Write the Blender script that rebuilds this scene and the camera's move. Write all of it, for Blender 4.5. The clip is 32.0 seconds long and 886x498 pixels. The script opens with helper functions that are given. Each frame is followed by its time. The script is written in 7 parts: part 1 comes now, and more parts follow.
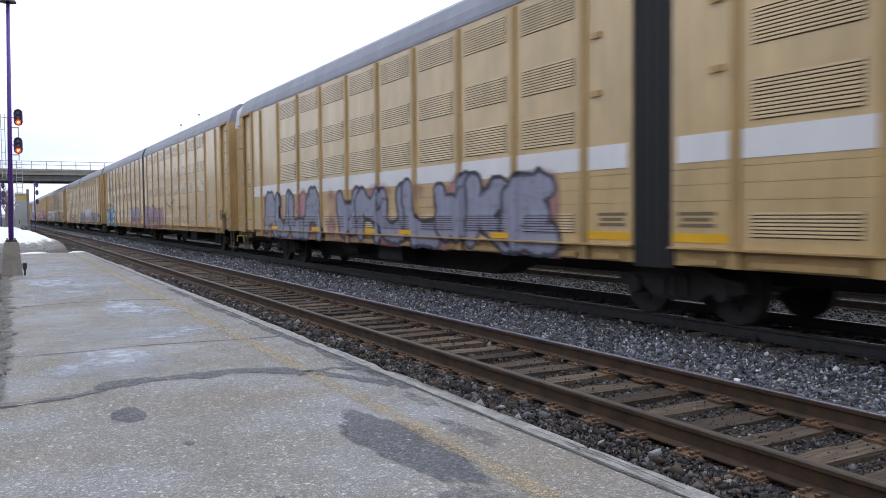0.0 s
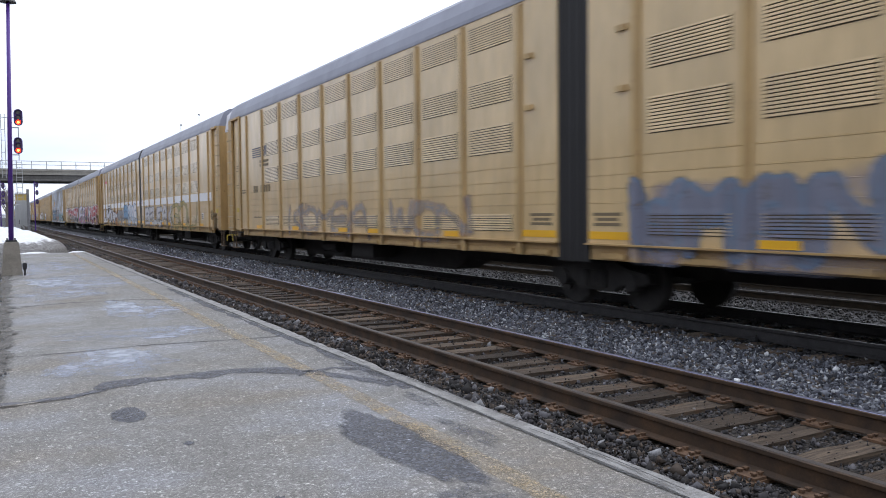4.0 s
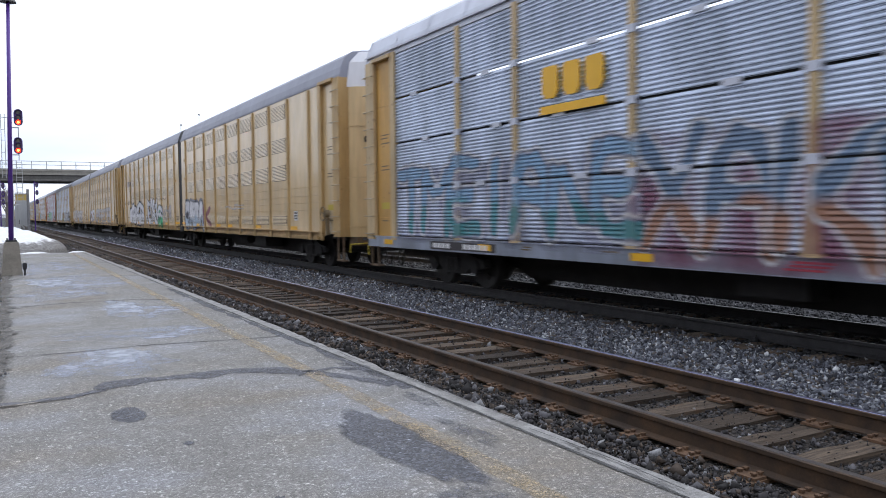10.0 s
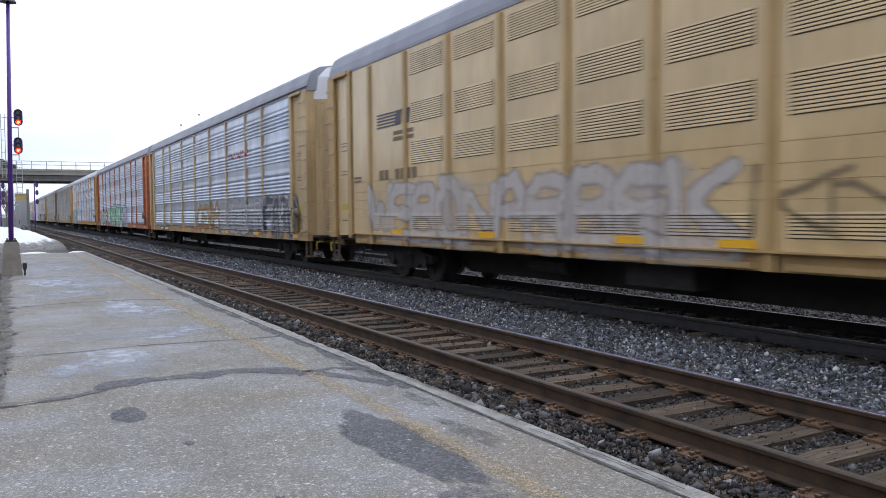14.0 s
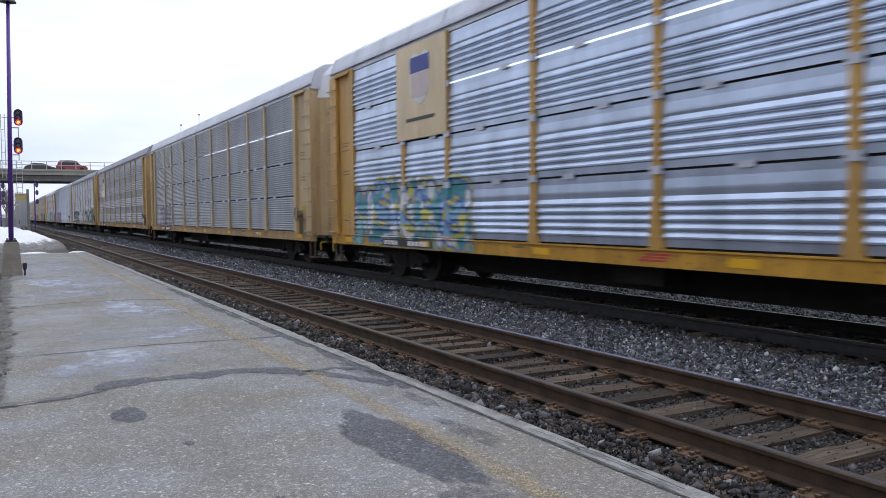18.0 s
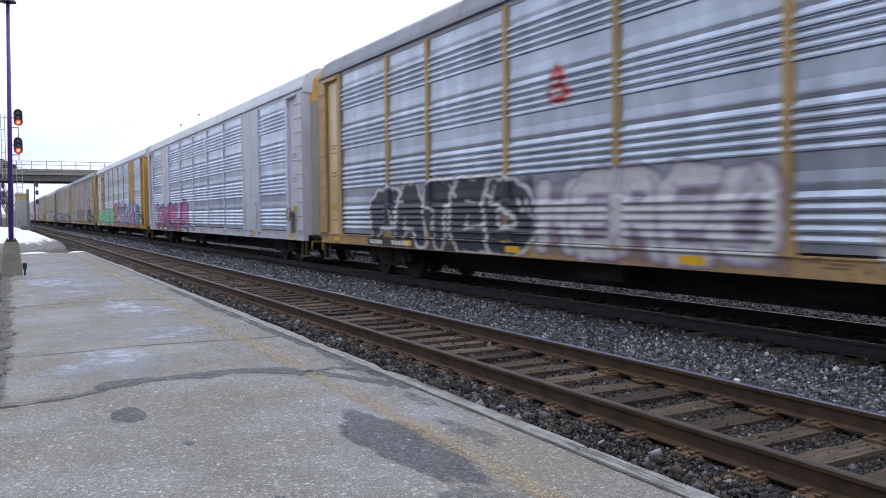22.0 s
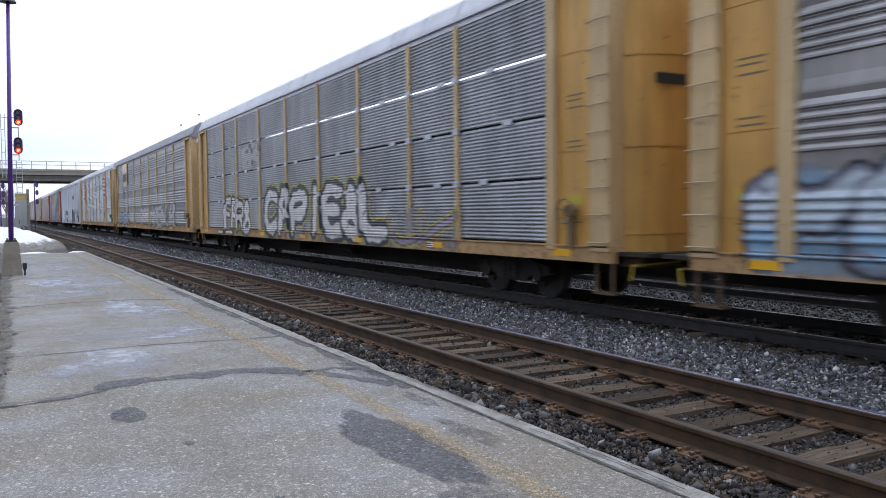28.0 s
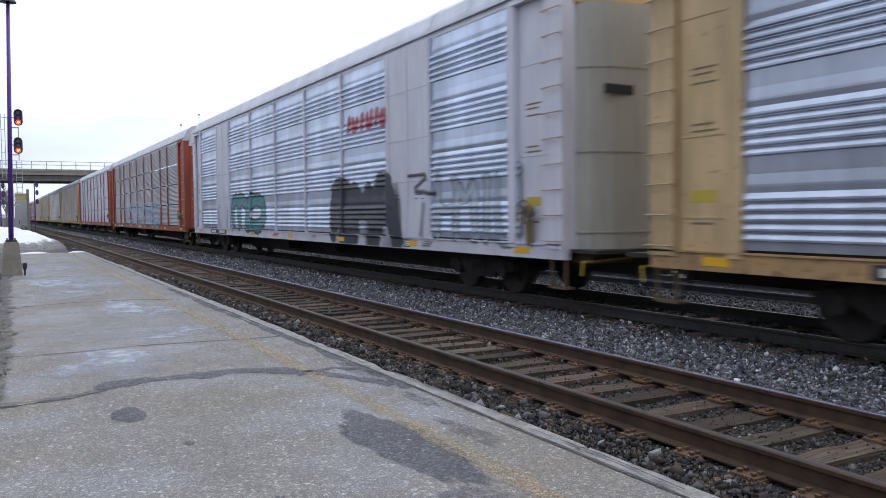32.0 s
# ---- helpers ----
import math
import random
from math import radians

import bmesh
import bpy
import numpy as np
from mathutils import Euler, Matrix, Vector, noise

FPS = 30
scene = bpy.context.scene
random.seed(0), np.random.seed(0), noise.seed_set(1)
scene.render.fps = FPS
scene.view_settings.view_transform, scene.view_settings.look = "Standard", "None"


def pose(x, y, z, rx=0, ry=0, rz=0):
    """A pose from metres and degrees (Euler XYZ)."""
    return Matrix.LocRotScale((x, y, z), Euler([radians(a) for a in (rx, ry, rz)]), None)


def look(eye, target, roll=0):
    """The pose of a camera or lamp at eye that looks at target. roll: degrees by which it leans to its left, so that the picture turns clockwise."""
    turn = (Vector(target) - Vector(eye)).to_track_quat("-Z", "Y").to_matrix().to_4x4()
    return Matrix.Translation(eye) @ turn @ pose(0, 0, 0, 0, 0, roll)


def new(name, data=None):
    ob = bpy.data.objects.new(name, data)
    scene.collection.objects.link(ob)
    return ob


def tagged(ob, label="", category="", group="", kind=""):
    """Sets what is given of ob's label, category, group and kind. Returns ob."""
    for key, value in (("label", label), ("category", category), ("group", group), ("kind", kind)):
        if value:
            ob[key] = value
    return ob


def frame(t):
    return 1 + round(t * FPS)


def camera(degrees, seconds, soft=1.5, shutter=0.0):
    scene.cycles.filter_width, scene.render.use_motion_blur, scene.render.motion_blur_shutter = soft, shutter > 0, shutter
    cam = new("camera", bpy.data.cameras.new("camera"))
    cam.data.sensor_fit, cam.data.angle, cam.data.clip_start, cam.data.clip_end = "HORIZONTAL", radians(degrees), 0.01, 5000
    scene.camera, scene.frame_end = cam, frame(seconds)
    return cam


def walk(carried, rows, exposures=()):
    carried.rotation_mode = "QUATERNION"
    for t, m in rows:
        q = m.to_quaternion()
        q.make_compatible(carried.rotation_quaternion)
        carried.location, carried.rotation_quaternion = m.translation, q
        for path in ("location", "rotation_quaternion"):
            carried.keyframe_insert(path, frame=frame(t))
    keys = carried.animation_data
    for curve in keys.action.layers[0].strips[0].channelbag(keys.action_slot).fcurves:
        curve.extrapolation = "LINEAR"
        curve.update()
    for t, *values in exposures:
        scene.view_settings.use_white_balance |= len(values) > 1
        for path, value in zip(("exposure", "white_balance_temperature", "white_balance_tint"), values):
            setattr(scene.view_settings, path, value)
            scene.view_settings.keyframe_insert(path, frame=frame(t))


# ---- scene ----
# ---------------------------------------------------------------- camera
H_EYE = 1.607
SPEED = 22.2
LAST = 32.0
cam = camera(58.18, LAST, soft=0.95, shutter=0.2)
yaw, pitch = radians(29.21), radians(2.58)
eye = Vector((0, 0, H_EYE))
aim = eye + Vector((math.sin(yaw) * math.cos(pitch), math.cos(yaw) * math.cos(pitch), -math.sin(pitch)))
walk(cam, [(0, look(eye, aim, -0.57)), (LAST, look(eye, aim, -0.57))], [(0, -0.08), (13, -0.08), (16.5, -0.24), (18.2, -0.28), (19.2, -0.08), (21.5, -0.05), (23, -0.32), (24, -0.32), (28, -0.1), (30, -0.08), (LAST, -0.2)])

# ---------------------------------------------------------------- world and sun
SUN_EL, SUN_ROT = radians(56), radians(75)


def make_world():
    w = bpy.data.worlds.new("overcast_sky")
    scene.world = w
    w.use_nodes = True
    nt = w.node_tree
    nt.nodes.clear()
    out = nt.nodes.new("ShaderNodeOutputWorld")
    sky = nt.nodes.new("ShaderNodeTexSky")
    sky.sky_type = "NISHITA"
    sky.sun_disc = False
    sky.sun_elevation, sky.sun_rotation = SUN_EL, SUN_ROT
    sky_bg = nt.nodes.new("ShaderNodeBackground")
    sky_bg.inputs["Strength"].default_value = 0.10
    nt.links.new(sky.outputs[0], sky_bg.inputs["Color"])
    # a bright, thin cloud layer
    tc = nt.nodes.new("ShaderNodeTexCoord")
    mp = nt.nodes.new("ShaderNodeMapping")
    mp.inputs["Scale"].default_value = (1.2, 1.2, 4.0)
    nz = nt.nodes.new("ShaderNodeTexNoise")
    nz.inputs["Scale"].default_value = 2.2
    nz.inputs["Detail"].default_value = 6
    ramp = nt.nodes.new("ShaderNodeValToRGB")
    ramp.color_ramp.elements[0].position, ramp.color_ramp.elements[0].color = 0.36, (0.76, 0.85, 1.02, 1)
    ramp.color_ramp.elements[1].position, ramp.color_ramp.elements[1].color = 0.56, (0.975, 1.025, 1.15, 1)
    cl = nt.nodes.new("ShaderNodeBackground")
    cl.inputs["Strength"].default_value = 1.0
    add = nt.nodes.new("ShaderNodeMixShader")
    add.inputs[0].default_value = 0.93
    nt.links.new(tc.outputs["Generated"], mp.inputs["Vector"])
    nt.links.new(mp.outputs[0], nz.inputs["Vector"])
    nt.links.new(nz.outputs[0], ramp.inputs[0])
    dot = nt.nodes.new("ShaderNodeVectorMath")
    dot.operation = "DOT_PRODUCT"
    dot.inputs[1].default_value = Vector((40, 11, 62)).normalized()
    nt.links.new(tc.outputs["Generated"], dot.inputs[0])
    mr = nt.nodes.new("ShaderNodeMapRange")
    mr.interpolation_type = "SMOOTHSTEP"
    mr.inputs["From Min"].default_value, mr.inputs["From Max"].default_value = -0.6, 1.0
    mr.inputs["To Min"].default_value, mr.inputs["To Max"].default_value = 0.70, 1.85
    nt.links.new(dot.outputs["Value"], mr.inputs["Value"])
    nt.links.new(mr.outputs[0], cl.inputs["Strength"])
    nt.links.new(ramp.outputs[0], cl.inputs["Color"])
    nt.links.new(sky_bg.outputs[0], add.inputs[1])
    nt.links.new(cl.outputs[0], add.inputs[2])
    nt.links.new(add.outputs[0], out.inputs["Surface"])


make_world()
sun = new("sun", bpy.data.lights.new("sun", "SUN"))
sun.data.energy, sun.data.angle, sun.data.color = 0.7, radians(24), (1.0, 0.98, 0.95)
sun.matrix_basis = look((40, 11, 62), (0, 0, 0))


# ---------------------------------------------------------------- materials
def node_mat(name):
    m = bpy.data.materials.new(name)
    m.use_nodes = True
    nt = m.node_tree
    b = nt.nodes["Principled BSDF"]
    return m, nt, b


def coords(nt, scale=(1, 1, 1), shuffle=True):
    tc = nt.nodes.new("ShaderNodeTexCoord")
    mp = nt.nodes.new("ShaderNodeMapping")
    mp.inputs["Scale"].default_value = scale
    nt.links.new(tc.outputs["Object"], mp.inputs["Vector"])
    if shuffle:
        oi = nt.nodes.new("ShaderNodeObjectInfo")
        ml = nt.nodes.new("ShaderNodeMath")
        ml.operation = "MULTIPLY"
        ml.inputs[1].default_value = 61.0
        nt.links.new(oi.outputs["Random"], ml.inputs[0])
        nt.links.new(ml.outputs[0], mp.inputs["Location"])
    return mp


def noise_node(nt, vec, scale, detail=5, rough=0.6):
    n = nt.nodes.new("ShaderNodeTexNoise")
    n.inputs["Scale"].default_value, n.inputs["Detail"].default_value, n.inputs["Roughness"].default_value = scale, detail, rough
    nt.links.new(vec.outputs[0], n.inputs["Vector"])
    return n


def ramp_node(nt, src, a, b, ca=(0, 0, 0, 1), cb=(1, 1, 1, 1)):
    r = nt.nodes.new("ShaderNodeValToRGB")
    r.color_ramp.elements[0].position, r.color_ramp.elements[0].color = a, ca
    r.color_ramp.elements[1].position, r.color_ramp.elements[1].color = b, cb
    nt.links.new(src.outputs[0], r.inputs[0])
    return r


def mix_node(nt, fac, a, b, mode="MIX"):
    """fac, a, b: a socket or a value."""
    m = nt.nodes.new("ShaderNodeMix")
    m.data_type, m.blend_type = "RGBA", mode
    for sock, v in ((m.inputs[0], fac), (m.inputs[6], a), (m.inputs[7], b)):
        if hasattr(v, "is_linked"):
            nt.links.new(v, sock)
        else:
            sock.default_value = v if not isinstance(v, tuple) else (*v[:3], 1)
    return m.outputs[2]


def bump_node(nt, b, height, strength, distance):
    bp = nt.nodes.new("ShaderNodeBump")
    bp.inputs["Strength"].default_value, bp.inputs["Distance"].default_value = strength, distance
    nt.links.new(height.outputs[0], bp.inputs["Height"])
    nt.links.new(bp.outputs[0], b.inputs["Normal"])


def paint(name, col, rough=0.55, wear=(0.20, 0.13, 0.08), wear_at=0.62, streak=0.35, metal=0.0, spread=0.12, buckle=0.0):
    """Weathered paint or metal sheet: broad fading, streaks that run down, rust specks."""
    m, nt, b = node_mat(name)
    v1 = coords(nt, (0.9, 0.9, 0.35))
    n1 = noise_node(nt, v1, 1.3, 4)
    v2 = coords(nt, (7, 7, 0.5))
    n2 = noise_node(nt, v2, 1.6, 6, 0.65)
    v3 = coords(nt, (1, 1, 1))
    n3 = noise_node(nt, v3, 9, 8, 0.7)
    light = tuple(min(1, c * (1 + spread)) for c in col)
    dark = tuple(c * (1 - spread) for c in col)
    r1 = ramp_node(nt, n1, 0.3, 0.7, (*dark, 1), (*light, 1))
    r2 = ramp_node(nt, n2, 0.45, 0.75)
    sc = nt.nodes.new("ShaderNodeMath")
    sc.operation = "MULTIPLY"
    sc.inputs[1].default_value = streak
    nt.links.new(r2.outputs[0], sc.inputs[0])
    c = mix_node(nt, sc.outputs[0], r1.outputs[0], tuple(x * 0.55 for x in col))
    r3 = ramp_node(nt, n3, wear_at, wear_at + 0.08)
    c = mix_node(nt, r3.outputs[0], c, wear)
    nt.links.new(c, b.inputs["Base Color"])
    b.inputs["Roughness"].default_value = rough
    b.inputs["Metallic"].default_value = metal
    if buckle:
        n4 = noise_node(nt, coords(nt, (1, 1, 0.8)), 1.4, 2, 0.4)
        bump_node(nt, b, n4, 0.6, buckle)
    else:
        bump_node(nt, b, n3, 0.25, 0.004)
    return m


def rough_mat(name, a, b_col, scale=6.0, rough=0.9, bump=0.5, dist=0.01, fine=60.0, shuffle=False, third=None):
    m, nt, b = node_mat(name)
    v = coords(nt, (1, 1, 1), shuffle)
    n1 = noise_node(nt, v, scale, 6, 0.65)
    n2 = noise_node(nt, v, fine, 4, 0.7)
    r1 = ramp_node(nt, n1, 0.32, 0.68, (*a, 1), (*b_col, 1))
    r2 = ramp_node(nt, n2, 0.3, 0.7, (0.72, 0.72, 0.72, 1), (1.25, 1.25, 1.25, 1))
    c = mix_node(nt, 1.0, r1.outputs[0], r2.outputs[0], "MULTIPLY")
    if third:
        n3 = noise_node(nt, v, scale * 0.3, 5, 0.6)
        r3 = ramp_node(nt, n3, 0.5, 0.66)
        c = mix_node(nt, r3.outputs[0], c, third)
    nt.links.new(c, b.inputs["Base Color"])
    b.inputs["Roughness"].default_value = rough
    bump_node(nt, b, n2, bump, dist)
    return m


def island_mat(name, cols, rough=0.85, scale=30.0):
    """Stones: each island takes one of several colours."""
    m, nt, b = node_mat(name)
    g = nt.nodes.new("ShaderNodeNewGeometry")
    r = nt.nodes.new("ShaderNodeValToRGB")
    r.color_ramp.interpolation = "CONSTANT"
    while len(r.color_ramp.elements) < len(cols):
        r.color_ramp.elements.new(0.5)
    for e, (pos, c) in zip(r.color_ramp.elements, cols):
        e.position, e.color = pos, (*c, 1)
    nt.links.new(g.outputs["Random Per Island"], r.inputs[0])
    v = coords(nt, (1, 1, 1), False)
    n = noise_node(nt, v, scale, 4, 0.7)
    r2 = ramp_node(nt, n, 0.3, 0.7, (0.7, 0.7, 0.7, 1), (1.25, 1.25, 1.25, 1))
    c = mix_node(nt, 1.0, r.outputs[0], r2.outputs[0], "MULTIPLY")
    nt.links.new(c, b.inputs["Base Color"])
    b.inputs["Roughness"].default_value = rough
    return m


def glow(name, col, power):
    m, nt, b = node_mat(name)
    b.inputs["Base Color"].default_value = (*col, 1)
    b.inputs["Emission Color"].default_value = (*col, 1)
    b.inputs["Emission Strength"].default_value = power
    return m


def plain(name, col, rough=0.6, metal=0.0):
    return paint(name, col, rough, tuple(c * 0.6 for c in col), 0.66, 0.15, metal, 0.08)


def grain(nt, v, c, scale, low, high):
    """Multiply a colour by a random tone for each stone grain."""
    vo = nt.nodes.new("ShaderNodeTexVoronoi")
    vo.inputs["Scale"].default_value = scale
    nt.links.new(v.outputs[0], vo.inputs["Vector"])
    sep = nt.nodes.new("ShaderNodeSeparateColor")
    nt.links.new(vo.outputs["Color"], sep.inputs[0])
    r = nt.nodes.new("ShaderNodeValToRGB")
    r.color_ramp.elements[0].position, r.color_ramp.elements[0].color = 0.1, (low, low, low, 1)
    r.color_ramp.elements[1].position, r.color_ramp.elements[1].color = 0.93, (high, high, high, 1)
    top = r.color_ramp.elements.new(0.975)
    top.color = (high * 1.6, high * 1.6, high * 1.62, 1)
    nt.links.new(sep.outputs[0], r.inputs[0])
    return mix_node(nt, 1.0, c, r.outputs[0], "MULTIPLY"), vo


def asphalt_mat(name, a, b_col, pale, brown):
    """Worn asphalt: broad mottling in grey, pale blue-grey and brown, with single stone grains worn bare."""
    m, nt, b = node_mat(name)
    v = coords(nt, (1, 1, 1), False)
    n0 = noise_node(nt, v, 0.6, 6, 0.65)
    n1 = noise_node(nt, v, 3.2, 7, 0.72)
    n3 = noise_node(nt, coords(nt, (0.45, 0.8, 1), False), 1.1, 5, 0.6)
    n4 = noise_node(nt, v, 26, 6, 0.8)
    c = mix_node(nt, ramp_node(nt, n1, 0.35, 0.65).outputs[0], a, b_col)
    c = mix_node(nt, ramp_node(nt, n0, 0.5, 0.68).outputs[0], c, pale)
    c = mix_node(nt, ramp_node(nt, n3, 0.5, 0.68).outputs[0], c, brown)
    c = mix_node(nt, 1.0, c, ramp_node(nt, n4, 0.3, 0.7, (0.76, 0.76, 0.76, 1), (1.22, 1.22, 1.22, 1)).outputs[0], "MULTIPLY")
    c, _ = grain(nt, v, c, 46, 0.93, 1.04)
    c, vo = grain(nt, v, c, 105, 0.72, 1.12)
    c, _ = grain(nt, v, c, 330, 0.72, 1.2)
    nt.links.new(c, b.inputs["Base Color"])
    r = ramp_node(nt, n0, 0.4, 0.7, (0.9, 0.9, 0.9, 1), (0.62, 0.62, 0.62, 1))
    nt.links.new(r.outputs[0], b.inputs["Roughness"])
    bp = nt.nodes.new("ShaderNodeBump")
    bp.inputs["Strength"].default_value, bp.inputs["Distance"].default_value = 0.55, 0.006
    bp.invert = True
    nt.links.new(vo.outputs["Distance"], bp.inputs["Height"])
    nt.links.new(bp.outputs[0], b.inputs["Normal"])
    return m


def thin_mat(name, col, most, scale, rough=0.8, second=None, patchy=0.5):
    """A worn film of paint, salt or damp over asphalt: it thins out to its rim (the mesh's own "film" layer) and in scraps."""
    m, nt, b = node_mat(name)
    v = coords(nt, (1, 1, 1), False)
    n1 = noise_node(nt, v, scale, 8, 0.75)
    n2 = noise_node(nt, v, scale * 9, 5, 0.75)
    at = nt.nodes.new("ShaderNodeAttribute")
    at.attribute_name = "film"

    def op(kind, x, y):
        q = nt.nodes.new("ShaderNodeMath")
        q.operation, q.use_clamp = kind, kind == "MULTIPLY"
        for s, w in zip(q.inputs, (x, y)):
            if hasattr(w, "is_linked"):
                nt.links.new(w, s)
            else:
                s.default_value = w
        return q.outputs[0]
    ragged = op("ADD", at.outputs["Fac"], op("MULTIPLY", n2.outputs[0], 0.7))
    lump = op("ADD", ragged, -0.35)
    edge = ramp_node(nt, n1, 0.5 - 0.22 * (1 - patchy), 0.62)
    soft = nt.nodes.new("ShaderNodeMapRange")
    soft.inputs["From Min"].default_value, soft.inputs["From Max"].default_value = 0.18, 0.55
    nt.links.new(lump, soft.inputs["Value"])
    thin = nt.nodes.new("ShaderNodeMapRange")
    thin.inputs["To Min"].default_value, thin.inputs["To Max"].default_value = 1 - patchy, 1.0
    nt.links.new(edge.outputs[0], thin.inputs["Value"])
    alpha = op("MULTIPLY", op("MULTIPLY", soft.outputs[0], thin.outputs[0]), most)
    b.inputs["Base Color"].default_value = (*col, 1)
    if second:
        c = mix_node(nt, ramp_node(nt, n2, 0.35, 0.65).outputs[0], col, second)
        c, _ = grain(nt, v, c, 70, 0.62, 1.5)
        c, _ = grain(nt, v, c, 44, 0.95, 1.25)
        nt.links.new(c, b.inputs["Base Color"])
    b.inputs["Roughness"].default_value = rough
    nt.links.new(alpha, b.inputs["Alpha"])
    return m


M_ASPHALT = asphalt_mat("worn_asphalt", (0.186, 0.178, 0.167), (0.246, 0.238, 0.227), (0.254, 0.259, 0.282), (0.214, 0.190, 0.160))
M_LINE = thin_mat("worn_yellow_line", (0.37, 0.285, 0.165), 0.55, 4.0, 0.8, (0.30, 0.24, 0.16), 0.62)
M_SALT = thin_mat("salt_stain", (0.36, 0.385, 0.46), 0.85, 2.2, 0.8, None, 0.88)
M_SALTBRIGHT = thin_mat("strong_salt_stain", (0.42, 0.45, 0.52), 0.9, 3.5, 0.8, None, 0.72)
M_DAMP = thin_mat("dark_stain", (0.06, 0.062, 0.075), 0.86, 7.0, 0.8, (0.115, 0.117, 0.132), 0.38)
M_SOFTDAMP = thin_mat("faint_damp", (0.085, 0.087, 0.10), 0.62, 9.0, 0.8, (0.13, 0.13, 0.145), 0.75)
M_FRINGE = thin_mat("broken_fringe", (0.06, 0.057, 0.052), 0.9, 3.0, 0.95, (0.16, 0.15, 0.14), 0.5)
M_FACEWHITE = plain("sign_white", (0.70, 0.70, 0.70), 0.5)
M_FACEBLUE = plain("sign_blue", (0.06, 0.08, 0.32), 0.5)
M_CARRED = plain("dull_red_car_paint", (0.24, 0.05, 0.05), 0.35)
M_PLACARD = plain("dull_yellow_placard", (0.52, 0.40, 0.05), 0.5)
M_STENCIL = plain("faded_stencil", (0.20, 0.15, 0.085), 0.6)
M_PALEDOOR = paint("pale_grey_green_door", (0.40, 0.40, 0.36), 0.5, (0.3, 0.2, 0.12), 0.64, 0.4)
M_FACERED = plain("sign_red", (0.55, 0.05, 0.07), 0.5)
M_FACEPINK = plain("sign_faded_red", (0.60, 0.40, 0.40), 0.5)
M_DARKBLUE = plain("faded_dark_blue", (0.075, 0.07, 0.10), 0.5)
M_FACEBLACK = plain("sign_black", (0.05, 0.045, 0.05), 0.5)
M_HOOD = plain("white_hood_sheet", (0.74, 0.74, 0.78), 0.5)
M_CONCRETE = rough_mat("edge_concrete", (0.19, 0.185, 0.18), (0.345, 0.337, 0.33), 6, 0.9, 0.9, 0.010, 60)
M_BASE = rough_mat("base_concrete", (0.20, 0.18, 0.15), (0.31, 0.28, 0.24), 3, 0.9, 0.7, 0.008, 60)
M_BRIDGE = rough_mat("bridge_concrete", (0.26, 0.25, 0.22), (0.36, 0.34, 0.30), 0.6, 0.9, 0.4, 0.01, 8)
M_GIRDER = rough_mat("girder_concrete", (0.10, 0.095, 0.09), (0.145, 0.14, 0.13), 0.8, 0.9, 0.4, 0.01, 8)


def bed_mat(name, dark, light, scale):
    """Packed crushed stone seen from afar: one tone for each stone."""
    m, nt, b = node_mat(name)
    v = coords(nt, (1, 1, 1), False)
    n = noise_node(nt, v, 2.2, 6, 0.7)
    c = mix_node(nt, ramp_node(nt, n, 0.35, 0.65).outputs[0], dark, light)
    c, vo = grain(nt, v, c, scale, 0.35, 1.6)
    nt.links.new(c, b.inputs["Base Color"])
    b.inputs["Roughness"].default_value = 0.95
    bp = nt.nodes.new("ShaderNodeBump")
    bp.inputs["Strength"].default_value, bp.inputs["Distance"].default_value = 1.0, 0.04
    bp.invert = True
    nt.links.new(vo.outputs["Distance"], bp.inputs["Height"])
    nt.links.new(bp.outputs[0], b.inputs["Normal"])
    return m


# Ballast bed with the shade under the train put into its colour.
M_SHADEBED = bed_mat("shaded_ballast_bed", (0.02, 0.02, 0.022), (0.04, 0.04, 0.044), 16)
M_TRACKDIRT = bed_mat("track_dirt", (0.030, 0.025, 0.022), (0.062, 0.053, 0.046), 30)
M_SIGNALPAINT = plain("dark_purple_signal_paint", (0.045, 0.018, 0.12), 0.4)
M_BALLAST = bed_mat("ballast_bed", (0.075, 0.075, 0.082), (0.115, 0.115, 0.122), 16)
M_EARTH = bed_mat("gravel_earth", (0.085, 0.08, 0.074), (0.15, 0.143, 0.132), 22)
M_UNSEENWALL = rough_mat("dark_plain_wall", (0.09, 0.065, 0.055), (0.15, 0.11, 0.09), 2, 0.9, 0.4, 0.01, 12)
M_SNOW = rough_mat("old_snow", (0.66, 0.68, 0.72), (0.85, 0.86, 0.88), 1.5, 0.7, 0.8, 0.03, 12, third=(0.62, 0.62, 0.64))
M_STONE = island_mat("ballast_stone", [(0.0, (0.030, 0.031, 0.040)), (0.22, (0.080, 0.083, 0.10)), (0.48, (0.14, 0.147, 0.175)), (0.68, (0.11, 0.090, 0.074)), (0.78, (0.235, 0.245, 0.275)), (0.92, (0.43, 0.44, 0.46)), (0.985, (0.75, 0.75, 0.77))])
# Darker copy of the ballast stones: shade under the train as colour.
M_SHADESTONE = island_mat("shaded_ballast_stone", [(0.0, (0.012, 0.012, 0.014)), (0.3, (0.022, 0.022, 0.025)), (0.6, (0.036, 0.036, 0.04)), (0.88, (0.06, 0.06, 0.065)), (0.97, (0.16, 0.16, 0.16))])
M_GRUBBY = island_mat("grubby_ballast_stone", [(0.0, (0.018, 0.016, 0.016)), (0.34, (0.042, 0.038, 0.040)), (0.60, (0.072, 0.054, 0.042)), (0.80, (0.115, 0.11, 0.118)), (0.965, (0.26, 0.26, 0.27))])


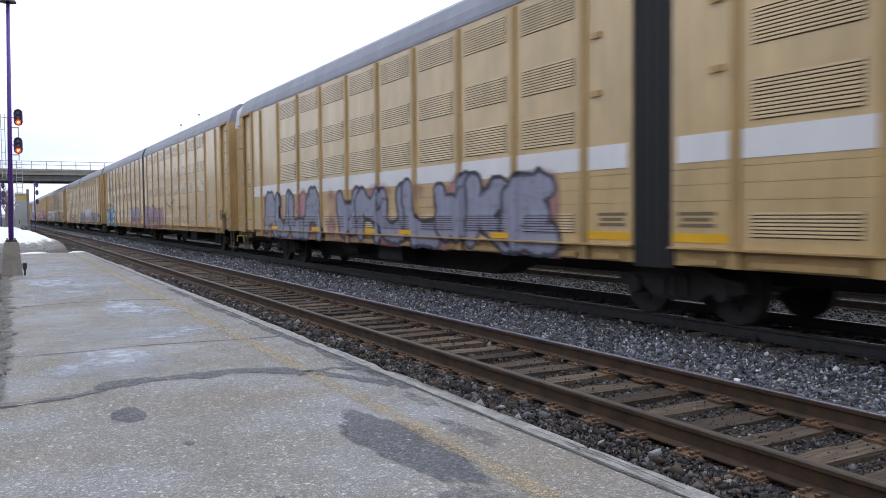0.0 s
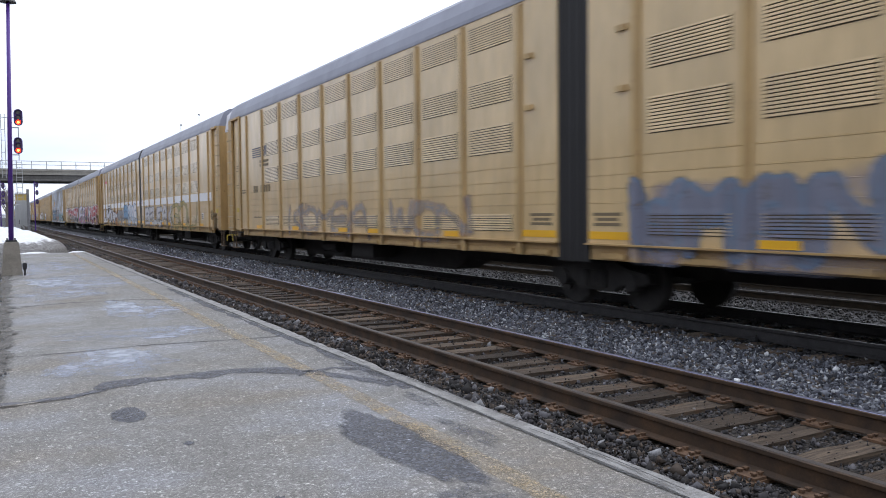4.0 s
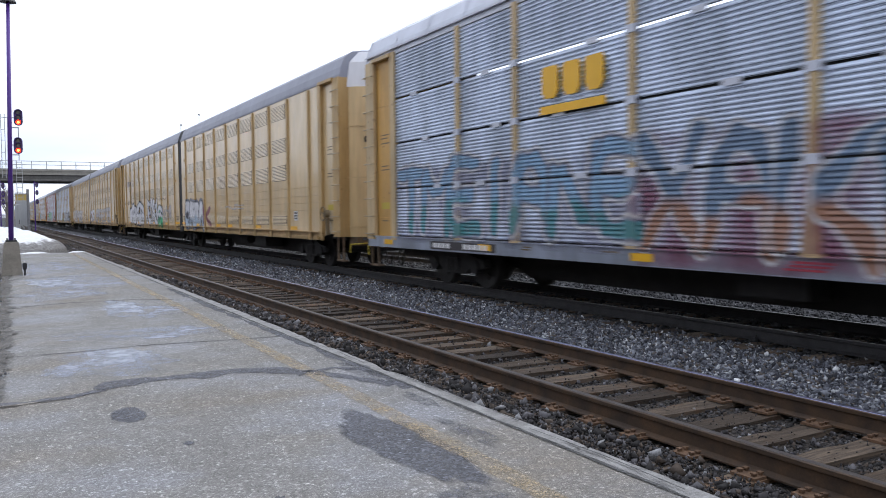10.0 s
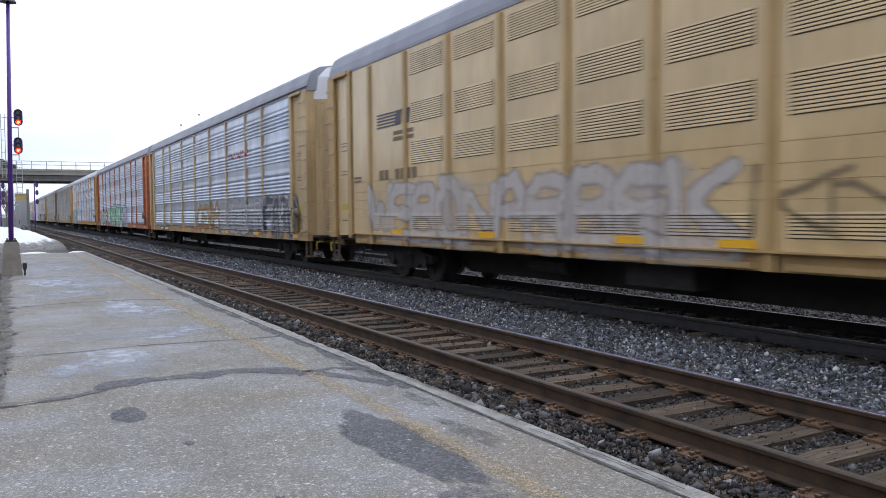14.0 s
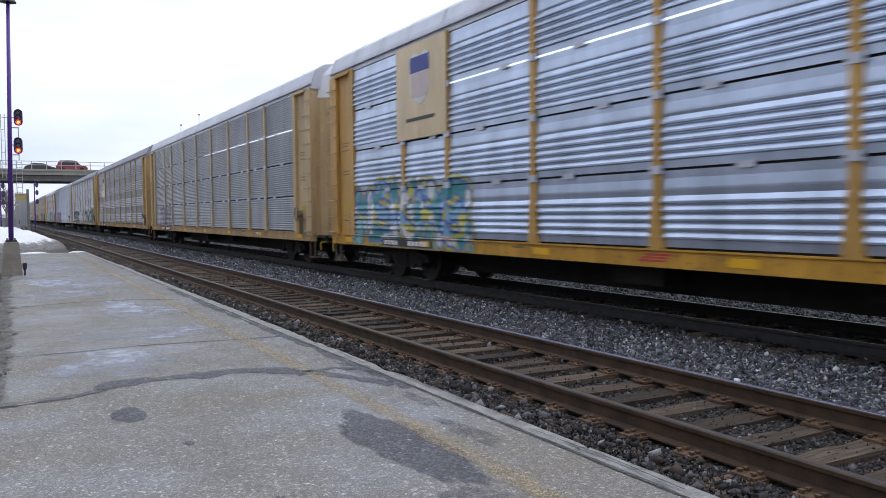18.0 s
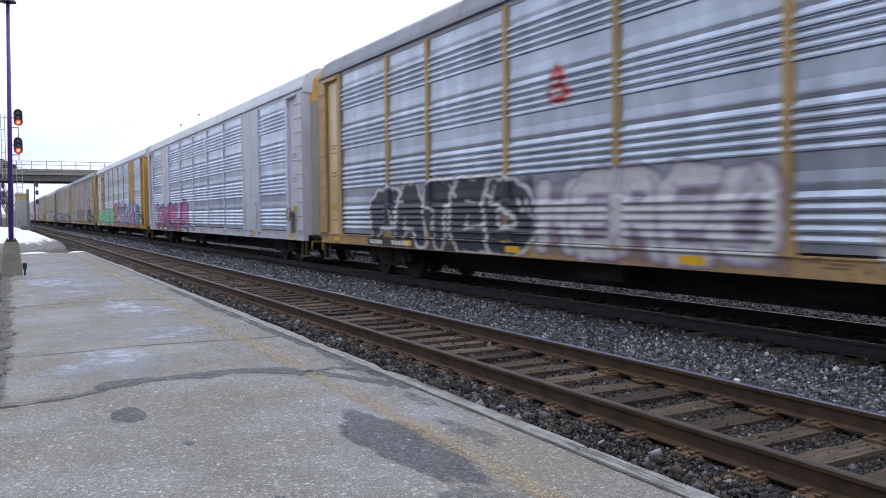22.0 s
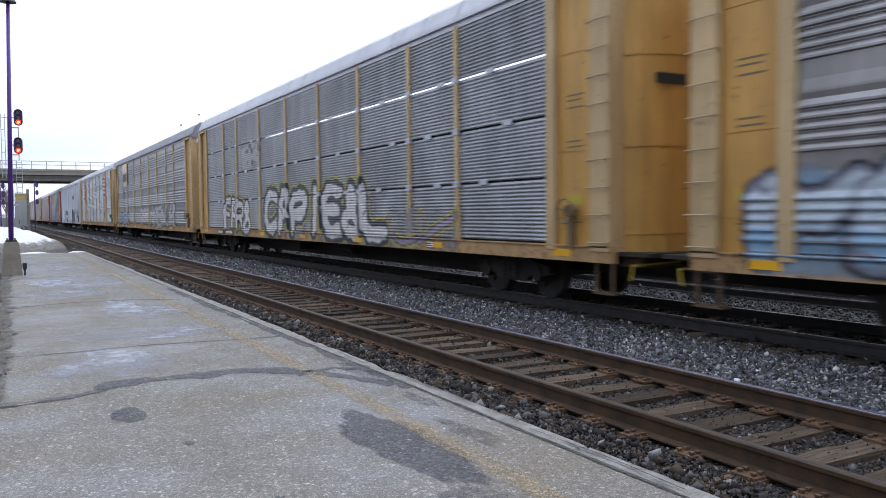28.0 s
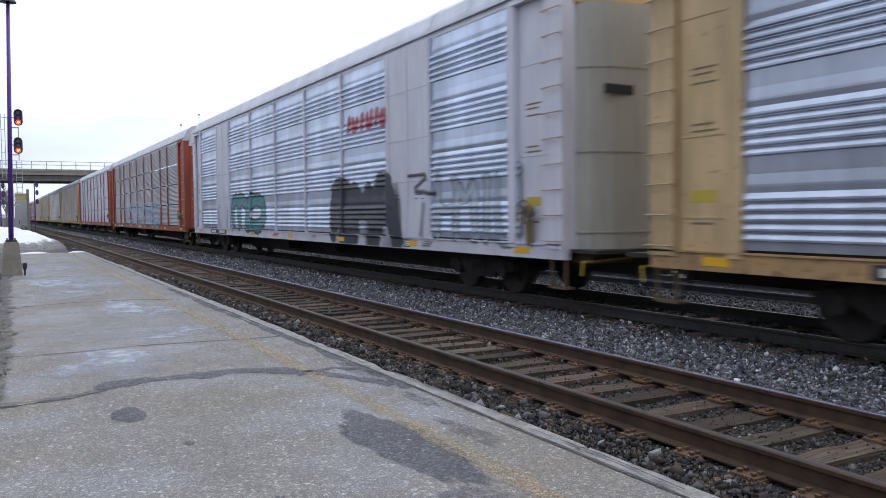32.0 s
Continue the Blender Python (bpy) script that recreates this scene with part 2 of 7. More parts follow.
def tie_mat():
    """Grey-brown split timber: long grain, dark cracks, pale worn ridges; each tie has its own tone."""
    m, nt, b = node_mat("weathered_tie")
    n1 = noise_node(nt, coords(nt, (0.9, 14, 14)), 1.5, 7, 0.7)
    n2 = noise_node(nt, coords(nt, (1.5, 1.5, 1.5)), 1.6, 5, 0.6)
    n3 = noise_node(nt, coords(nt, (3, 60, 60)), 1.2, 4, 0.7)
    c = ramp_node(nt, n1, 0.3, 0.7, (0.030, 0.022, 0.016, 1), (0.125, 0.098, 0.074, 1)).outputs[0]
    c = mix_node(nt, ramp_node(nt, n2, 0.5, 0.64).outputs[0], c, (0.085, 0.050, 0.028))
    c = mix_node(nt, 1.0, c, ramp_node(nt, n3, 0.35, 0.6, (0.55, 0.55, 0.55, 1), (1.2, 1.2, 1.2, 1)).outputs[0], "MULTIPLY")
    oi = nt.nodes.new("ShaderNodeObjectInfo")
    tone = nt.nodes.new("ShaderNodeValToRGB")
    tone.color_ramp.elements[0].color, tone.color_ramp.elements[1].color = (0.42, 0.37, 0.33, 1), (1.62, 1.54, 1.46, 1)
    nt.links.new(oi.outputs["Random"], tone.inputs[0])
    c = mix_node(nt, 1.0, c, tone.outputs[0], "MULTIPLY")
    nt.links.new(c, b.inputs["Base Color"])
    b.inputs["Roughness"].default_value = 0.9
    bump_node(nt, b, n1, 0.9, 0.012)
    return m


M_TIE = tie_mat()
M_RAIL = rough_mat("rusty_rail", (0.026, 0.017, 0.012), (0.085, 0.046, 0.022), 4, 0.68, 0.4, 0.002, 80)
# Rail steel darkened: the shade under the train is put into its colour.
M_RAILSHADE = rough_mat("shaded_rail", (0.020, 0.019, 0.021), (0.040, 0.038, 0.040), 6, 0.75, 0.4, 0.002, 80)
M_PLATE = rough_mat("rusty_plate", (0.075, 0.042, 0.025), (0.165, 0.092, 0.050), 14, 0.85, 0.6, 0.003, 70, shuffle=True)
M_POLISH = plain("polished_rail_head", (0.38, 0.39, 0.56), 0.34, 1.0)
M_DULL = plain("dull_rail_head", (0.085, 0.075, 0.07), 0.5, 0.5)
M_BLACK = plain("black_rubber", (0.013, 0.012, 0.013), 0.7)
M_UNDER = rough_mat("grimy_steel", (0.017, 0.016, 0.016), (0.036, 0.033, 0.031), 5, 0.8, 0.4, 0.003, 60)
M_TAN = paint("autorack_tan", (0.665, 0.478, 0.242), 0.32, (0.36, 0.25, 0.13), 0.68, 0.34, 0.0, 0.16, 0.085)
for coated in (M_TAN,):
    coated.node_tree.nodes["Principled BSDF"].inputs["Coat Weight"].default_value = 0.7
    coated.node_tree.nodes["Principled BSDF"].inputs["Coat Roughness"].default_value = 0.22
M_TANRIB = paint("autorack_tan_rib", (0.50, 0.33, 0.14), 0.5, (0.22, 0.125, 0.06), 0.61, 0.55, 0.0, 0.20)
M_RUNG = paint("worn_rung_steel", (0.50, 0.41, 0.28), 0.45, (0.20, 0.11, 0.06), 0.60, 0.3, 0.2, 0.2)
M_GRIMYDARK = paint("grimy_brown_steel", (0.13, 0.088, 0.055), 0.65, (0.05, 0.035, 0.025), 0.56, 0.6, 0.0, 0.3)
# Dark colour that gives the shade inside louvres and panel slots.
M_SLOT = plain("vent_shade", (0.085, 0.064, 0.036), 0.8)
M_GOLD = paint("autorack_gold", (0.58, 0.33, 0.088), 0.45, (0.22, 0.11, 0.05), 0.61, 0.55, 0.0, 0.22)
M_SILLTAN = paint("rust_streaked_tan_sill", (0.47, 0.30, 0.14), 0.6, (0.13, 0.075, 0.045), 0.55, 0.7, 0.0, 0.28)
M_SILLGOLD = paint("rust_streaked_gold_sill", (0.60, 0.31, 0.035), 0.55, (0.16, 0.085, 0.04), 0.57, 0.65, 0.0, 0.25)
M_CREAM = paint("autorack_cream", (0.56, 0.41, 0.225), 0.5, (0.24, 0.14, 0.075), 0.60, 0.52, 0.0, 0.22)
M_GALV = paint("galvanised_sheet", (0.45, 0.505, 0.62), 0.31, (0.20, 0.17, 0.15), 0.66, 0.42, 0.72, 0.26)
M_GALVDARK = paint("dulled_galvanised_sheet", (0.275, 0.29, 0.325), 0.36, (0.16, 0.13, 0.11), 0.63, 0.48, 0.75, 0.26)
M_GALVBROWN = paint("sooty_galvanised_sheet", (0.31, 0.305, 0.32), 0.34, (0.17, 0.12, 0.09), 0.61, 0.5, 0.62, 0.26)
M_SILVER = paint("bright_galvanised_sheet", (0.52, 0.60, 0.76), 0.33, (0.3, 0.3, 0.31), 0.69, 0.36, 0.85, 0.24)
M_ROOF = paint("grey_roof", (0.27, 0.28, 0.34), 0.5, (0.2, 0.2, 0.22), 0.7, 0.2, 0.1)
M_ROOFLIGHT = paint("pale_roof", (0.58, 0.60, 0.68), 0.45, (0.4, 0.4, 0.42), 0.7, 0.2, 0.2)
M_WHITE = paint("white_car_paint", (0.64, 0.65, 0.75), 0.45, (0.36, 0.30, 0.28), 0.67, 0.26)
M_WHITEBAND = paint("white_band", (0.86, 0.85, 0.86), 0.4, (0.5, 0.46, 0.42), 0.69, 0.10, 0.0, 0.05)
M_ORANGE = paint("orange_car_paint", (0.50, 0.14, 0.05), 0.5, (0.25, 0.1, 0.05), 0.66, 0.3)
M_REDBROWN = paint("red_car_paint", (0.38, 0.09, 0.055), 0.5, (0.2, 0.08, 0.05), 0.66, 0.3)
M_YELLOWTAG = plain("reflector_yellow", (0.86, 0.47, 0.02), 0.4)
M_MAST = plain("purple_pole_paint", (0.085, 0.03, 0.24), 0.45)
M_SIGBLACK = plain("signal_black", (0.02, 0.02, 0.024), 0.5)
M_SIGGREY = plain("signal_galvanised", (0.42, 0.43, 0.44), 0.5, 0.3)
M_RED = glow("red_lamp", (1.0, 0.03, 0.01), 3.4)
M_HOT = glow("hot_lamp", (1.0, 0.30, 0.06), 6.0)
M_LENS = plain("unlit_lens", (0.12, 0.12, 0.11), 0.2)


# ---------------------------------------------------------------- mesh helpers
def box(bm, x0, x1, y0, y1, z0, z1):
    vs = [bm.verts.new((x, y, z)) for x in (x0, x1) for y in (y0, y1) for z in (z0, z1)]
    for f in ((0, 1, 3, 2), (4, 6, 7, 5), (0, 4, 5, 1), (2, 3, 7, 6), (0, 2, 6, 4), (1, 5, 7, 3)):
        bm.faces.new([vs[i] for i in f])
    return vs


def ring_extrude(bm, ring, path_axis, a, b):
    """A closed profile (list of 2D points) swept along one axis from a to b."""
    def put(p, t):
        return {"y": (p[0], t, p[1]), "x": (t, p[0], p[1]), "z": (p[0], p[1], t)}[path_axis]
    va = [bm.verts.new(put(p, a)) for p in ring]
    vb = [bm.verts.new(put(p, b)) for p in ring]
    n = len(ring)
    for i in range(n):
        bm.faces.new((va[i], va[(i + 1) % n], vb[(i + 1) % n], vb[i]))
    bm.faces.new(va[::-1])
    bm.faces.new(vb)


def cyl(bm, p, q, r0, r1=None, n=10):
    p, q = Vector(p), Vector(q)
    r1 = r0 if r1 is None else r1
    d = (q - p).normalized()
    u = d.orthogonal().normalized()
    w = d.cross(u)
    va = [bm.verts.new(p + (u * math.cos(a) + w * math.sin(a)) * r0) for a in [2 * math.pi * i / n for i in range(n)]]
    vb = [bm.verts.new(q + (u * math.cos(a) + w * math.sin(a)) * r1) for a in [2 * math.pi * i / n for i in range(n)]]
    for i in range(n):
        bm.faces.new((va[i], va[(i + 1) % n], vb[(i + 1) % n], vb[i]))
    bm.faces.new(va[::-1])
    bm.faces.new(vb)


def done(bm, name, mat, smooth=False):
    bmesh.ops.recalc_face_normals(bm, faces=bm.faces)
    me = bpy.data.meshes.new(name)
    bm.to_mesh(me)
    bm.free()
    me.materials.append(mat)
    if smooth:
        me.shade_smooth()
    return me


def put(name, me, parent=None, loc=(0, 0, 0), label=""):
    ob = new(name, me)
    ob.location = loc
    if parent:
        ob.parent = parent
    if label:
        ob["label"] = label
    return ob


def part(name, bm, mat, parent=None, label="", loc=(0, 0, 0), smooth=False):
    return put(name, done(bm, name, mat, smooth), parent, loc, label)


CACHE = {}


def shared(key, mat, build, smooth=False):
    k = (key, mat.name)
    if k not in CACHE:
        bm = bmesh.new()
        build(bm)
        CACHE[k] = done(bm, key if isinstance(key, str) else str(key[0]), mat, smooth)
    return CACHE[k]


def big_mesh(name, verts, faces, mat):
    """verts: n x 3 array; faces: m x 3 array."""
    me = bpy.data.meshes.new(name)
    me.vertices.add(len(verts))
    me.vertices.foreach_set("co", np.asarray(verts, dtype=np.float32).ravel())
    me.loops.add(faces.size)
    me.loops.foreach_set("vertex_index", faces.astype(np.int32).ravel())
    me.polygons.add(len(faces))
    me.polygons.foreach_set("loop_start", np.arange(0, faces.size, 3, dtype=np.int32))
    me.update(calc_edges=True)
    me.materials.append(mat)
    return me


# ---------------------------------------------------------------- plan (metres; tracks run along y)
PZ = 0.12            # platform top above the rail tops
EDGE = 3.24          # platform edge
NEAR = 5.2325        # centre of the near track
FAR = 9.8135         # centre of the train's track
THIRD = 14.35        # a track behind the train
HALF = 0.7535        # half the distance between rail centres


# ---------------------------------------------------------------- ground
def build_ground():
    bm = bmesh.new()
    xs = [-1500, -300, -60, -20, -8, 3.2, 20, 60, 300, 1500]
    ys = [-300, -60, -20, 40, 120, 400, 1500, 3500]
    g = [[bm.verts.new((x, y, -0.42)) for x in xs] for y in ys]
    for j in range(len(ys) - 1):
        for i in range(len(xs) - 1):
            bm.faces.new((g[j][i], g[j][i + 1], g[j + 1][i + 1], g[j + 1][i]))
    ob = part("ground", bm, M_EARTH)
    tagged(ob, "grey gravelly earth beside the railway", "ground", kind="structure")


def build_unseen_wall():
    """Unseen wall added behind the platform: closes the place and darkens the cars' reflections."""
    bm = bmesh.new()
    box(bm, -12.3, -12.0, -70, 130, -0.5, 5.0)
    box(bm, -12.5, -11.7, -70, 130, 5.0, 5.3)
    ob = part("wall_station", bm, M_UNSEENWALL)
    tagged(ob, "added unseen plain dark wall behind the platform", "wall", kind="structure")


def build_ballast_bed():
    """A bed of ballast under the three tracks, with shoulders and dips between the tracks."""
    bm = bmesh.new()
    prof = [(-0.2, -0.40), (2.9, -0.36), (3.2, -0.27), (3.6, -0.205), (4.25, -0.20), (4.6, -0.228), (5.9, -0.235), (6.6, -0.21), (7.2, -0.25), (7.7, -0.28), (8.3, -0.24), (8.6, -0.215), (11.1, -0.21), (11.8, -0.27), (12.6, -0.27), (13.2, -0.24), (15.6, -0.24), (17.0, -0.40), (18.0, -0.46)]
    ys = [-60 + 1.5 * i for i in range(60)] + [30 + 10 * i for i in range(80)]
    rng = random.Random(3)
    rows = [[bm.verts.new((x, y, z + (rng.uniform(-0.02, 0.02) if 0 < i < len(prof) - 1 else 0))) for i, (x, z) in enumerate(prof)] for y in ys]
    for a, b in zip(rows, rows[1:]):
        for i in range(len(prof) - 1):
            f = bm.faces.new((a[i], a[i + 1], b[i + 1], b[i]))
            # from x = 8.2 the bed takes the colour darkened for the train's shade
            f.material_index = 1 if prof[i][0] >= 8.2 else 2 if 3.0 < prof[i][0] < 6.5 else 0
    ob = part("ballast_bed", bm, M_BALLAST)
    ob.data.materials.append(M_SHADEBED)
    ob.data.materials.append(M_TRACKDIRT)
    tagged(ob, "bed of dark grey crushed stone ballast under the tracks", "ballast", kind="structure")


def scatter_stones(name, regions, seed, label, mat=None):
    """Crushed stones, each a jagged little solid, joined as stuff. regions: (x0, x1, y0, y1, count, size, z of (x))."""
    rng = np.random.default_rng(seed)
    ico = np.array([(1, 0, 0), (-1, 0, 0), (0, 1, 0), (0, -1, 0), (0, 0, 1), (0, 0, -1)]) * 1.05
    tri = np.array([(0, 2, 4), (2, 1, 4), (1, 3, 4), (3, 0, 4), (2, 0, 5), (1, 2, 5), (3, 1, 5), (0, 3, 5)])
    allv, allf, base = [], [], 0
    for x0, x1, y0, y1, count, size, zf in regions:
        # denser towards the near end
        u = rng.random(count)
        y = y0 + (y1 - y0) * u ** 1.7
        x = rng.uniform(x0, x1, count)
        s = size * rng.lognormal(0, 0.32, count)
        s = np.clip(s, size * 0.5, size * 2.1) * (1 + 0.25 * (y - y0) / (y1 - y0))
        jit = (ico[None] + rng.uniform(-0.5, 0.5, (count, 6, 3)))
        jit = jit * rng.uniform(0.55, 1.25, (count, 1, 3))
        a, b, c = (rng.uniform(0, 2 * np.pi, count) for _ in range(3))
        ca, sa, cb, sb, cc, sc = np.cos(a), np.sin(a), np.cos(b), np.sin(b), np.cos(c), np.sin(c)
        rot = np.stack([np.stack([ca * cb, ca * sb * sc - sa * cc, ca * sb * cc + sa * sc], -1), np.stack([sa * cb, sa * sb * sc + ca * cc, sa * sb * cc - ca * sc], -1), np.stack([-sb, cb * sc, cb * cc], -1)], -2)
        v = np.einsum("nij,nkj->nki", rot, jit) * s[:, None, None] * 0.5
        z = np.array([zf(q) for q in x]) + rng.uniform(-0.3, 0.5, count) * s
        v += np.stack([x, y, z], -1)[:, None]
        allv.append(v.reshape(-1, 3))
        allf.append((tri[None] + (np.arange(count) * 6)[:, None, None] + base).reshape(-1, 3))
        base += count * 6
    ob = put(name, big_mesh(name, np.concatenate(allv), np.concatenate(allf), mat or M_STONE))
    tagged(ob, label, "ballast", kind="stuff")
    return ob


def strip_z(x):
    pts = [(3.2, -0.27), (3.6, -0.205), (4.25, -0.20), (4.6, -0.228), (5.9, -0.235), (6.6, -0.21), (7.2, -0.25), (7.7, -0.28), (8.3, -0.24), (8.6, -0.215), (11.1, -0.21), (11.8, -0.27), (12.6, -0.27), (13.2, -0.24)]
    return float(np.interp(x, [p[0] for p in pts], [p[1] for p in pts]))


# ---------------------------------------------------------------- tracks
RAIL_RING = [(-0.068, -0.172), (0.068, -0.172), (0.068, -0.160), (0.012, -0.140), (0.010, -0.045), (0.036, -0.034), (0.036, -0.006), (0.028, 0.0), (-0.028, 0.0), (-0.036, -0.006), (-0.036, -0.034), (-0.010, -0.045), (-0.012, -0.140), (-0.068, -0.160)]


def build_track(cx, name, body, heads, z=0.0, y0=-60.0, y1=800.0):
    root = new(name)
    tagged(root, "rusty steel rails on wooden ties" if cx == NEAR else "steel rails coloured dark for the train's shade, on wooden ties in ballast", "railway track", kind="structure")
    for sx, head in zip((-HALF, HALF), heads):
        bm = bmesh.new()
        ring_extrude(bm, [(cx + sx + a, z + b) for a, b in RAIL_RING], "y", y0, y1)
        r = part("rail", bm, body, root)
        bm = bmesh.new()
        ring_extrude(bm, [(cx + sx - 0.024, z + 0.0005), (cx + sx + 0.029, z + 0.0005), (cx + sx + 0.027, z + 0.003), (cx + sx - 0.022, z + 0.003)], "y", y0, y1)
        part("running_band", bm, head, r, "worn bright rail top")
    return root


def build_ties(root, cx, y0, n, step, detail, seed):
    rng = random.Random(seed)
    meshes = []
    for k in range(5):
        bm = bmesh.new()
        vs = box(bm, -1.28 - rng.uniform(0, 0.06), 1.28 + rng.uniform(0, 0.06), -0.115, 0.115, -0.36, -0.178)
        bmesh.ops.subdivide_edges(bm, edges=[e for e in bm.edges if abs(e.verts[0].co.x - e.verts[1].co.x) > 1], cuts=7)
        for v in bm.verts:
            v.co.y += rng.uniform(-0.012, 0.012)
            if v.co.z > -0.2:
                v.co.z += rng.uniform(-0.012, 0.002)
        meshes.append(done(bm, "tie", M_TIE))

    def plate(bm):
        box(bm, -0.19, 0.20, -0.10, 0.10, -0.180, -0.160)
        for sx in (-0.085, 0.085, -0.145):
            for sy in (-0.06, 0.055):
                box(bm, sx - 0.013, sx + 0.013, sy - 0.013, sy + 0.013, -0.160, -0.145)
                box(bm, sx - 0.02, sx + 0.018, sy - 0.018, sy + 0.018, -0.146, -0.136)
    pm = shared("tie_plate", M_PLATE, plate)
    for i in range(n):
        y = y0 + step * i + rng.uniform(-0.03, 0.03)
        t = put("tie", meshes[i % 5], root, (cx + rng.uniform(-0.04, 0.04), y, rng.uniform(-0.012, 0.004)))
        t.rotation_euler[2] = rng.uniform(-0.025, 0.025)
        if detail and i < detail:
            for sx in (-HALF, HALF):
                put("tie_plate", pm, t, (cx + sx - t.location.x, 0, -t.location.z))


# ---------------------------------------------------------------- platform
def build_platform():
    root = new("platform")
    tagged(root, "worn grey asphalt station platform with a concrete edge", "platform", kind="structure")
    rng = random.Random(7)
    bm = bmesh.new()
    ys = [-12 + 0.5 * i for i in range(98)]
    xs = [0.1, 0.45, 0.8, 1.3, 1.8, 2.3, 2.7, EDGE - 0.165]
    rows = []
    for y in ys:
        left = float(np.interp(y, [3, 5.5, 7.4, 10.5, 20, 36], [-1.7, -0.62, -0.10, -0.02, 0.08, 0.25])) + rng.uniform(-0.06, 0.06)
        rows.append([bm.verts.new((left if i == 0 else x, y, PZ + (-0.03 if i == 0 else 0.0))) for i, x in enumerate(xs)])
    for a, b in zip(rows, rows[1:]):
        for i in range(len(xs) - 1):
            bm.faces.new((a[i], a[i + 1], b[i + 1], b[i]))
    skirt = [(r[0], bm.verts.new((r[0].co.x - 0.1, r[0].co.y, -0.5))) for r in rows]
    for (a, b), (c, d) in zip(skirt, skirt[1:]):
        bm.faces.new((a, b, d, c))
    end = [(v, bm.verts.new((v.co.x, v.co.y + 0.05, -0.5))) for v in rows[-1]]
    for (a, b), (c, d) in zip(end, end[1:]):
        bm.faces.new((a, b, d, c))
    part("asphalt", bm, M_ASPHALT, root)
    # concrete edge, in lengths
    lens = []
    y = -12.0
    while y < 36.4:
        n = rng.uniform(2.2, 3.4)
        lens.append((y, min(y + n, 36.5)))
        y += n
    for a, b in lens:
        bm = bmesh.new()
        dz, dx = rng.uniform(-0.004, 0.010), rng.uniform(-0.02, 0.015)
        box(bm, EDGE - 0.16, EDGE + dx, a + 0.008, b - 0.008, -0.5, PZ + 0.006 + dz)
        bmesh.ops.bevel(bm, geom=[e for e in bm.edges], offset=0.012, segments=1, affect="EDGES")
        bmesh.ops.subdivide_edges(bm, edges=[e for e in bm.edges if abs(e.verts[0].co.y - e.verts[1].co.y) > 1], cuts=22)
        for v in bm.verts:
            if v.co.z > 0:
                k = noise.noise((v.co.x * 9, v.co.y * 5.0, 3.0))
                v.co.x += 0.016 * k
                v.co.z -= max(0.0, 0.03 * (noise.noise((v.co.x * 7, v.co.y * 3.1, 8.0)) - 0.15))
        part("edge_block", bm, M_CONCRETE, root)
    return root


def blob(bm, cx, cy, rx, ry, z, n=48, jag=0.16, seed=0):
    """A ragged flat patch; its "film" layer falls to nothing at the rim."""
    rng = random.Random(seed)
    ph = rng.uniform(0, 99)
    lay = bm.loops.layers.float_color.new("film") if not bm.loops.layers.float_color else bm.loops.layers.float_color["film"]
    rings = []
    for j, (f, wgt) in enumerate(((0.0, 1.0), (0.55, 1.0), (0.85, 0.72), (1.12, 0.0))):
        ring = []
        for i in range(n):
            a = 2 * math.pi * i / n
            k = f * (1 + jag * (noise.noise((math.cos(a) * 1.6 + ph, math.sin(a) * 1.6, 0)) * 2 + 0.7 * noise.noise((math.cos(a) * 7 + ph, math.sin(a) * 7, 4.0))))
            ring.append((bm.verts.new((cx + rx * k * math.cos(a), cy + ry * k * math.sin(a), z)), wgt))
            if j == 0:
                break
        rings.append(ring)
    def face(vs):
        f = bm.faces.new([v for v, _ in vs])
        for lp, (_, w) in zip(f.loops, vs):
            lp[lay] = (w, w, w, 1)
    for i in range(n):
        face((rings[0][0], rings[1][i], rings[1][(i + 1) % n]))
    for r, s in zip(rings[1:], rings[2:]):
        for i in range(n):
            face((r[i], s[i], s[(i + 1) % n], r[(i + 1) % n]))


def ribbon(bm, pts, width, z, seed=0, jag=0.35):
    """A ragged flat strip along a polyline; its "film" layer falls off to both sides."""
    rng = random.Random(seed)
    lay = bm.loops.layers.float_color.new("film") if not bm.loops.layers.float_color else bm.loops.layers.float_color["film"]
    fine = []
    for (x0, y0), (x1, y1) in zip(pts, pts[1:]):
        n = max(2, int(math.hypot(x1 - x0, y1 - y0) / 0.08))
        fine += [(x0 + (x1 - x0) * i / n, y0 + (y1 - y0) * i / n) for i in range(n)]
    fine.append(pts[-1])
    prev = None
    for i, (x, y) in enumerate(fine):
        j, k = min(i + 1, len(fine) - 1), max(i - 1, 0)
        dx, dy = fine[j][0] - fine[k][0], fine[j][1] - fine[k][1]
        d = math.hypot(dx, dy) or 1
        w = width * 0.65 * max(0.25, 1 + jag * noise.noise((x * 2.1, y * 2.1, seed)) * 1.6 + jag * 1.1 * noise.noise((x * 9, y * 9, seed + 5.0)))
        wob = jag * width * 0.6 * noise.noise((x * 3.3, y * 3.3, seed + 9.0))
        nx, ny = -dy / d, dx / d
        cur = [(bm.verts.new((x + nx * (s * w + wob), y + ny * (s * w + wob), z)), f) for s, f in ((-1, 0.0), (-0.45, 1.0), (0.45, 1.0), (1, 0.0))]
        if prev:
            for q in range(3):
                vs = (prev[q], cur[q], cur[q + 1], prev[q + 1])
                f = bm.faces.new([v for v, _ in vs])
                for lp, (_, wgt) in zip(f.loops, vs):
                    lp[lay] = (wgt, wgt, wgt, 1)
        prev = cur
    return bm


# ---------------------------------------------------------------- rail cars
SIDE = 1.575         # half width of a car
EAVE = 5.40


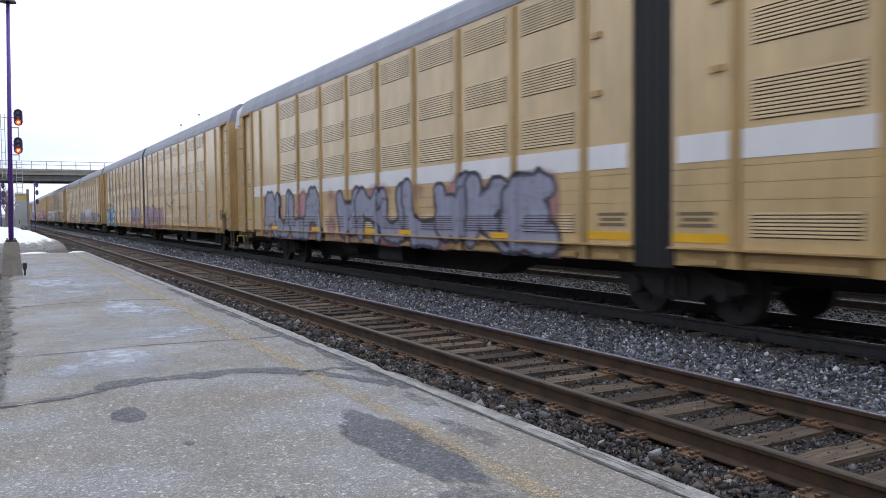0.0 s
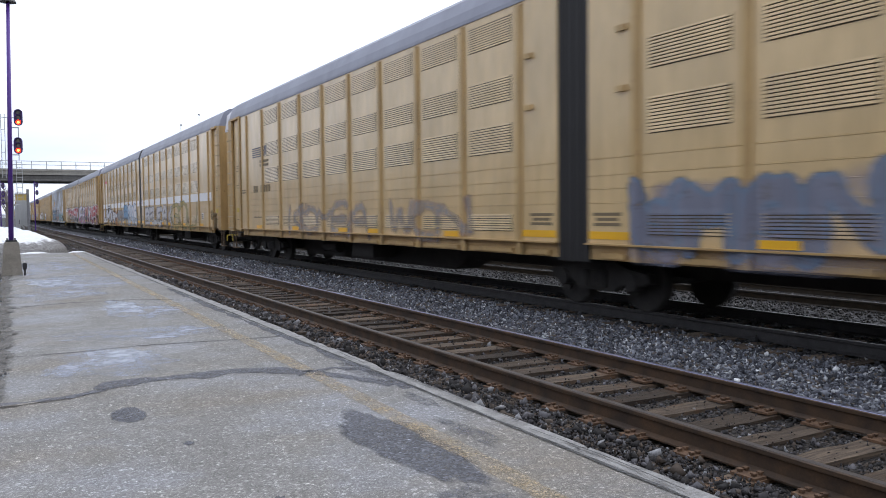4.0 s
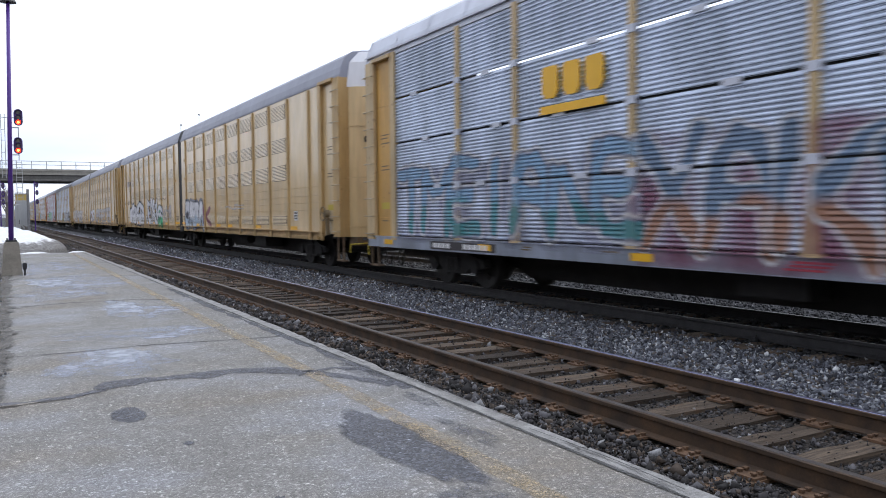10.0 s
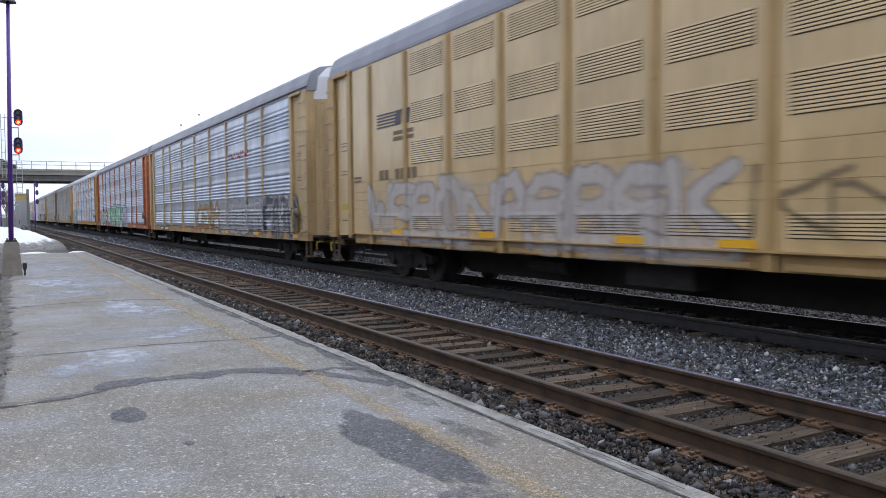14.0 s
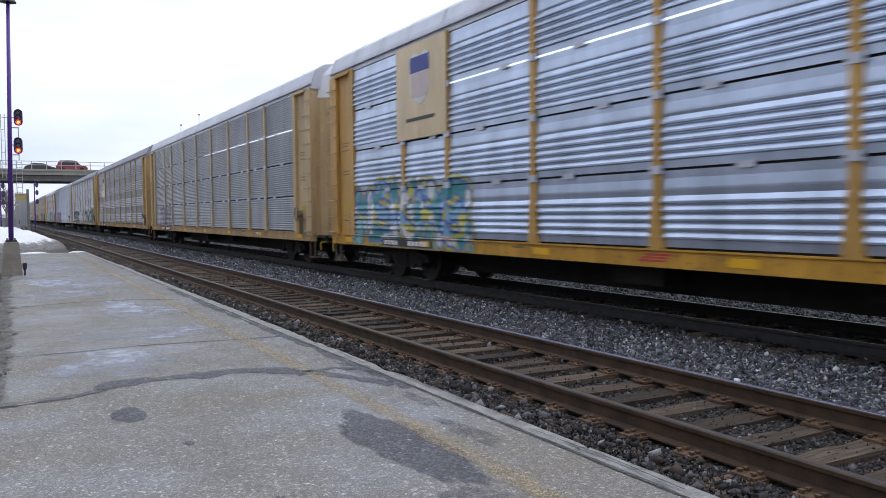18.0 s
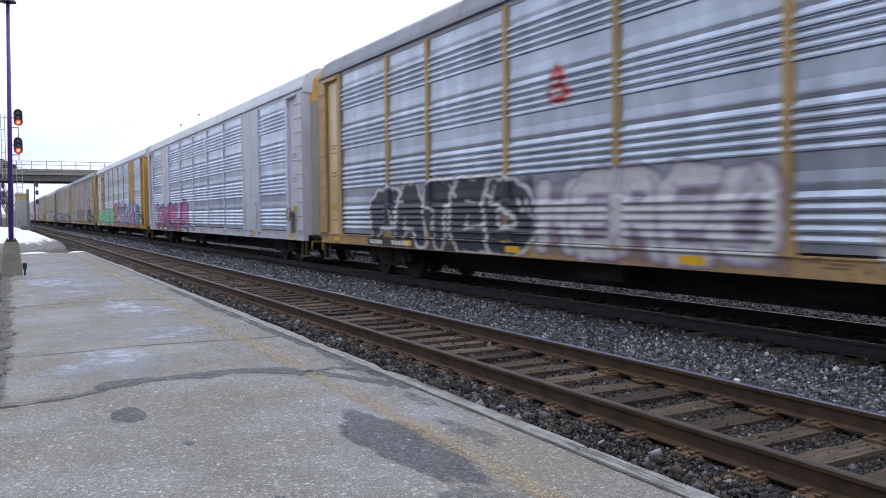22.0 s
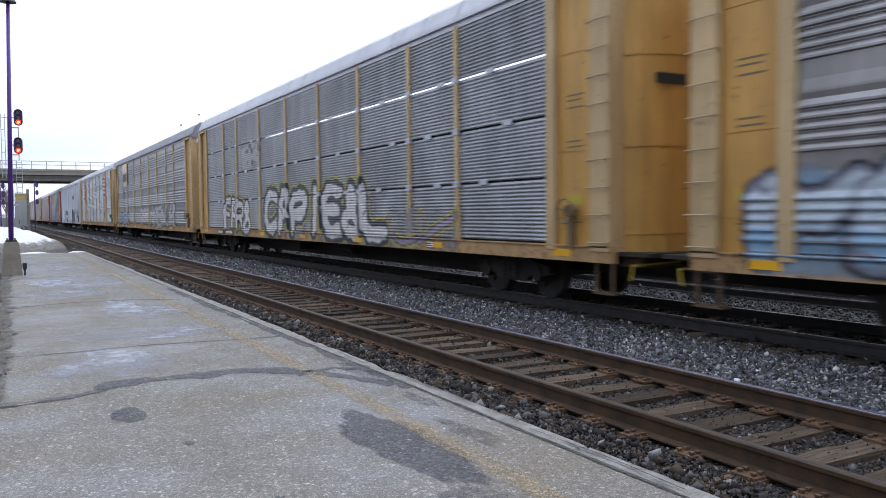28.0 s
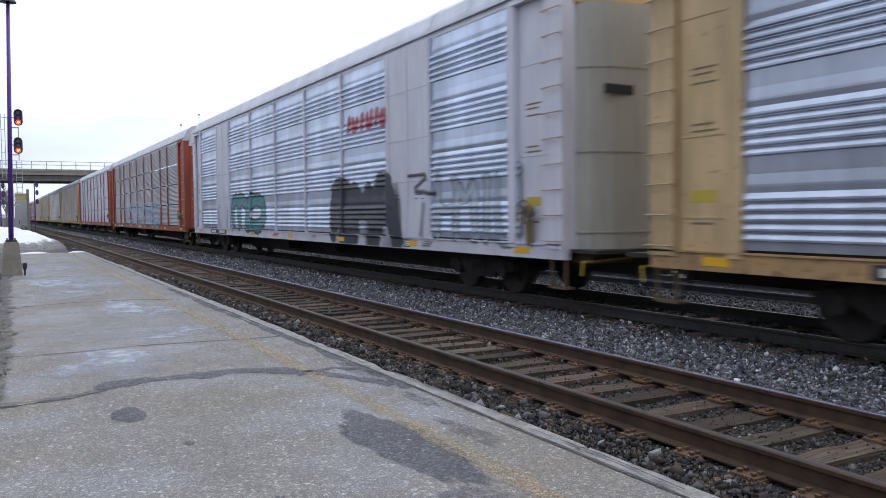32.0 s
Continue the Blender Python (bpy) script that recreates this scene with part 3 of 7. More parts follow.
def along(s):
    """A place along the train, counted at a standstill, as it stands at the start."""
    return 12.0 + (s - 12.0) * 1.016


def roof_ring(eave=EAVE, top=6.12, inset=0.0):
    s = SIDE - inset
    half = [(-s, eave - 0.06), (-s, eave), (-s + 0.05, eave + 0.22), (-s + 0.17, eave + 0.50), (-s + 0.40, top - 0.06), (-s + 0.75, top), (-0.2, top + 0.02)]
    pts = half + [(-x, z) for x, z in half[::-1]]
    return pts


def wheel_build(bm):
    for sx in (-0.7535, 0.7535):
        cyl(bm, (sx - 0.06, 0, 0), (sx + 0.06, 0, 0), 0.48, n=20)
        d = 0.075 if sx < 0 else -0.075
        cyl(bm, (sx + d - 0.015, 0, 0), (sx + d + 0.015, 0, 0), 0.505, n=20)
    cyl(bm, (-0.98, 0, 0), (0.98, 0, 0), 0.075, n=10)
    for sx in (-0.83, 0.83):
        for a in (0.4, 2.5, 4.6):
            box(bm, sx - 0.015, sx + 0.015, 0.24 * math.cos(a) - 0.05, 0.24 * math.cos(a) + 0.05, 0.24 * math.sin(a) - 0.05, 0.24 * math.sin(a) + 0.05)


def side_frame_build(bm):
    ring = [(-1.25, 0.48), (-1.2, 0.62), (-0.75, 0.68), (-0.35, 0.82), (0.35, 0.82), (0.75, 0.68), (1.2, 0.62), (1.25, 0.48), (1.02, 0.42), (0.72, 0.48), (0.42, 0.30), (-0.42, 0.30), (-0.72, 0.48), (-1.02, 0.42)]
    ring_extrude(bm, ring, "x", -0.08, 0.08)
    for cy in (-0.87, 0.87):
        cyl(bm, (-0.12, cy, 0.48), (0.12, cy, 0.48), 0.15, n=10)
    for k in (-0.2, 0.0, 0.2):
        cyl(bm, (-0.1, k, 0.36), (-0.1, k, 0.64), 0.075, n=8)


def bolster_build(bm):
    box(bm, -1.1, 1.1, -0.2, 0.2, 0.60, 0.82)


WHEELS = []


def add_truck(car, y):
    tr = put("truck", shared("truck", M_UNDER, bolster_build), car, (0, y, 0), "grimy dark steel truck")
    for sx in (-1.0, 1.0):
        put("side_frame", shared("side_frame", M_UNDER, side_frame_build), tr, (sx, 0, 0))
    for cy in (-0.87, 0.87):
        w = put("wheelset", shared("wheelset", M_UNDER, wheel_build, False), tr)
        w.matrix_parent_inverse = Matrix.Translation((0, cy, 0.48))
        WHEELS.append(w)
    return tr


def corrugated(bm, w, h, pitch, depth, broad):
    """A sheet w along y and h along z that faces -x: even ridges, or (broad) groups of ridges with flat bands between."""
    zs, xs = [0.0], [0.0]
    if broad:
        rows = max(1, round(h / 1.06))
        unit = h / rows
        for q in range(rows):
            z = q * unit
            for k in range(5):
                c = z + 0.16 + k * 0.125
                for dz, d in ((-0.05, 0.0), (-0.038, 1.0), (-0.012, 1.0), (0.06, 0.0)):
                    zs.append(c + dz)
                    xs.append(-depth * d)
            for dz, d in ((0.79, 0.25), (0.82, 0.25), (0.95, 0.0)):
                zs.append(z + dz * unit / 1.06)
                xs.append(-depth * d)
    else:
        n = max(2, round(h / pitch))
        p = h / n
        for i in range(n):
            for f, d in ((0.06, 0), (0.16, 1), (0.40, 1), (0.94, 0)):
                zs.append(h * i / n + p * f)
                xs.append(-depth * d)
    zs.append(h)
    xs.append(0)
    a = [bm.verts.new((x, -w / 2, z)) for x, z in zip(xs, zs)]
    b = [bm.verts.new((x, w / 2, z)) for x, z in zip(xs, zs)]
    for i in range(len(zs) - 1):
        bm.faces.new((a[i], a[i + 1], b[i + 1], b[i]))


def rib_build(h, w, d, foot):
    def f(bm):
        ring = [(0.0, -w / 2), (-d, -w / 2 * 0.8), (-d, w / 2 * 0.8), (0.0, w / 2)]
        va = [bm.verts.new((p[0], p[1], 0)) for p in ring]
        vb = [bm.verts.new((p[0], p[1], h)) for p in ring]
        for i in range(4):
            bm.faces.new((va[i], va[(i + 1) % 4], vb[(i + 1) % 4], vb[i]))
        bm.faces.new(va[::-1])
        bm.faces.new(vb)
        if foot:
            ring2 = [(0.0, -w * 0.9), (-d - 0.012, -w * 0.8), (-d - 0.012, w * 0.8), (0.0, w * 0.9)]
            a2 = [bm.verts.new((p[0], p[1], 0)) for p in ring2]
            b2 = [bm.verts.new((p[0], p[1] * 0.55, 0.75)) for p in ring2]
            for i in range(4):
                bm.faces.new((a2[i], a2[(i + 1) % 4], b2[(i + 1) % 4], b2[i]))
            bm.faces.new(b2)
    return f


def far_side_build(length, z0, z1, step):
    def f(bm):
        box(bm, SIDE - 0.05, SIDE - 0.01, -length / 2, length / 2, z0, z1)
        n = int(length / step)
        for i in range(n + 1):
            y = -length / 2 + 0.1 + (length - 0.2) * i / n
            box(bm, SIDE - 0.02, SIDE + 0.045, y - 0.07, y + 0.07, z0, z1)
    return f


def underframe(car, length, mat=M_UNDER):
    def f(bm):
        box(bm, -0.32, 0.32, -length / 2 + 0.2, length / 2 - 0.2, 0.52, 0.92)
        # dropped middle of the centre sill between the trucks
        run = length / 2 - 6.0
        ring_extrude(bm, [(-run, 0.27), (run, 0.27), (run + 0.7, 0.53), (-run - 0.7, 0.53)], "x", -0.31, 0.31)
        for i in range(9):
            y = -length / 2 + 1.0 + (length - 2.0) * i / 8
            box(bm, -1.45, 1.45, y - 0.06, y + 0.06, 0.78, 0.92)
        box(bm, -1.0, -0.5, 2.0, 3.1, 0.45, 0.80)
        cyl(bm, (-0.75, -2.2, 0.62), (-0.75, -1.2, 0.62), 0.17, n=10)
        box(bm, -SIDE + 0.12, SIDE - 0.12, -length / 2 + 0.1, length / 2 - 0.1, 0.92, 0.98)
    put("underframe", shared(("underframe", length), mat, f), car)


def coupler_build(bm):
    box(bm, -0.09, 0.09, -0.6, 0.35, 0.74, 0.98)
    box(bm, -0.16, 0.12, 0.25, 0.62, 0.72, 1.02)
    cyl(bm, (-0.35, 0.1, 0.85), (-0.30, 0.62, 0.55), 0.035, n=6)


def car_end(car, tip, sgn, post_m, face_m, door_m, brake, hood_m):
    """The end of a car's side: post, recessed panel, ladder column, bulged end door. tip: where the side ends, from the origin."""
    def at(d0, d1):
        return sorted((sgn * (tip - d0), sgn * (tip - d1)))

    a, b = at(1.62, 1.38)
    put("end_post", shared(("end_post", round(tip, 1), sgn), post_m, lambda bm: box(bm, -SIDE - 0.042, -SIDE + 0.05, a, b, 0.98, EAVE)), car)
    c, d = at(1.38, 0.46)

    def recess(bm):
        box(bm, -SIDE + 0.05, -SIDE + 0.08, c, d, 1.04, EAVE - 0.02)
    rp = put("end_panel", shared(("recess", round(tip, 1), sgn), face_m, recess), car)
    for z in (1.5, 2.6, 4.2):
        put("batten", shared(("batten", round(tip, 1), sgn), face_m, lambda bm: box(bm, -SIDE + 0.04, -SIDE + 0.052, c, d, 0, 0.02)), rp, (0, 0, z))
    put("top_bracket", shared(("bracket", round(tip, 1), sgn), post_m, lambda bm: box(bm, -SIDE - 0.09, -SIDE + 0.02, c - 0.05, d + 0.05, EAVE - 0.10, EAVE - 0.02)), rp)
    for k, (z, h) in enumerate(((3.5, 0.05), (3.42, 0.05), (3.30, 0.05), (2.75, 0.05), (2.66, 0.05), (1.42, 0.05))):
        put("stencil_line", shared(("stencil", k % 2), M_STENCIL, lambda bm: box(bm, -0.003, 0, -0.22 + 0.06 * (k % 2), 0.22, 0, 0.028)), rp, (-SIDE + 0.049, (c + d) / 2, z), "dark unreadable stencilled line")
    put("placard", shared("placard", M_PLACARD, lambda bm: box(bm, -0.004, 0, -0.22, 0.22, 0, 0.16)), rp, (-SIDE + 0.049, (c + d) / 2, 1.72), "small yellow placard")
    e, f = at(0.46, 0.0)
    lad = put("ladder_column", shared(("ladcol", round(tip, 1), sgn), post_m, lambda bm: (box(bm, -SIDE - 0.045, -SIDE + 0.03, e, f, 0.98, EAVE - 0.05), box(bm, -SIDE + 0.03, -SIDE + 0.30, *at(0.06, 0.0), 0.98, EAVE - 0.05))), car)
    rung = shared("rung", M_RUNG, lambda bm: (cyl(bm, (-0.075, -0.23, 0), (-0.075, 0.23, 0), 0.012, n=6), box(bm, -0.08, 0.0, -0.23, -0.205, -0.012, 0.012), box(bm, -0.08, 0.0, 0.205, 0.23, -0.012, 0.012)))
    for k in range(10):
        put("rung", rung, lad, (-SIDE - 0.045, (e + f) / 2, 1.12 + 0.43 * k))

    def door(bm):
        pts = [(-1.50, -0.55), (-1.32, 0.0), (-1.18, 0.20), (-0.85, 0.38), (-0.3, 0.46), (0.3, 0.46), (0.85, 0.38), (1.18, 0.20), (1.32, 0.0), (1.50, -0.55)]
        ring = [(x, sgn * (tip + y)) for x, y in pts]
        ring_extrude(bm, ring, "z", 0.98, EAVE - 0.32)
    dr = put("end_door", shared(("door", round(tip, 1), sgn), door_m, door), car)

    def band(bm):
        pts = [(-1.34, 0.01), (-1.19, 0.212), (-0.857, 0.392), (-0.3, 0.472), (0.3, 0.472), (0.857, 0.392), (1.19, 0.212), (1.34, 0.01)]
        ring_extrude(bm, [(x, sgn * (tip + y)) for x, y in pts], "z", 0, 0.025)
    for z in (1.25, 2.6, 4.0):
        put("door_band", shared(("band", round(tip, 1), sgn), door_m, band), dr, (0, 0, z))

    def hood(bm):
        pts = [(-1.53, -0.3), (-1.36, 0.02), (-0.9, 0.36), (0.9, 0.36), (1.36, 0.02), (1.53, -0.3)]
        va = [bm.verts.new((x, sgn * (tip + y), EAVE - 0.32)) for x, y in pts]
        vb = [bm.verts.new((x * 0.93, sgn * (tip + y * 0.9), EAVE + 0.36)) for x, y in pts]
        vc = [bm.verts.new((x * 0.72, sgn * (tip + y * 0.7), EAVE + 0.66)) for x, y in pts]
        for r, q in ((va, vb), (vb, vc)):
            for i in range(5):
                bm.faces.new((r[i], r[i + 1], q[i + 1], q[i]))
        bm.faces.new(vc)
    put("end_hood", shared(("hood", round(tip, 1), sgn), hood_m, hood), car)
    put("slot", shared("slot", M_BLACK, lambda bm: box(bm, -0.30, 0.30, -0.02, 0.02, 0, 0.16)), dr, (-0.75, sgn * (tip + 0.42), 3.55))
    # end beam, steps and uncoupling lever
    def beam(bm):
        p, q = at(0.2, -0.32)
        box(bm, -1.25, 1.25, p, q, 0.74, 0.98)
        for dx in (-SIDE + 0.05, SIDE - 0.10):
            box(bm, dx, dx + 0.05, e + 0.02, e + 0.06, 0.30, 0.98)
            box(bm, dx, dx + 0.05, f - 0.06, f - 0.02, 0.30, 0.98)
            box(bm, dx - 0.02, dx + 0.16, e, f, 0.30, 0.34)
    put("end_beam", shared(("beam", round(tip, 1), sgn), M_GRIMYDARK, beam), car)

    def lever(bm):
        cyl(bm, (-1.45, sgn * (tip + 0.34), 0.78), (-0.2, sgn * (tip + 0.42), 0.84), 0.02, n=6)
        cyl(bm, (-1.45, sgn * (tip + 0.34), 0.78), (-1.45, sgn * (tip + 0.30), 0.55), 0.02, n=6)
    put("lever", shared(("lever", round(tip, 1), sgn), M_PLACARD, lever), car)

    def hose(bm):
        for k in range(6):
            u, v = k / 6, (k + 1) / 6
            cyl(bm, (-0.4, sgn * (tip + 0.3 + 0.45 * u), 0.72 - 0.5 * math.sin(u * 2.6)), (-0.4, sgn * (tip + 0.3 + 0.45 * v), 0.72 - 0.5 * math.sin(v * 2.6)), 0.025, n=6)
    put("air_hose", shared(("hose", round(tip, 1), sgn), M_BLACK, hose), car)
    if brake:
        def bw(bm):
            cyl(bm, (-SIDE - 0.02, (c + d) / 2, 1.62), (-SIDE - 0.14, (c + d) / 2, 1.62), 0.12, 0.10, n=12)
            for i in range(16):
                g, h = 2 * math.pi * i / 16, 2 * math.pi * (i + 1) / 16
                cyl(bm, (-SIDE - 0.19, (c + d) / 2 + 0.2 * math.cos(g), 1.62 + 0.2 * math.sin(g)), (-SIDE - 0.19, (c + d) / 2 + 0.2 * math.cos(h), 1.62 + 0.2 * math.sin(h)), 0.018, n=5)
            for g in (0.3, 2.4, 4.5):
                cyl(bm, (-SIDE - 0.17, (c + d) / 2, 1.62), (-SIDE - 0.19, (c + d) / 2 + 0.2 * math.cos(g), 1.62 + 0.2 * math.sin(g)), 0.014, n=5)
            box(bm, -SIDE - 0.10, -SIDE, (c + d) / 2 - 0.05, (c + d) / 2 + 0.05, 1.02, 1.5)
        put("brake_wheel", shared(("brakew", round(tip, 1), sgn), M_STENCIL, bw), car, label="dark hand brake wheel and gear box")


INFO = []          # (first, last, car, posts, wide spans, sheet levels, post offset, ridges, half post width, flared feet)
OFFS = [5.3, 7.35, 10.4, 13.4, 16.4, 19.35, 22.25, 24.4]


def tri_level(s0, s1, panel, rib, ends, roof, sill, pitch=0.070, depth=0.021, broad=False, gaps=True, wide=(), label="", white=False, door=None):
    """A closed steel autorack with ridged side sheets between upright posts. Origin on the rails below its middle."""
    length = 29.85
    s_mid = (s0 + s1) / 2
    car = new("autorack_car")
    car.location = (FAR, s_mid, 0)
    tagged(car, label, "rail car", "cars of the freight train")
    half = length / 2
    tip = half - 0.78
    inner = tip - 1.62

    def sill_build(bm):
        box(bm, -SIDE - 0.02, -SIDE + 0.12, -tip, tip, 0.80, 1.04)
        box(bm, -SIDE - 0.045, -SIDE + 0.1, -tip, tip, 1.04, 1.065)
    sill = {M_CREAM: M_SILLTAN, M_TANRIB: M_SILLTAN, M_GOLD: M_SILLGOLD}.get(sill, sill)
    put("side_sill", shared("sill", sill, sill_build), car)
    put("side_sill", shared("sill_b", sill, lambda bm: box(bm, SIDE - 0.12, SIDE + 0.02, -tip, tip, 0.80, 1.04)), car)
    for sgn in (-1, 1):
        car_end(car, tip, sgn, ends if white else rib, ends if not white else rib, door or ends, sgn < 0, M_GOLD if door else M_HOOD)
        put("coupler", shared(("coupler", sgn), M_UNDER, coupler_build), car, (0, sgn * (half - 0.55), 0)).rotation_euler[2] = 0 if sgn > 0 else math.pi
        add_truck(car, sgn * (half - 4.25))
    # offsets are counted from the far coupling
    posts = [half - o for o in OFFS]
    rm = shared(("rib", white), rib, rib_build(EAVE - 1.07, 0.165 if not white else 0.125, 0.062, not white))
    for y in posts:
        po = put("post", rm, car, (-SIDE + 0.02, y, 1.05))
        if gaps:
            for z in (2.19, 3.25, 4.29):
                put("gusset", shared("gusset", M_ROOFLIGHT, lambda bm: box(bm, -0.076, -0.03, -0.105, 0.105, -0.06, 0.06)), po, (0, 0, z - 1.05))
    zs = [1.08, 2.19, 3.25, 4.29, 5.34] if gaps else [1.10, 5.36]
    levels = [(z0 + (0.018 if gaps else 0.0), z1 - (0.018 if gaps else 0.0)) for z0, z1 in zip(zs, zs[1:])]
    edges = [inner] + posts + [-inner]
    spans = []
    for k, (b, a) in enumerate(zip(edges, edges[1:])):
        w = b - a
        if k in wide:
            fp = put("flat_panel", shared(("flat_panel", round(w, 2)), rib, lambda bm: box(bm, -0.055, 0.0, -w / 2, w / 2, 0, EAVE - 1.09)), car, (-SIDE + 0.02, (a + b) / 2, 1.07))
            for q in (-w / 2 + 0.09, 0, w / 2 - 0.09):
                put("batten", shared("batten", rib, lambda bm: box(bm, -0.016, 0.0, -0.075, 0.075, 0, EAVE - 1.1)), fp, (-0.054, q, 0))
            for zz in (1.25, 2.2, 3.3):
                put("seam", shared(("seam", round(w, 2)), M_GALVBROWN, lambda bm: box(bm, -0.002, 0.0, -w / 2, w / 2, 0, 0.008)), fp, (-0.0705, 0, zz))
            for q in (-1, 1):
                br = put("brace", shared("brace", M_GALV if white else rib, lambda bm: box(bm, -0.014, 0.0, -0.07, 0.07, 0, 0.78)), fp, (-0.0545, q * (w / 2 - 0.42), 0.02), "slanting brace at the foot")
                br.rotation_euler[0] = -q * 0.22
                for dy, dz in ((0.30, 0.86), (0.62, 0.86), (0.42, 0.95), (0.55, 0.95)):
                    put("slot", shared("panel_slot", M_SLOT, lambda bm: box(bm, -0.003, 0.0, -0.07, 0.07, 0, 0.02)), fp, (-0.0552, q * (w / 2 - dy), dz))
            spans.append((a, b))
            continue
        for z0, z1 in zip(zs, zs[1:]):
            g = 0.018 if gaps else 0.0
            h = z1 - z0 - 2 * g
            me = shared(("sheet", round(w, 2), round(h, 2), pitch, broad), panel, lambda bm: corrugated(bm, w, h, pitch, depth, broad))
            put("side_sheet", me, car, (-SIDE + 0.012, (a + b) / 2, z0 + g))
    # black sheet added behind the side sheets, as the shade in their gaps
    def lining(bm):
        if gaps:
            box(bm, -SIDE + 0.05, -SIDE + 0.08, -inner, inner, 1.05, 4.235)
            box(bm, -SIDE + 0.05, -SIDE + 0.08, -inner, inner, 4.36, EAVE - 0.05)
        else:
            box(bm, -SIDE + 0.05, -SIDE + 0.08, -inner, inner, 1.05, EAVE - 0.05)
    put("inner_lining", shared(("lining", gaps), M_BLACK, lining), car)
    put("side_wall", shared(("far_side", length, gaps), panel, far_side_build(2 * tip, 1.04, 5.18 if gaps else EAVE, 3.0)), car)
    if gaps and s0 < 700:
        tab = shared("seam_tab", M_ROOFLIGHT, lambda bm: box(bm, -0.010, 0.0, -0.15, 0.15, -0.045, 0.045))
        for k, (b, a) in enumerate(zip(edges, edges[1:])):
            for q, z in enumerate((2.19, 3.25, 4.29)):
                put("seam_tab", tab, car, (-SIDE - 0.016, a + (b - a) * (0.3 + 0.37 * ((k * 3 + q * 2) % 5) / 4), z))
    def roof_b(bm):
        ring_extrude(bm, roof_ring(EAVE, 6.12), "y", -tip - 0.05, tip + 0.05)
        n = int(2 * tip / 1.5)
        for i in range(n + 1):
            y = -tip + 2 * tip * i / n
            ring = roof_ring(EAVE + 0.012, 6.135, -0.008)
            va = [bm.verts.new((p[0], y - 0.03, p[1])) for p in ring[1:-1]]
            vb = [bm.verts.new((p[0], y + 0.03, p[1])) for p in ring[1:-1]]
            for q in range(len(va) - 1):
                bm.faces.new((va[q], va[q + 1], vb[q + 1], vb[q]))
    put("roof", shared(("roof", length), roof, roof_b), car)
    put("roof_rail", shared("roof_rail", roof, lambda bm: box(bm, -SIDE - 0.05, -SIDE + 0.02, -tip, tip, EAVE + 0.06, EAVE + 0.10)), car)
    underframe(car, length)
    tag = shared("reflector", M_YELLOWTAG, lambda bm: box(bm, -0.005, 0.0, -0.23, 0.23, -0.06, 0.06))
    for i in range(7):
        y = -tip + 1.2 + (2 * tip - 2.4) * i / 6
        put("reflector", tag, car, (-SIDE - 0.022, y, 0.93))
    dark = M_STENCIL if not white else M_GALVDARK
    backing = put("dark_plate", shared("dark_plate", M_FACEBLACK, lambda bm: box(bm, -0.004, 0, -1.3, 1.3, 0, 0.17)), car, (-SIDE - 0.0215, half - 5.4, 0.835), "black plate with pale bars")
    for k in range(9):
        put("text_bar", shared("pale_bar", M_WHITEBAND, lambda bm: box(bm, -0.003, 0, -0.07, 0.07, 0, 0.10)), backing, (-0.0045, 1.1 - 0.19 * k - (0.5 if k > 3 else 0), 0.035))
    for k, (o, wd) in enumerate(((-6.5, 0.5), (-2.2, 0.35), (1.5, 0.55), (5.0, 0.4), (7.2, 0.25), (-9.4, 0.4))):
        for q in range(1 + k % 3):
            put("stencil_bar", shared(("stencil_bar", wd), dark if k != 2 else M_FACERED, lambda bm: box(bm, -0.003, 0, -wd / 2, wd / 2, 0, 0.028)), car, (-SIDE - 0.0215, o + 0.06 * q, 0.97 - 0.045 * q))
    bx = put("data_plate", shared("sill_plate", M_FACEBLACK, lambda bm: box(bm, -0.004, 0, -0.17, 0.17, 0, 0.17)), car, (-SIDE - 0.0215, -half + 6.6, 0.84), "small black data plate")
    for q in range(3):
        put("text_bar", shared("sill_text", M_WHITEBAND, lambda bm: box(bm, -0.003, 0, -0.13, 0.13, 0, 0.022)), bx, (-0.0045, 0, 0.03 + 0.045 * q))
    INFO.append((s0, s1, car, posts, spans, levels, 0.060, (pitch, depth, broad), 0.0825 if not white else 0.0625, not white))
    return car


def slats(h, n):
    def f(bm):
        p = h / n
        for i in range(n):
            z = p * i
            v = [bm.verts.new(q) for q in ((-0.004, -0.73, z + p * 0.30), (-0.014, -0.73, z + p * 0.33), (-0.014, 0.73, z + p * 0.33), (-0.004, 0.73, z + p * 0.30), (-0.010, -0.73, z + p * 1.0), (-0.010, 0.73, z + p * 1.0))]
            bm.faces.new((v[0], v[1], v[2], v[3]))
            bm.faces.new((v[1], v[4], v[5], v[2]))
    return f


AM_ROWS = [(4.72, 0.50, 11), (3.65, 0.47, 10), (2.72, 0.53, 11), (1.26, 0.32, 7)]
RIB0, RIBSTEP = 1.50, 1.98


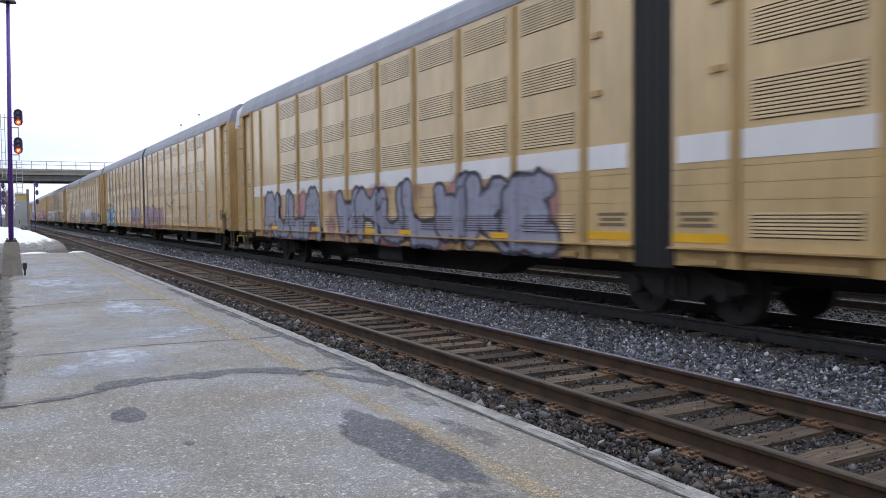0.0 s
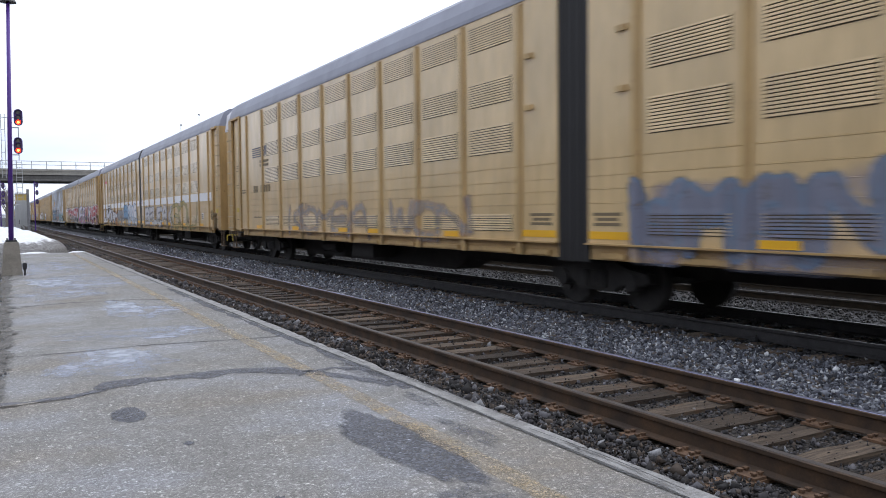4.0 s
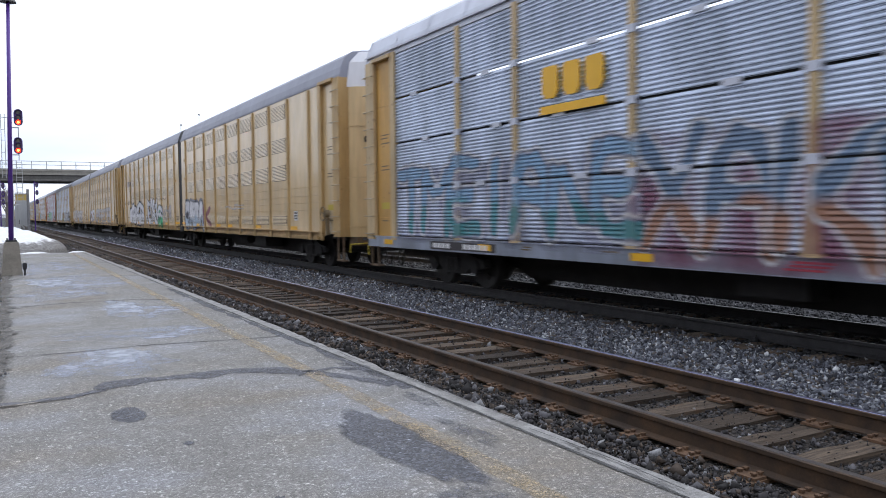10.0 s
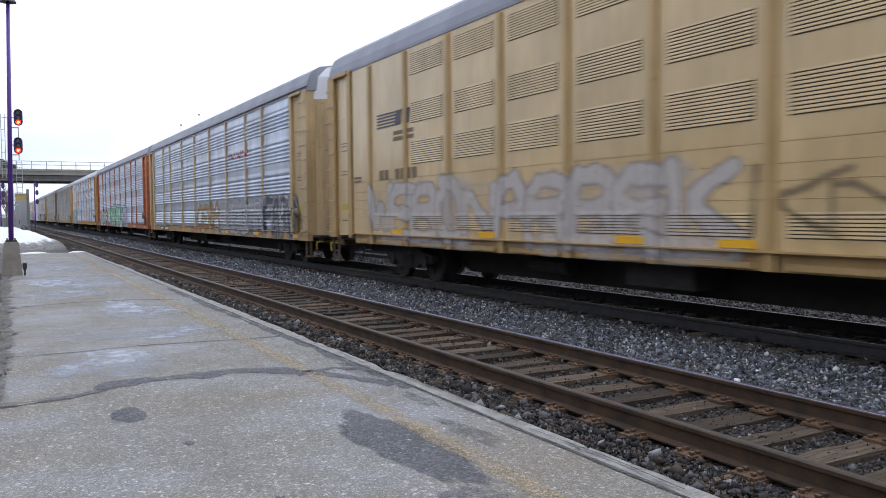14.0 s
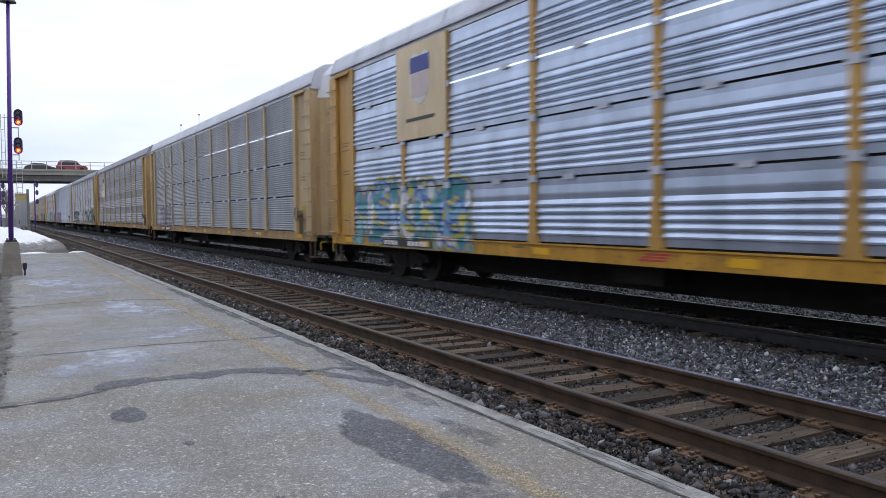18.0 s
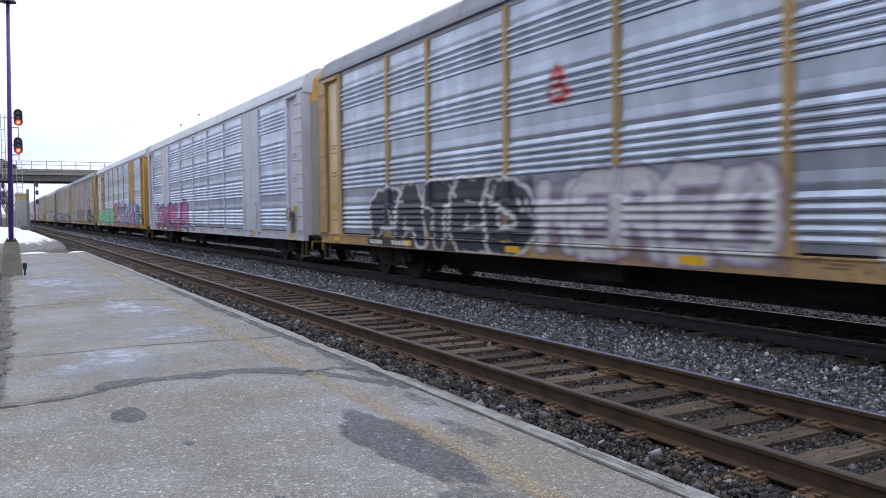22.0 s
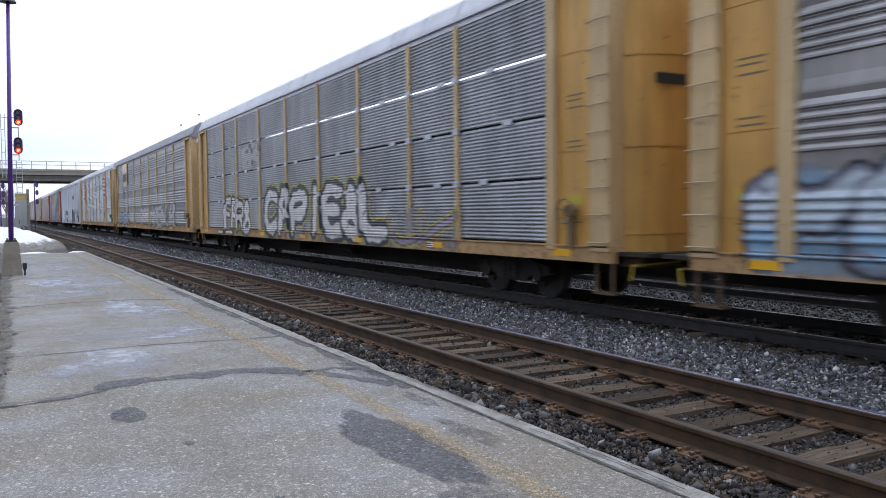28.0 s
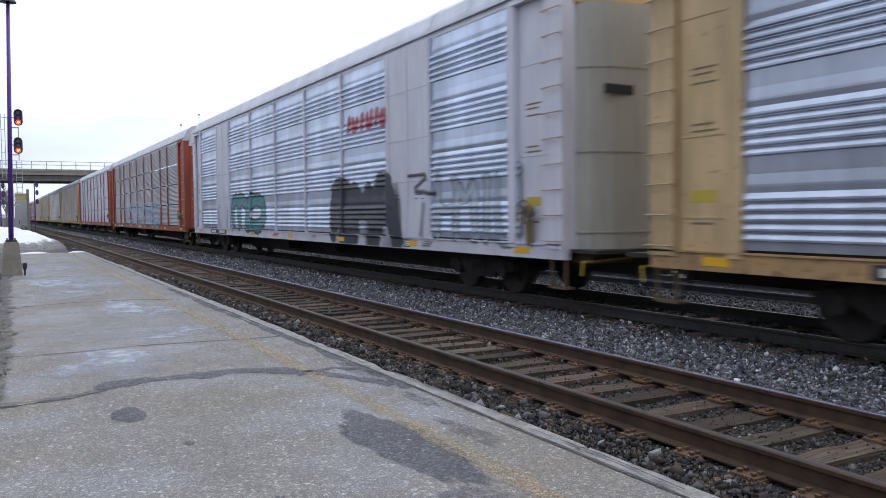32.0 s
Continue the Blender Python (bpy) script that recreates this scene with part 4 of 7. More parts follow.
def articulated(c0, j, c1, band, label):
    """A pair of tan autorack bodies that share a truck under a black bellows."""
    car = new("articulated_autorack")
    car.location = (FAR, j, 0)
    tagged(car, label, "rail car", "cars of the freight train")
    for sgn, length in ((-1, j - c0), (1, c1 - j)):
        a, b = 0.40, length - 0.78            # from the joint to the outer end
        # body wall with a deep sill
        ribs = [RIB0 + RIBSTEP * k for k in range(11)]
        edges = [a] + ribs[:-1] + [b - 1.62]
        ribs = ribs[:-1]
        for k, (u, v) in enumerate(zip(edges, edges[1:])):
            w = v - u
            y = sgn * (u + v) / 2
            def pb(bm, w=w):
                ring = [(0.03, 0.22), (0.0, 0.22)]
                for zz in (0.87, 1.09, 1.30, 1.56):
                    ring += [(0.0, zz), (-0.006, zz + 0.010), (0.002, zz + 0.014), (0.002, zz + 0.018), (0.0, zz + 0.022)]
                ring += [(0.0, EAVE - 0.86), (0.03, EAVE - 0.86)]
                ring_extrude(bm, ring, "y", -w / 2, w / 2)
            pn = put("wall_panel", shared(("panel", round(w, 2)), M_TAN, pb), car, (-SIDE, y, 0.86))
            # sill pocket under each bay
            def sb(bm, w=w):
                box(bm, 0.05, 0.10, -w / 2, w / 2, 0.0, 0.26)
                box(bm, -0.075, 0.05, -w / 2, w / 2, 0.235, 0.262)
                box(bm, -0.01, 0.05, -w / 2 + 0.25, w / 2 - 0.25, 0.03, 0.11)
            put("sill_pocket", shared(("sillp", round(w, 2)), M_TANRIB, sb), car, (-SIDE, y, 0.845))
            if 1 <= k <= 8:
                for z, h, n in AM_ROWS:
                    # dark sheet behind the slats: its colour is the vent's inner shade
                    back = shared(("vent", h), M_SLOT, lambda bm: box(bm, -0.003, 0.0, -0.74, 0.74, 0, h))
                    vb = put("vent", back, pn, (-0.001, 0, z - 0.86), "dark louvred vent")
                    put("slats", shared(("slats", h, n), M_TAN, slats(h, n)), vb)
            elif k == 0:
                for z in (4.3, 3.4):
                    put("hinge", shared("hinge", M_TANRIB, lambda bm: box(bm, -0.05, 0, -0.10, 0.10, 0, 0.09)), pn, (0, 0.25 * sgn, z - 0.86))
            if band and 1 <= k <= 10 or band and k == 0:
                def wb(bm, w=w):
                    box(bm, -0.007, 0.0, -w / 2 + 0.10, w / 2 - 0.10, 0.0, 0.37)
                put("white_band", shared(("wband", round(w, 2)), M_WHITEBAND, wb), pn, (-0.002, 0, 2.26 - 0.86), "white painted band")
        rm = shared("am_rib", M_TANRIB, rib_build(EAVE - 0.95, 0.17, 0.048, False))
        for r in ribs:
            put("post", rm, car, (-SIDE, sgn * r, 0.85))
        ya, yb = sorted((sgn * a, sgn * b))
        put("side_wall", shared(("amfar", round(length, 1), sgn), M_TAN, lambda bm: (box(bm, SIDE - 0.04, SIDE, ya, yb, 0.86, EAVE), box(bm, SIDE, SIDE + 0.07, ya + 0.9, ya + 1.1, 0.86, EAVE))), car)

        def rf(bm):
            ring_extrude(bm, roof_ring(EAVE, 6.12), "y", ya, yb)
            box(bm, -SIDE - 0.02, -SIDE + 0.02, ya, yb, EAVE - 0.06, EAVE + 0.015)
        put("roof", shared(("amroof", round(length, 1), sgn), M_ROOF, rf), car)

        def un(bm):
            box(bm, -1.35, 1.35, ya + 0.2, yb - 0.2, 0.90, 0.98)
            box(bm, -0.35, 0.35, ya, yb, 0.55, 0.92)
            mid = (ya + yb) / 2
            run = (yb - ya) / 2 - 5.6
            ring_extrude(bm, [(mid - run, 0.27), (mid + run, 0.27), (mid + run + 0.7, 0.56), (mid - run - 0.7, 0.56)], "x", -0.34, 0.34)
            box(bm, -1.15, -0.5, mid - 2.2, mid - 0.8, 0.45, 0.86)
            cyl(bm, (-0.8, mid + 1, 0.62), (-0.8, mid + 2.1, 0.62), 0.17, n=10)
        put("underframe", shared(("amunder", round(length, 1), sgn), M_UNDER, un), car)

        car_end(car, b, sgn, M_TANRIB, M_TAN, M_TAN, (sgn < 0), M_HOOD)
        put("coupler", shared(("coupler", sgn), M_UNDER, coupler_build), car, (0, sgn * (length - 0.55), 0)).rotation_euler[2] = 0 if sgn > 0 else math.pi
        add_truck(car, sgn * (length - 4.6))
        if sgn < 0:
            pl = put("data_plate", shared("data_plate", M_FACEWHITE, lambda bm: box(bm, -0.004, 0, -0.18, 0.18, 0, 0.30)), car, (-SIDE - 0.003, sgn * 18.0, 1.42), "small white data plate with dark lines")
            for q in range(3):
                put("text_bar", shared("text_bar", M_FACEBLACK, lambda bm: box(bm, -0.003, 0, -0.14, 0.14, 0, 0.05)), pl, (-0.004, 0, 0.04 + 0.085 * q))
        tag = shared("reflector_wide", M_YELLOWTAG, lambda bm: box(bm, -0.006, 0.0, -0.50, 0.50, -0.06, 0.06))
        put("reflector", tag, car, (-SIDE - 0.004, sgn * 0.93, 1.235))
        small = shared("reflector_small", M_YELLOWTAG, lambda bm: box(bm, -0.006, 0.0, -0.30, 0.30, -0.055, 0.055))
        for k in (2, 4, 5, 7, 9):
            put("reflector", small, car, (-SIDE - 0.016, sgn * (RIB0 + RIBSTEP * (k - 0.75)), 1.18))
        for dz, wd in ((1.38, 0.62), (1.46, 0.5), (1.54, 0.66)):
            put("stencil_bar", shared(("joint_stencil", wd), M_STENCIL, lambda bm: box(bm, -0.003, 0, -wd / 2, wd / 2, 0, 0.05)), car, (-SIDE - 0.001, sgn * 0.85, dz))
    add_truck(car, 0.0)

    def fold(bm):
        box(bm, -SIDE + 0.02, SIDE - 0.02, 0.01, 0.19, 0.80, EAVE + 0.02)
        ring_extrude(bm, roof_ring(EAVE + 0.03, 6.10, 0.02), "y", 0.01, 0.19)
    core = put("bellows", shared("bellows", M_BLACK, lambda bm: box(bm, -SIDE + 0.06, SIDE - 0.06, -0.40, 0.40, 0.78, EAVE)), car, label="black rubber bellows between the two bodies")
    for i in range(4):
        put("fold", shared("bellows_fold", M_BLACK, fold), core, (0, -0.40 + 0.2 * i, 0))
    ks = [s * (RIB0 + RIBSTEP * k) for k in range(10) for s in (-1, 1)]
    INFO.append((c0, c1, car, ks, [], "flat", 0.053, None, 0.085, False))
    return car


CARS = []


def build_train():
    js = [(-13.6, 8.62, 31.0, True), (31.0, 53.25, 75.5, False), (75.5, 97.8, 120.0, False), (120.0, 142.0, 164.9, True), (164.9, 186.9, 208.4, True), (238.0, 260.25, 282.8, False), (282.8, 305.2, 327.7, False)]
    for c0, j, c1, band in js:
        c0, j, c1 = along(c0), along(j), along(c1)
        lab = "tan articulated autorack with louvred sides, a white band and graffiti" if band else "tan articulated autorack with louvred sides and faded graffiti"
        CARS.append(articulated(c0, j, c1, band, lab))
    def std(c0, c1, *a, **k):
        CARS.append(tri_level(along(c0), along(c1), *a, **k))
    G, GD, GB, SV = M_GALV, M_GALVDARK, M_GALVBROWN, M_SILVER
    tanlab = "grey ridged autorack with tan posts and a pale roof"
    std(208.4, 237.7, G, M_CREAM, M_GOLD, M_ROOFLIGHT, M_GALV, label="grey ridged autorack with tan posts and blue graffiti")
    std(327.9, 357.5, G, M_CREAM, M_CREAM, M_ROOF, M_CREAM, broad=True, depth=0.042, gaps=False, label="grey ridged autorack with tan posts and dark graffiti")
    std(357.1, 386.0, G, M_ORANGE, M_ORANGE, M_ROOF, M_ORANGE, broad=True, depth=0.042, gaps=False, label="grey ridged autorack with orange posts and bright graffiti")
    std(385.6, 415.0, SV, M_GOLD, M_GOLD, M_ROOFLIGHT, M_GOLD, depth=0.042, broad=True, label="silver ridged autorack with gold posts and sill")
    std(414.9, 444.6, GD, M_CREAM, M_CREAM, M_ROOFLIGHT, M_CREAM, label=tanlab)
    std(444.6, 473.5, GD, M_TANRIB, M_GOLD, M_ROOF, M_TANRIB, broad=True, depth=0.042, gaps=False, label="dull grey ridged autorack with gold posts")
    std(473.8, 503.3, G, M_TANRIB, M_TAN, M_ROOF, M_TANRIB, broad=True, depth=0.042, gaps=False, label="grey ridged autorack with gold posts and black lettering graffiti")
    std(503.2, 532.6, SV, M_WHITE, M_WHITE, M_ROOFLIGHT, M_WHITE, broad=True, depth=0.042, gaps=False, wide=(1, 7), white=True, door=M_PALEDOOR, label="silver ridged autorack with white panels and pink graffiti")
    std(532.6, 562.0, SV, M_GOLD, M_GOLD, M_ROOFLIGHT, M_GOLD, broad=True, depth=0.042, gaps=False, wide=(1, 7), door=M_PALEDOOR, label="silver ridged autorack with gold posts, green and purple graffiti")
    std(562.2, 591.8, GB, M_CREAM, M_GOLD, M_ROOF, M_CREAM, broad=True, depth=0.042, gaps=False, label="sooty brown-grey ridged autorack with graffiti")
    std(591.4, 620.1, GB, M_CREAM, M_GOLD, M_ROOFLIGHT, M_CREAM, broad=True, depth=0.042, gaps=False, label="grey ridged autorack with blue block lettering graffiti")
    std(620.4, 650.0, GD, M_CREAM, M_GOLD, M_ROOFLIGHT, M_CREAM, label="grey ridged autorack with outlined lettering graffiti")
    std(650.0, 679.1, GD, M_CREAM, M_GOLD, M_ROOF, M_CREAM, broad=True, depth=0.042, gaps=False, label="dull grey ridged autorack with pale graffiti")
    std(679.1, 708.7, G, M_CREAM, M_CREAM, M_ROOFLIGHT, M_TANRIB, depth=0.042, broad=True, gaps=False, wide=(1, 7), door=M_GOLD, label="silver ridged autorack with broad tan panels and a red sign")
    std(708.9, 738.6, SV, M_WHITE, M_WHITE, M_ROOFLIGHT, M_WHITE, broad=True, depth=0.042, gaps=False, wide=(1, 7), white=True, door=M_PALEDOOR, label="silver ridged autorack with white panels, teal and black graffiti")
    s = 739.0
    tail = [(GD, M_REDBROWN, M_REDBROWN, M_ROOFLIGHT, M_REDBROWN), (G, M_REDBROWN, M_REDBROWN, M_ROOFLIGHT, M_REDBROWN), (GD, M_CREAM, M_GOLD, M_ROOF, M_CREAM), (G, M_CREAM, M_GOLD, M_ROOF, M_CREAM), (GB, M_CREAM, M_GOLD, M_ROOF, M_CREAM), (GD, M_CREAM, M_GOLD, M_ROOFLIGHT, M_GOLD)]
    for i in range(11):
        std(s, s + 29.4, *tail[i % 6], label="grey ridged autorack with red posts" if i % 6 < 2 else tanlab)
        s += 29.4


def build_turnout():
    """A siding that leaves the near track to the left, down the line."""
    root = new("siding_track")
    tagged(root, "rusty siding rails that curve away from the near track", "railway track", kind="structure")
    for off in (-HALF, HALF):
        bm = bmesh.new()
        prev = None
        for i in range(30):
            y = 62 + 5.0 * i
            x = NEAR + off - 0.0011 * (y - 62) ** 2
            cur = [bm.verts.new((x + p, y, q + 0.004)) for p, q in RAIL_RING]
            if prev:
                for k in range(len(RAIL_RING)):
                    m = (k + 1) % len(RAIL_RING)
                    bm.faces.new((prev[k], prev[m], cur[m], cur[k]))
            prev = cur
        part("rail", bm, M_RAIL, root)


# ---------------------------------------------------------------- signals, lamp, bridge
def build_lamp():
    root = new("platform_lamp_post")
    root.location = (0.30, 23.4, PZ)
    tagged(root, "thin purple lamp post on a tapered concrete base", "lamp post")
    bm = bmesh.new()
    va = [bm.verts.new((sx * 0.26, sy * 0.26, -0.3)) for sx, sy in ((-1, -1), (1, -1), (1, 1), (-1, 1))]
    vb = [bm.verts.new((sx * 0.17, sy * 0.17, 0.86)) for sx, sy in ((-1, -1), (1, -1), (1, 1), (-1, 1))]
    for i in range(4):
        bm.faces.new((va[i], va[(i + 1) % 4], vb[(i + 1) % 4], vb[i]))
    bm.faces.new(vb)
    bm.faces.new(va[::-1])
    bmesh.ops.bevel(bm, geom=list(bm.edges), offset=0.02, segments=2, affect="EDGES")
    part("footing", bm, M_BASE, root, "weathered tapered concrete footing")
    bm = bmesh.new()
    box(bm, -0.13, 0.13, -0.13, 0.13, 0.86, 0.90)
    for sx in (-0.09, 0.09):
        for sy in (-0.09, 0.09):
            cyl(bm, (sx, sy, 0.9), (sx, sy, 0.95), 0.018, n=6)
    part("base_plate", bm, M_SIGBLACK, root)
    bm = bmesh.new()
    cyl(bm, (0, 0, 0.88), (0.11, 0, 7.05), 0.062, 0.042, n=14)
    part("pole", bm, M_MAST, root, smooth=True)
    bm = bmesh.new()
    cyl(bm, (0.11, 0, 6.98), (0.11, 0, 7.10), 0.20, 0.13, n=16)
    cyl(bm, (0.11, 0, 7.10), (0.11, 0, 7.45), 0.11, 0.15, n=16)
    part("lantern", bm, M_SIGBLACK, root)


def signal_head(parent, x, y, z, lit, h=1.1, w=0.53):
    bm = bmesh.new()
    r = w / 2
    ring = [(x + r * math.cos(a), z + h / 2 - r + r * math.sin(a)) for a in [math.pi * i / 8 for i in range(9)]]
    ring += [(x + r * math.cos(a), z - h / 2 + r + r * math.sin(a)) for a in [math.pi + math.pi * i / 8 for i in range(9)]]
    va = [bm.verts.new((p[0], y, p[1])) for p in ring]
    vb = [bm.verts.new((p[0], y + 0.05, p[1])) for p in ring]
    n = len(ring)
    for i in range(n):
        bm.faces.new((va[i], va[(i + 1) % n], vb[(i + 1) % n], vb[i]))
    bm.faces.new(va)
    bm.faces.new(vb[::-1])
    box(bm, x - 0.14, x + 0.14, y + 0.05, y + 0.3, z - h * 0.4, z + h * 0.4)
    head = part("signal_head", bm, M_SIGNALPAINT, parent, "black signal head with a lit red lamp")
    bm = bmesh.new()
    cyl(bm, (x, y - 0.036, z - 0.29 * h), (x, y - 0.045, z - 0.29 * h), 0.085 * w / 0.53, n=14)
    part("lamp_core", bm, M_HOT, head, "hot orange heart of the lit lamp")
    for k, dz in enumerate((0.29, 0.0, -0.29)):
        bm = bmesh.new()
        cyl(bm, (x, y - 0.02, z + dz * h), (x, y - 0.035, z + dz * h), (0.155 if k == lit else 0.115) * w / 0.53, n=16)
        part("lens", bm, M_RED if k == lit else M_LENS, head, "glowing red lens" if k == lit else "unlit lens")
        bm = bmesh.new()
        # hood
        m = 12
        ro = 0.165 * w / 0.53
        ins = [bm.verts.new((x + ro * math.cos(a), y, z + dz * h + ro * math.sin(a))) for a in [-0.5 + (math.pi + 1.0) * i / m for i in range(m + 1)]]
        outs = [bm.verts.new((v.co.x, y - 0.22, v.co.z)) for v in ins]
        for i in range(m):
            bm.faces.new((ins[i], ins[i + 1], outs[i + 1], outs[i]))
        part("hood", bm, M_SIGNALPAINT, head)
    return head


def build_signal():
    root = new("railway_signal")
    root.location = (0, 60, 0)
    tagged(root, "tall railway signal mast with two red lights and a ladder", "railway signal")
    bm = bmesh.new()
    cyl(bm, (0.93, 0.2, -0.4), (0.93, 0.2, 8.9), 0.09, 0.075, n=10)
    part("mast", bm, M_SIGGREY, root)
    signal_head(root, 1.42, 0, 8.22, 2)
    signal_head(root, 1.37, 0, 6.36, 2)
    bm = bmesh.new()
    for z in (7.55, 8.2, 6.4, 5.75):
        cyl(bm, (0.93, 0.2, z), (1.4, 0.15, z), 0.035, n=6)
    cyl(bm, (1.40, 0.15, 5.4), (1.42, 0.15, 7.6), 0.03, n=6)
    part("bracket", bm, M_SIGGREY, root)
    bm = bmesh.new()
    for sx in (1.22, 1.56):
        cyl(bm, (sx, 0.3, 0.0), (sx, 0.3, 5.4), 0.022, n=5)
    for i in range(16):
        cyl(bm, (1.22, 0.3, 0.3 + i * 0.33), (1.56, 0.3, 0.3 + i * 0.33), 0.014, n=5)
    part("ladder", bm, M_SIGGREY, root)
    bm = bmesh.new()
    for z in (5.2, 8.2):
        cyl(bm, (0.40, 0.1, z), (0.93, 0.1, z), 0.025, n=5)
    for x in (0.40, 0.62):
        cyl(bm, (x, 0.1, 4.2), (x, 0.1, 8.4), 0.022, n=5)
    for z in (4.4, 5.9, 6.7, 7.4):
        cyl(bm, (0.40, 0.1, z), (0.62, 0.1, z), 0.018, n=5)
    part("cage", bm, M_SIGGREY, root)


def build_bridge():
    root = new("road_bridge")
    root.location = (0, 130, 0)
    tagged(root, "concrete road bridge over the tracks with a metal railing", "bridge")
    bm = bmesh.new()
    box(bm, -70, 90, 0, 11, 7.75, 8.45)
    box(bm, -70, 90, -0.15, 0.25, 8.3, 8.6)
    part("deck", bm, M_BRIDGE, root)
    for k, y in enumerate((0.35, 3.2, 6.2, 9.5)):
        bm = bmesh.new()
        ring = [(y - 0.3, 6.85), (y + 0.3, 6.85), (y + 0.3, 7.0), (y + 0.12, 7.1), (y + 0.12, 7.6), (y + 0.4, 7.75), (y - 0.4, 7.75), (y - 0.12, 7.6), (y - 0.12, 7.1), (y - 0.3, 7.0)]
        ring_extrude(bm, ring, "x", -70, 90)
        part("girder", bm, M_GIRDER, root)
    for x in (-12, 24):
        bm = bmesh.new()
        box(bm, x - 0.6, x + 0.6, 0.5, 10, -0.6, 6.9)
        part("pier", bm, M_BRIDGE, root)
    pm = shared("railing_post", M_SIGGREY, lambda bm: box(bm, -0.05, 0.05, -0.05, 0.05, 0, 1.15))
    for i in range(62):
        put("railing_post", pm, root, (-50 + 1.95 * i, 0.05, 8.6))
    for z in (9.72, 9.2):
        bm = bmesh.new()
        cyl(bm, (-70, 0.05, z), (90, 0.05, z), 0.045, n=6)
        part("railing_rail", bm, M_SIGGREY, root)


def snow_heap_mat():
    """Snow that turns to grit towards the foot of the heap, in ragged patches."""
    m, nt, b = node_mat("gritty_snow")
    v = coords(nt, (1, 1, 1), False)
    n = noise_node(nt, v, 1.1, 7, 0.7)
    n2 = noise_node(nt, v, 9, 6, 0.7)
    sp = nt.nodes.new("ShaderNodeSeparateXYZ")
    nt.links.new(v.outputs[0], sp.inputs[0])
    ad = nt.nodes.new("ShaderNodeMath")
    ad.operation = "MULTIPLY_ADD"
    ad.inputs[1].default_value = 0.9
    nt.links.new(n.outputs[0], ad.inputs[0])
    nt.links.new(sp.outputs[2], ad.inputs[2])
    r = ramp_node(nt, ad, 0.86, 1.0)
    grit = ramp_node(nt, n2, 0.35, 0.7, (0.09, 0.085, 0.08, 1), (0.34, 0.33, 0.33, 1))
    snow = ramp_node(nt, n2, 0.3, 0.7, (0.70, 0.72, 0.76, 1), (0.88, 0.89, 0.91, 1))
    nt.links.new(mix_node(nt, r.outputs[0], grit.outputs[0], snow.outputs[0]), b.inputs["Base Color"])
    b.inputs["Roughness"].default_value = 0.75
    bump_node(nt, b, n2, 0.9, 0.05)
    return m


M_SNOWHEAP = snow_heap_mat()


def build_snow():
    for name, cx, cy, rx, ry, h, seed in (("snow_heap", 0.25, 44.0, 2.75, 4.6, 1.14, 1), ("snow_patch", -0.55, 21.2, 0.62, 1.9, 0.36, 2), ("snow_patch", 1.2, 37.6, 1.1, 0.5, 0.22, 3), ("snow_patch", 3.1, 38.6, 0.6, 0.9, 0.16, 5), ("snow_patch", -0.7, 16.5, 0.5, 2.2, 0.12, 4)):
        bm = bmesh.new()
        n, m = 26, 40
        g = []
        for j in range(n + 1):
            row = []
            for i in range(m):
                a = 2 * math.pi * i / m
                r = j / n
                k = 1 + 0.22 * noise.noise((math.cos(a) * 1.3 + seed * 7, math.sin(a) * 1.3, 0))
                x, y = cx + rx * r * k * math.cos(a), cy + ry * r * k * math.sin(a)
                z = h * (1 - r ** 2.0) ** 0.8 * (1 + 0.35 * noise.noise((x * 0.9, y * 0.9, seed))) + 0.05 * h * noise.noise((x * 4, y * 4, seed)) * (1 - r)
                row.append(bm.verts.new((x, y, -0.08 + max(z, -0.02) if j < n else -0.42)))
            g.append(row)
        for j in range(n):
            for i in range(m):
                bm.faces.new((g[j][i], g[j][(i + 1) % m], g[j + 1][(i + 1) % m], g[j + 1][i]))
        bmesh.ops.remove_doubles(bm, verts=bm.verts, dist=0.0005)
        ob = part(name, bm, M_SNOWHEAP if seed == 1 else M_SNOW, smooth=True)
        tagged(ob, "heap of old ploughed snow, dirty along its foot" if seed == 1 else "thin patch of melting snow on the ground", "snow")


# ---------------------------------------------------------------- painted graffiti and signs on the cars
HUES = {"slate": (0.22, 0.24, 0.33), "charcoal": (0.05, 0.05, 0.065), "pink": (0.55, 0.28, 0.30), "sky": (0.25, 0.45, 0.68), "ink": (0.03, 0.035, 0.06), "white": (0.76, 0.76, 0.80),
        "mauve": (0.38, 0.29, 0.34), "smoke": (0.40, 0.40, 0.43), "lilac": (0.42, 0.36, 0.52), "rust": (0.42, 0.20, 0.12), "teal": (0.06, 0.30, 0.34), "ochre": (0.48, 0.36, 0.12),
        "steel": (0.17, 0.26, 0.40), "violet": (0.24, 0.17, 0.50), "red": (0.50, 0.045, 0.06), "green": (0.09, 0.60, 0.28), "orange": (0.58, 0.22, 0.09), "mint": (0.42, 0.62, 0.50),
        "sage": (0.22, 0.32, 0.20), "maroon": (0.26, 0.06, 0.12), "yellow": (0.60, 0.55, 0.10), "forest": (0.012, 0.11, 0.075), "magenta": (0.60, 0.13, 0.42), "plum": (0.34, 0.03, 0.19),
        "cream": (0.60, 0.57, 0.45), "haze": (0.34, 0.35, 0.47), "ice": (0.50, 0.60, 0.72), "blue": (0.06, 0.13, 0.50), "deep": (0.015, 0.12, 0.16), "aqua": (0.25, 0.55, 0.60)}

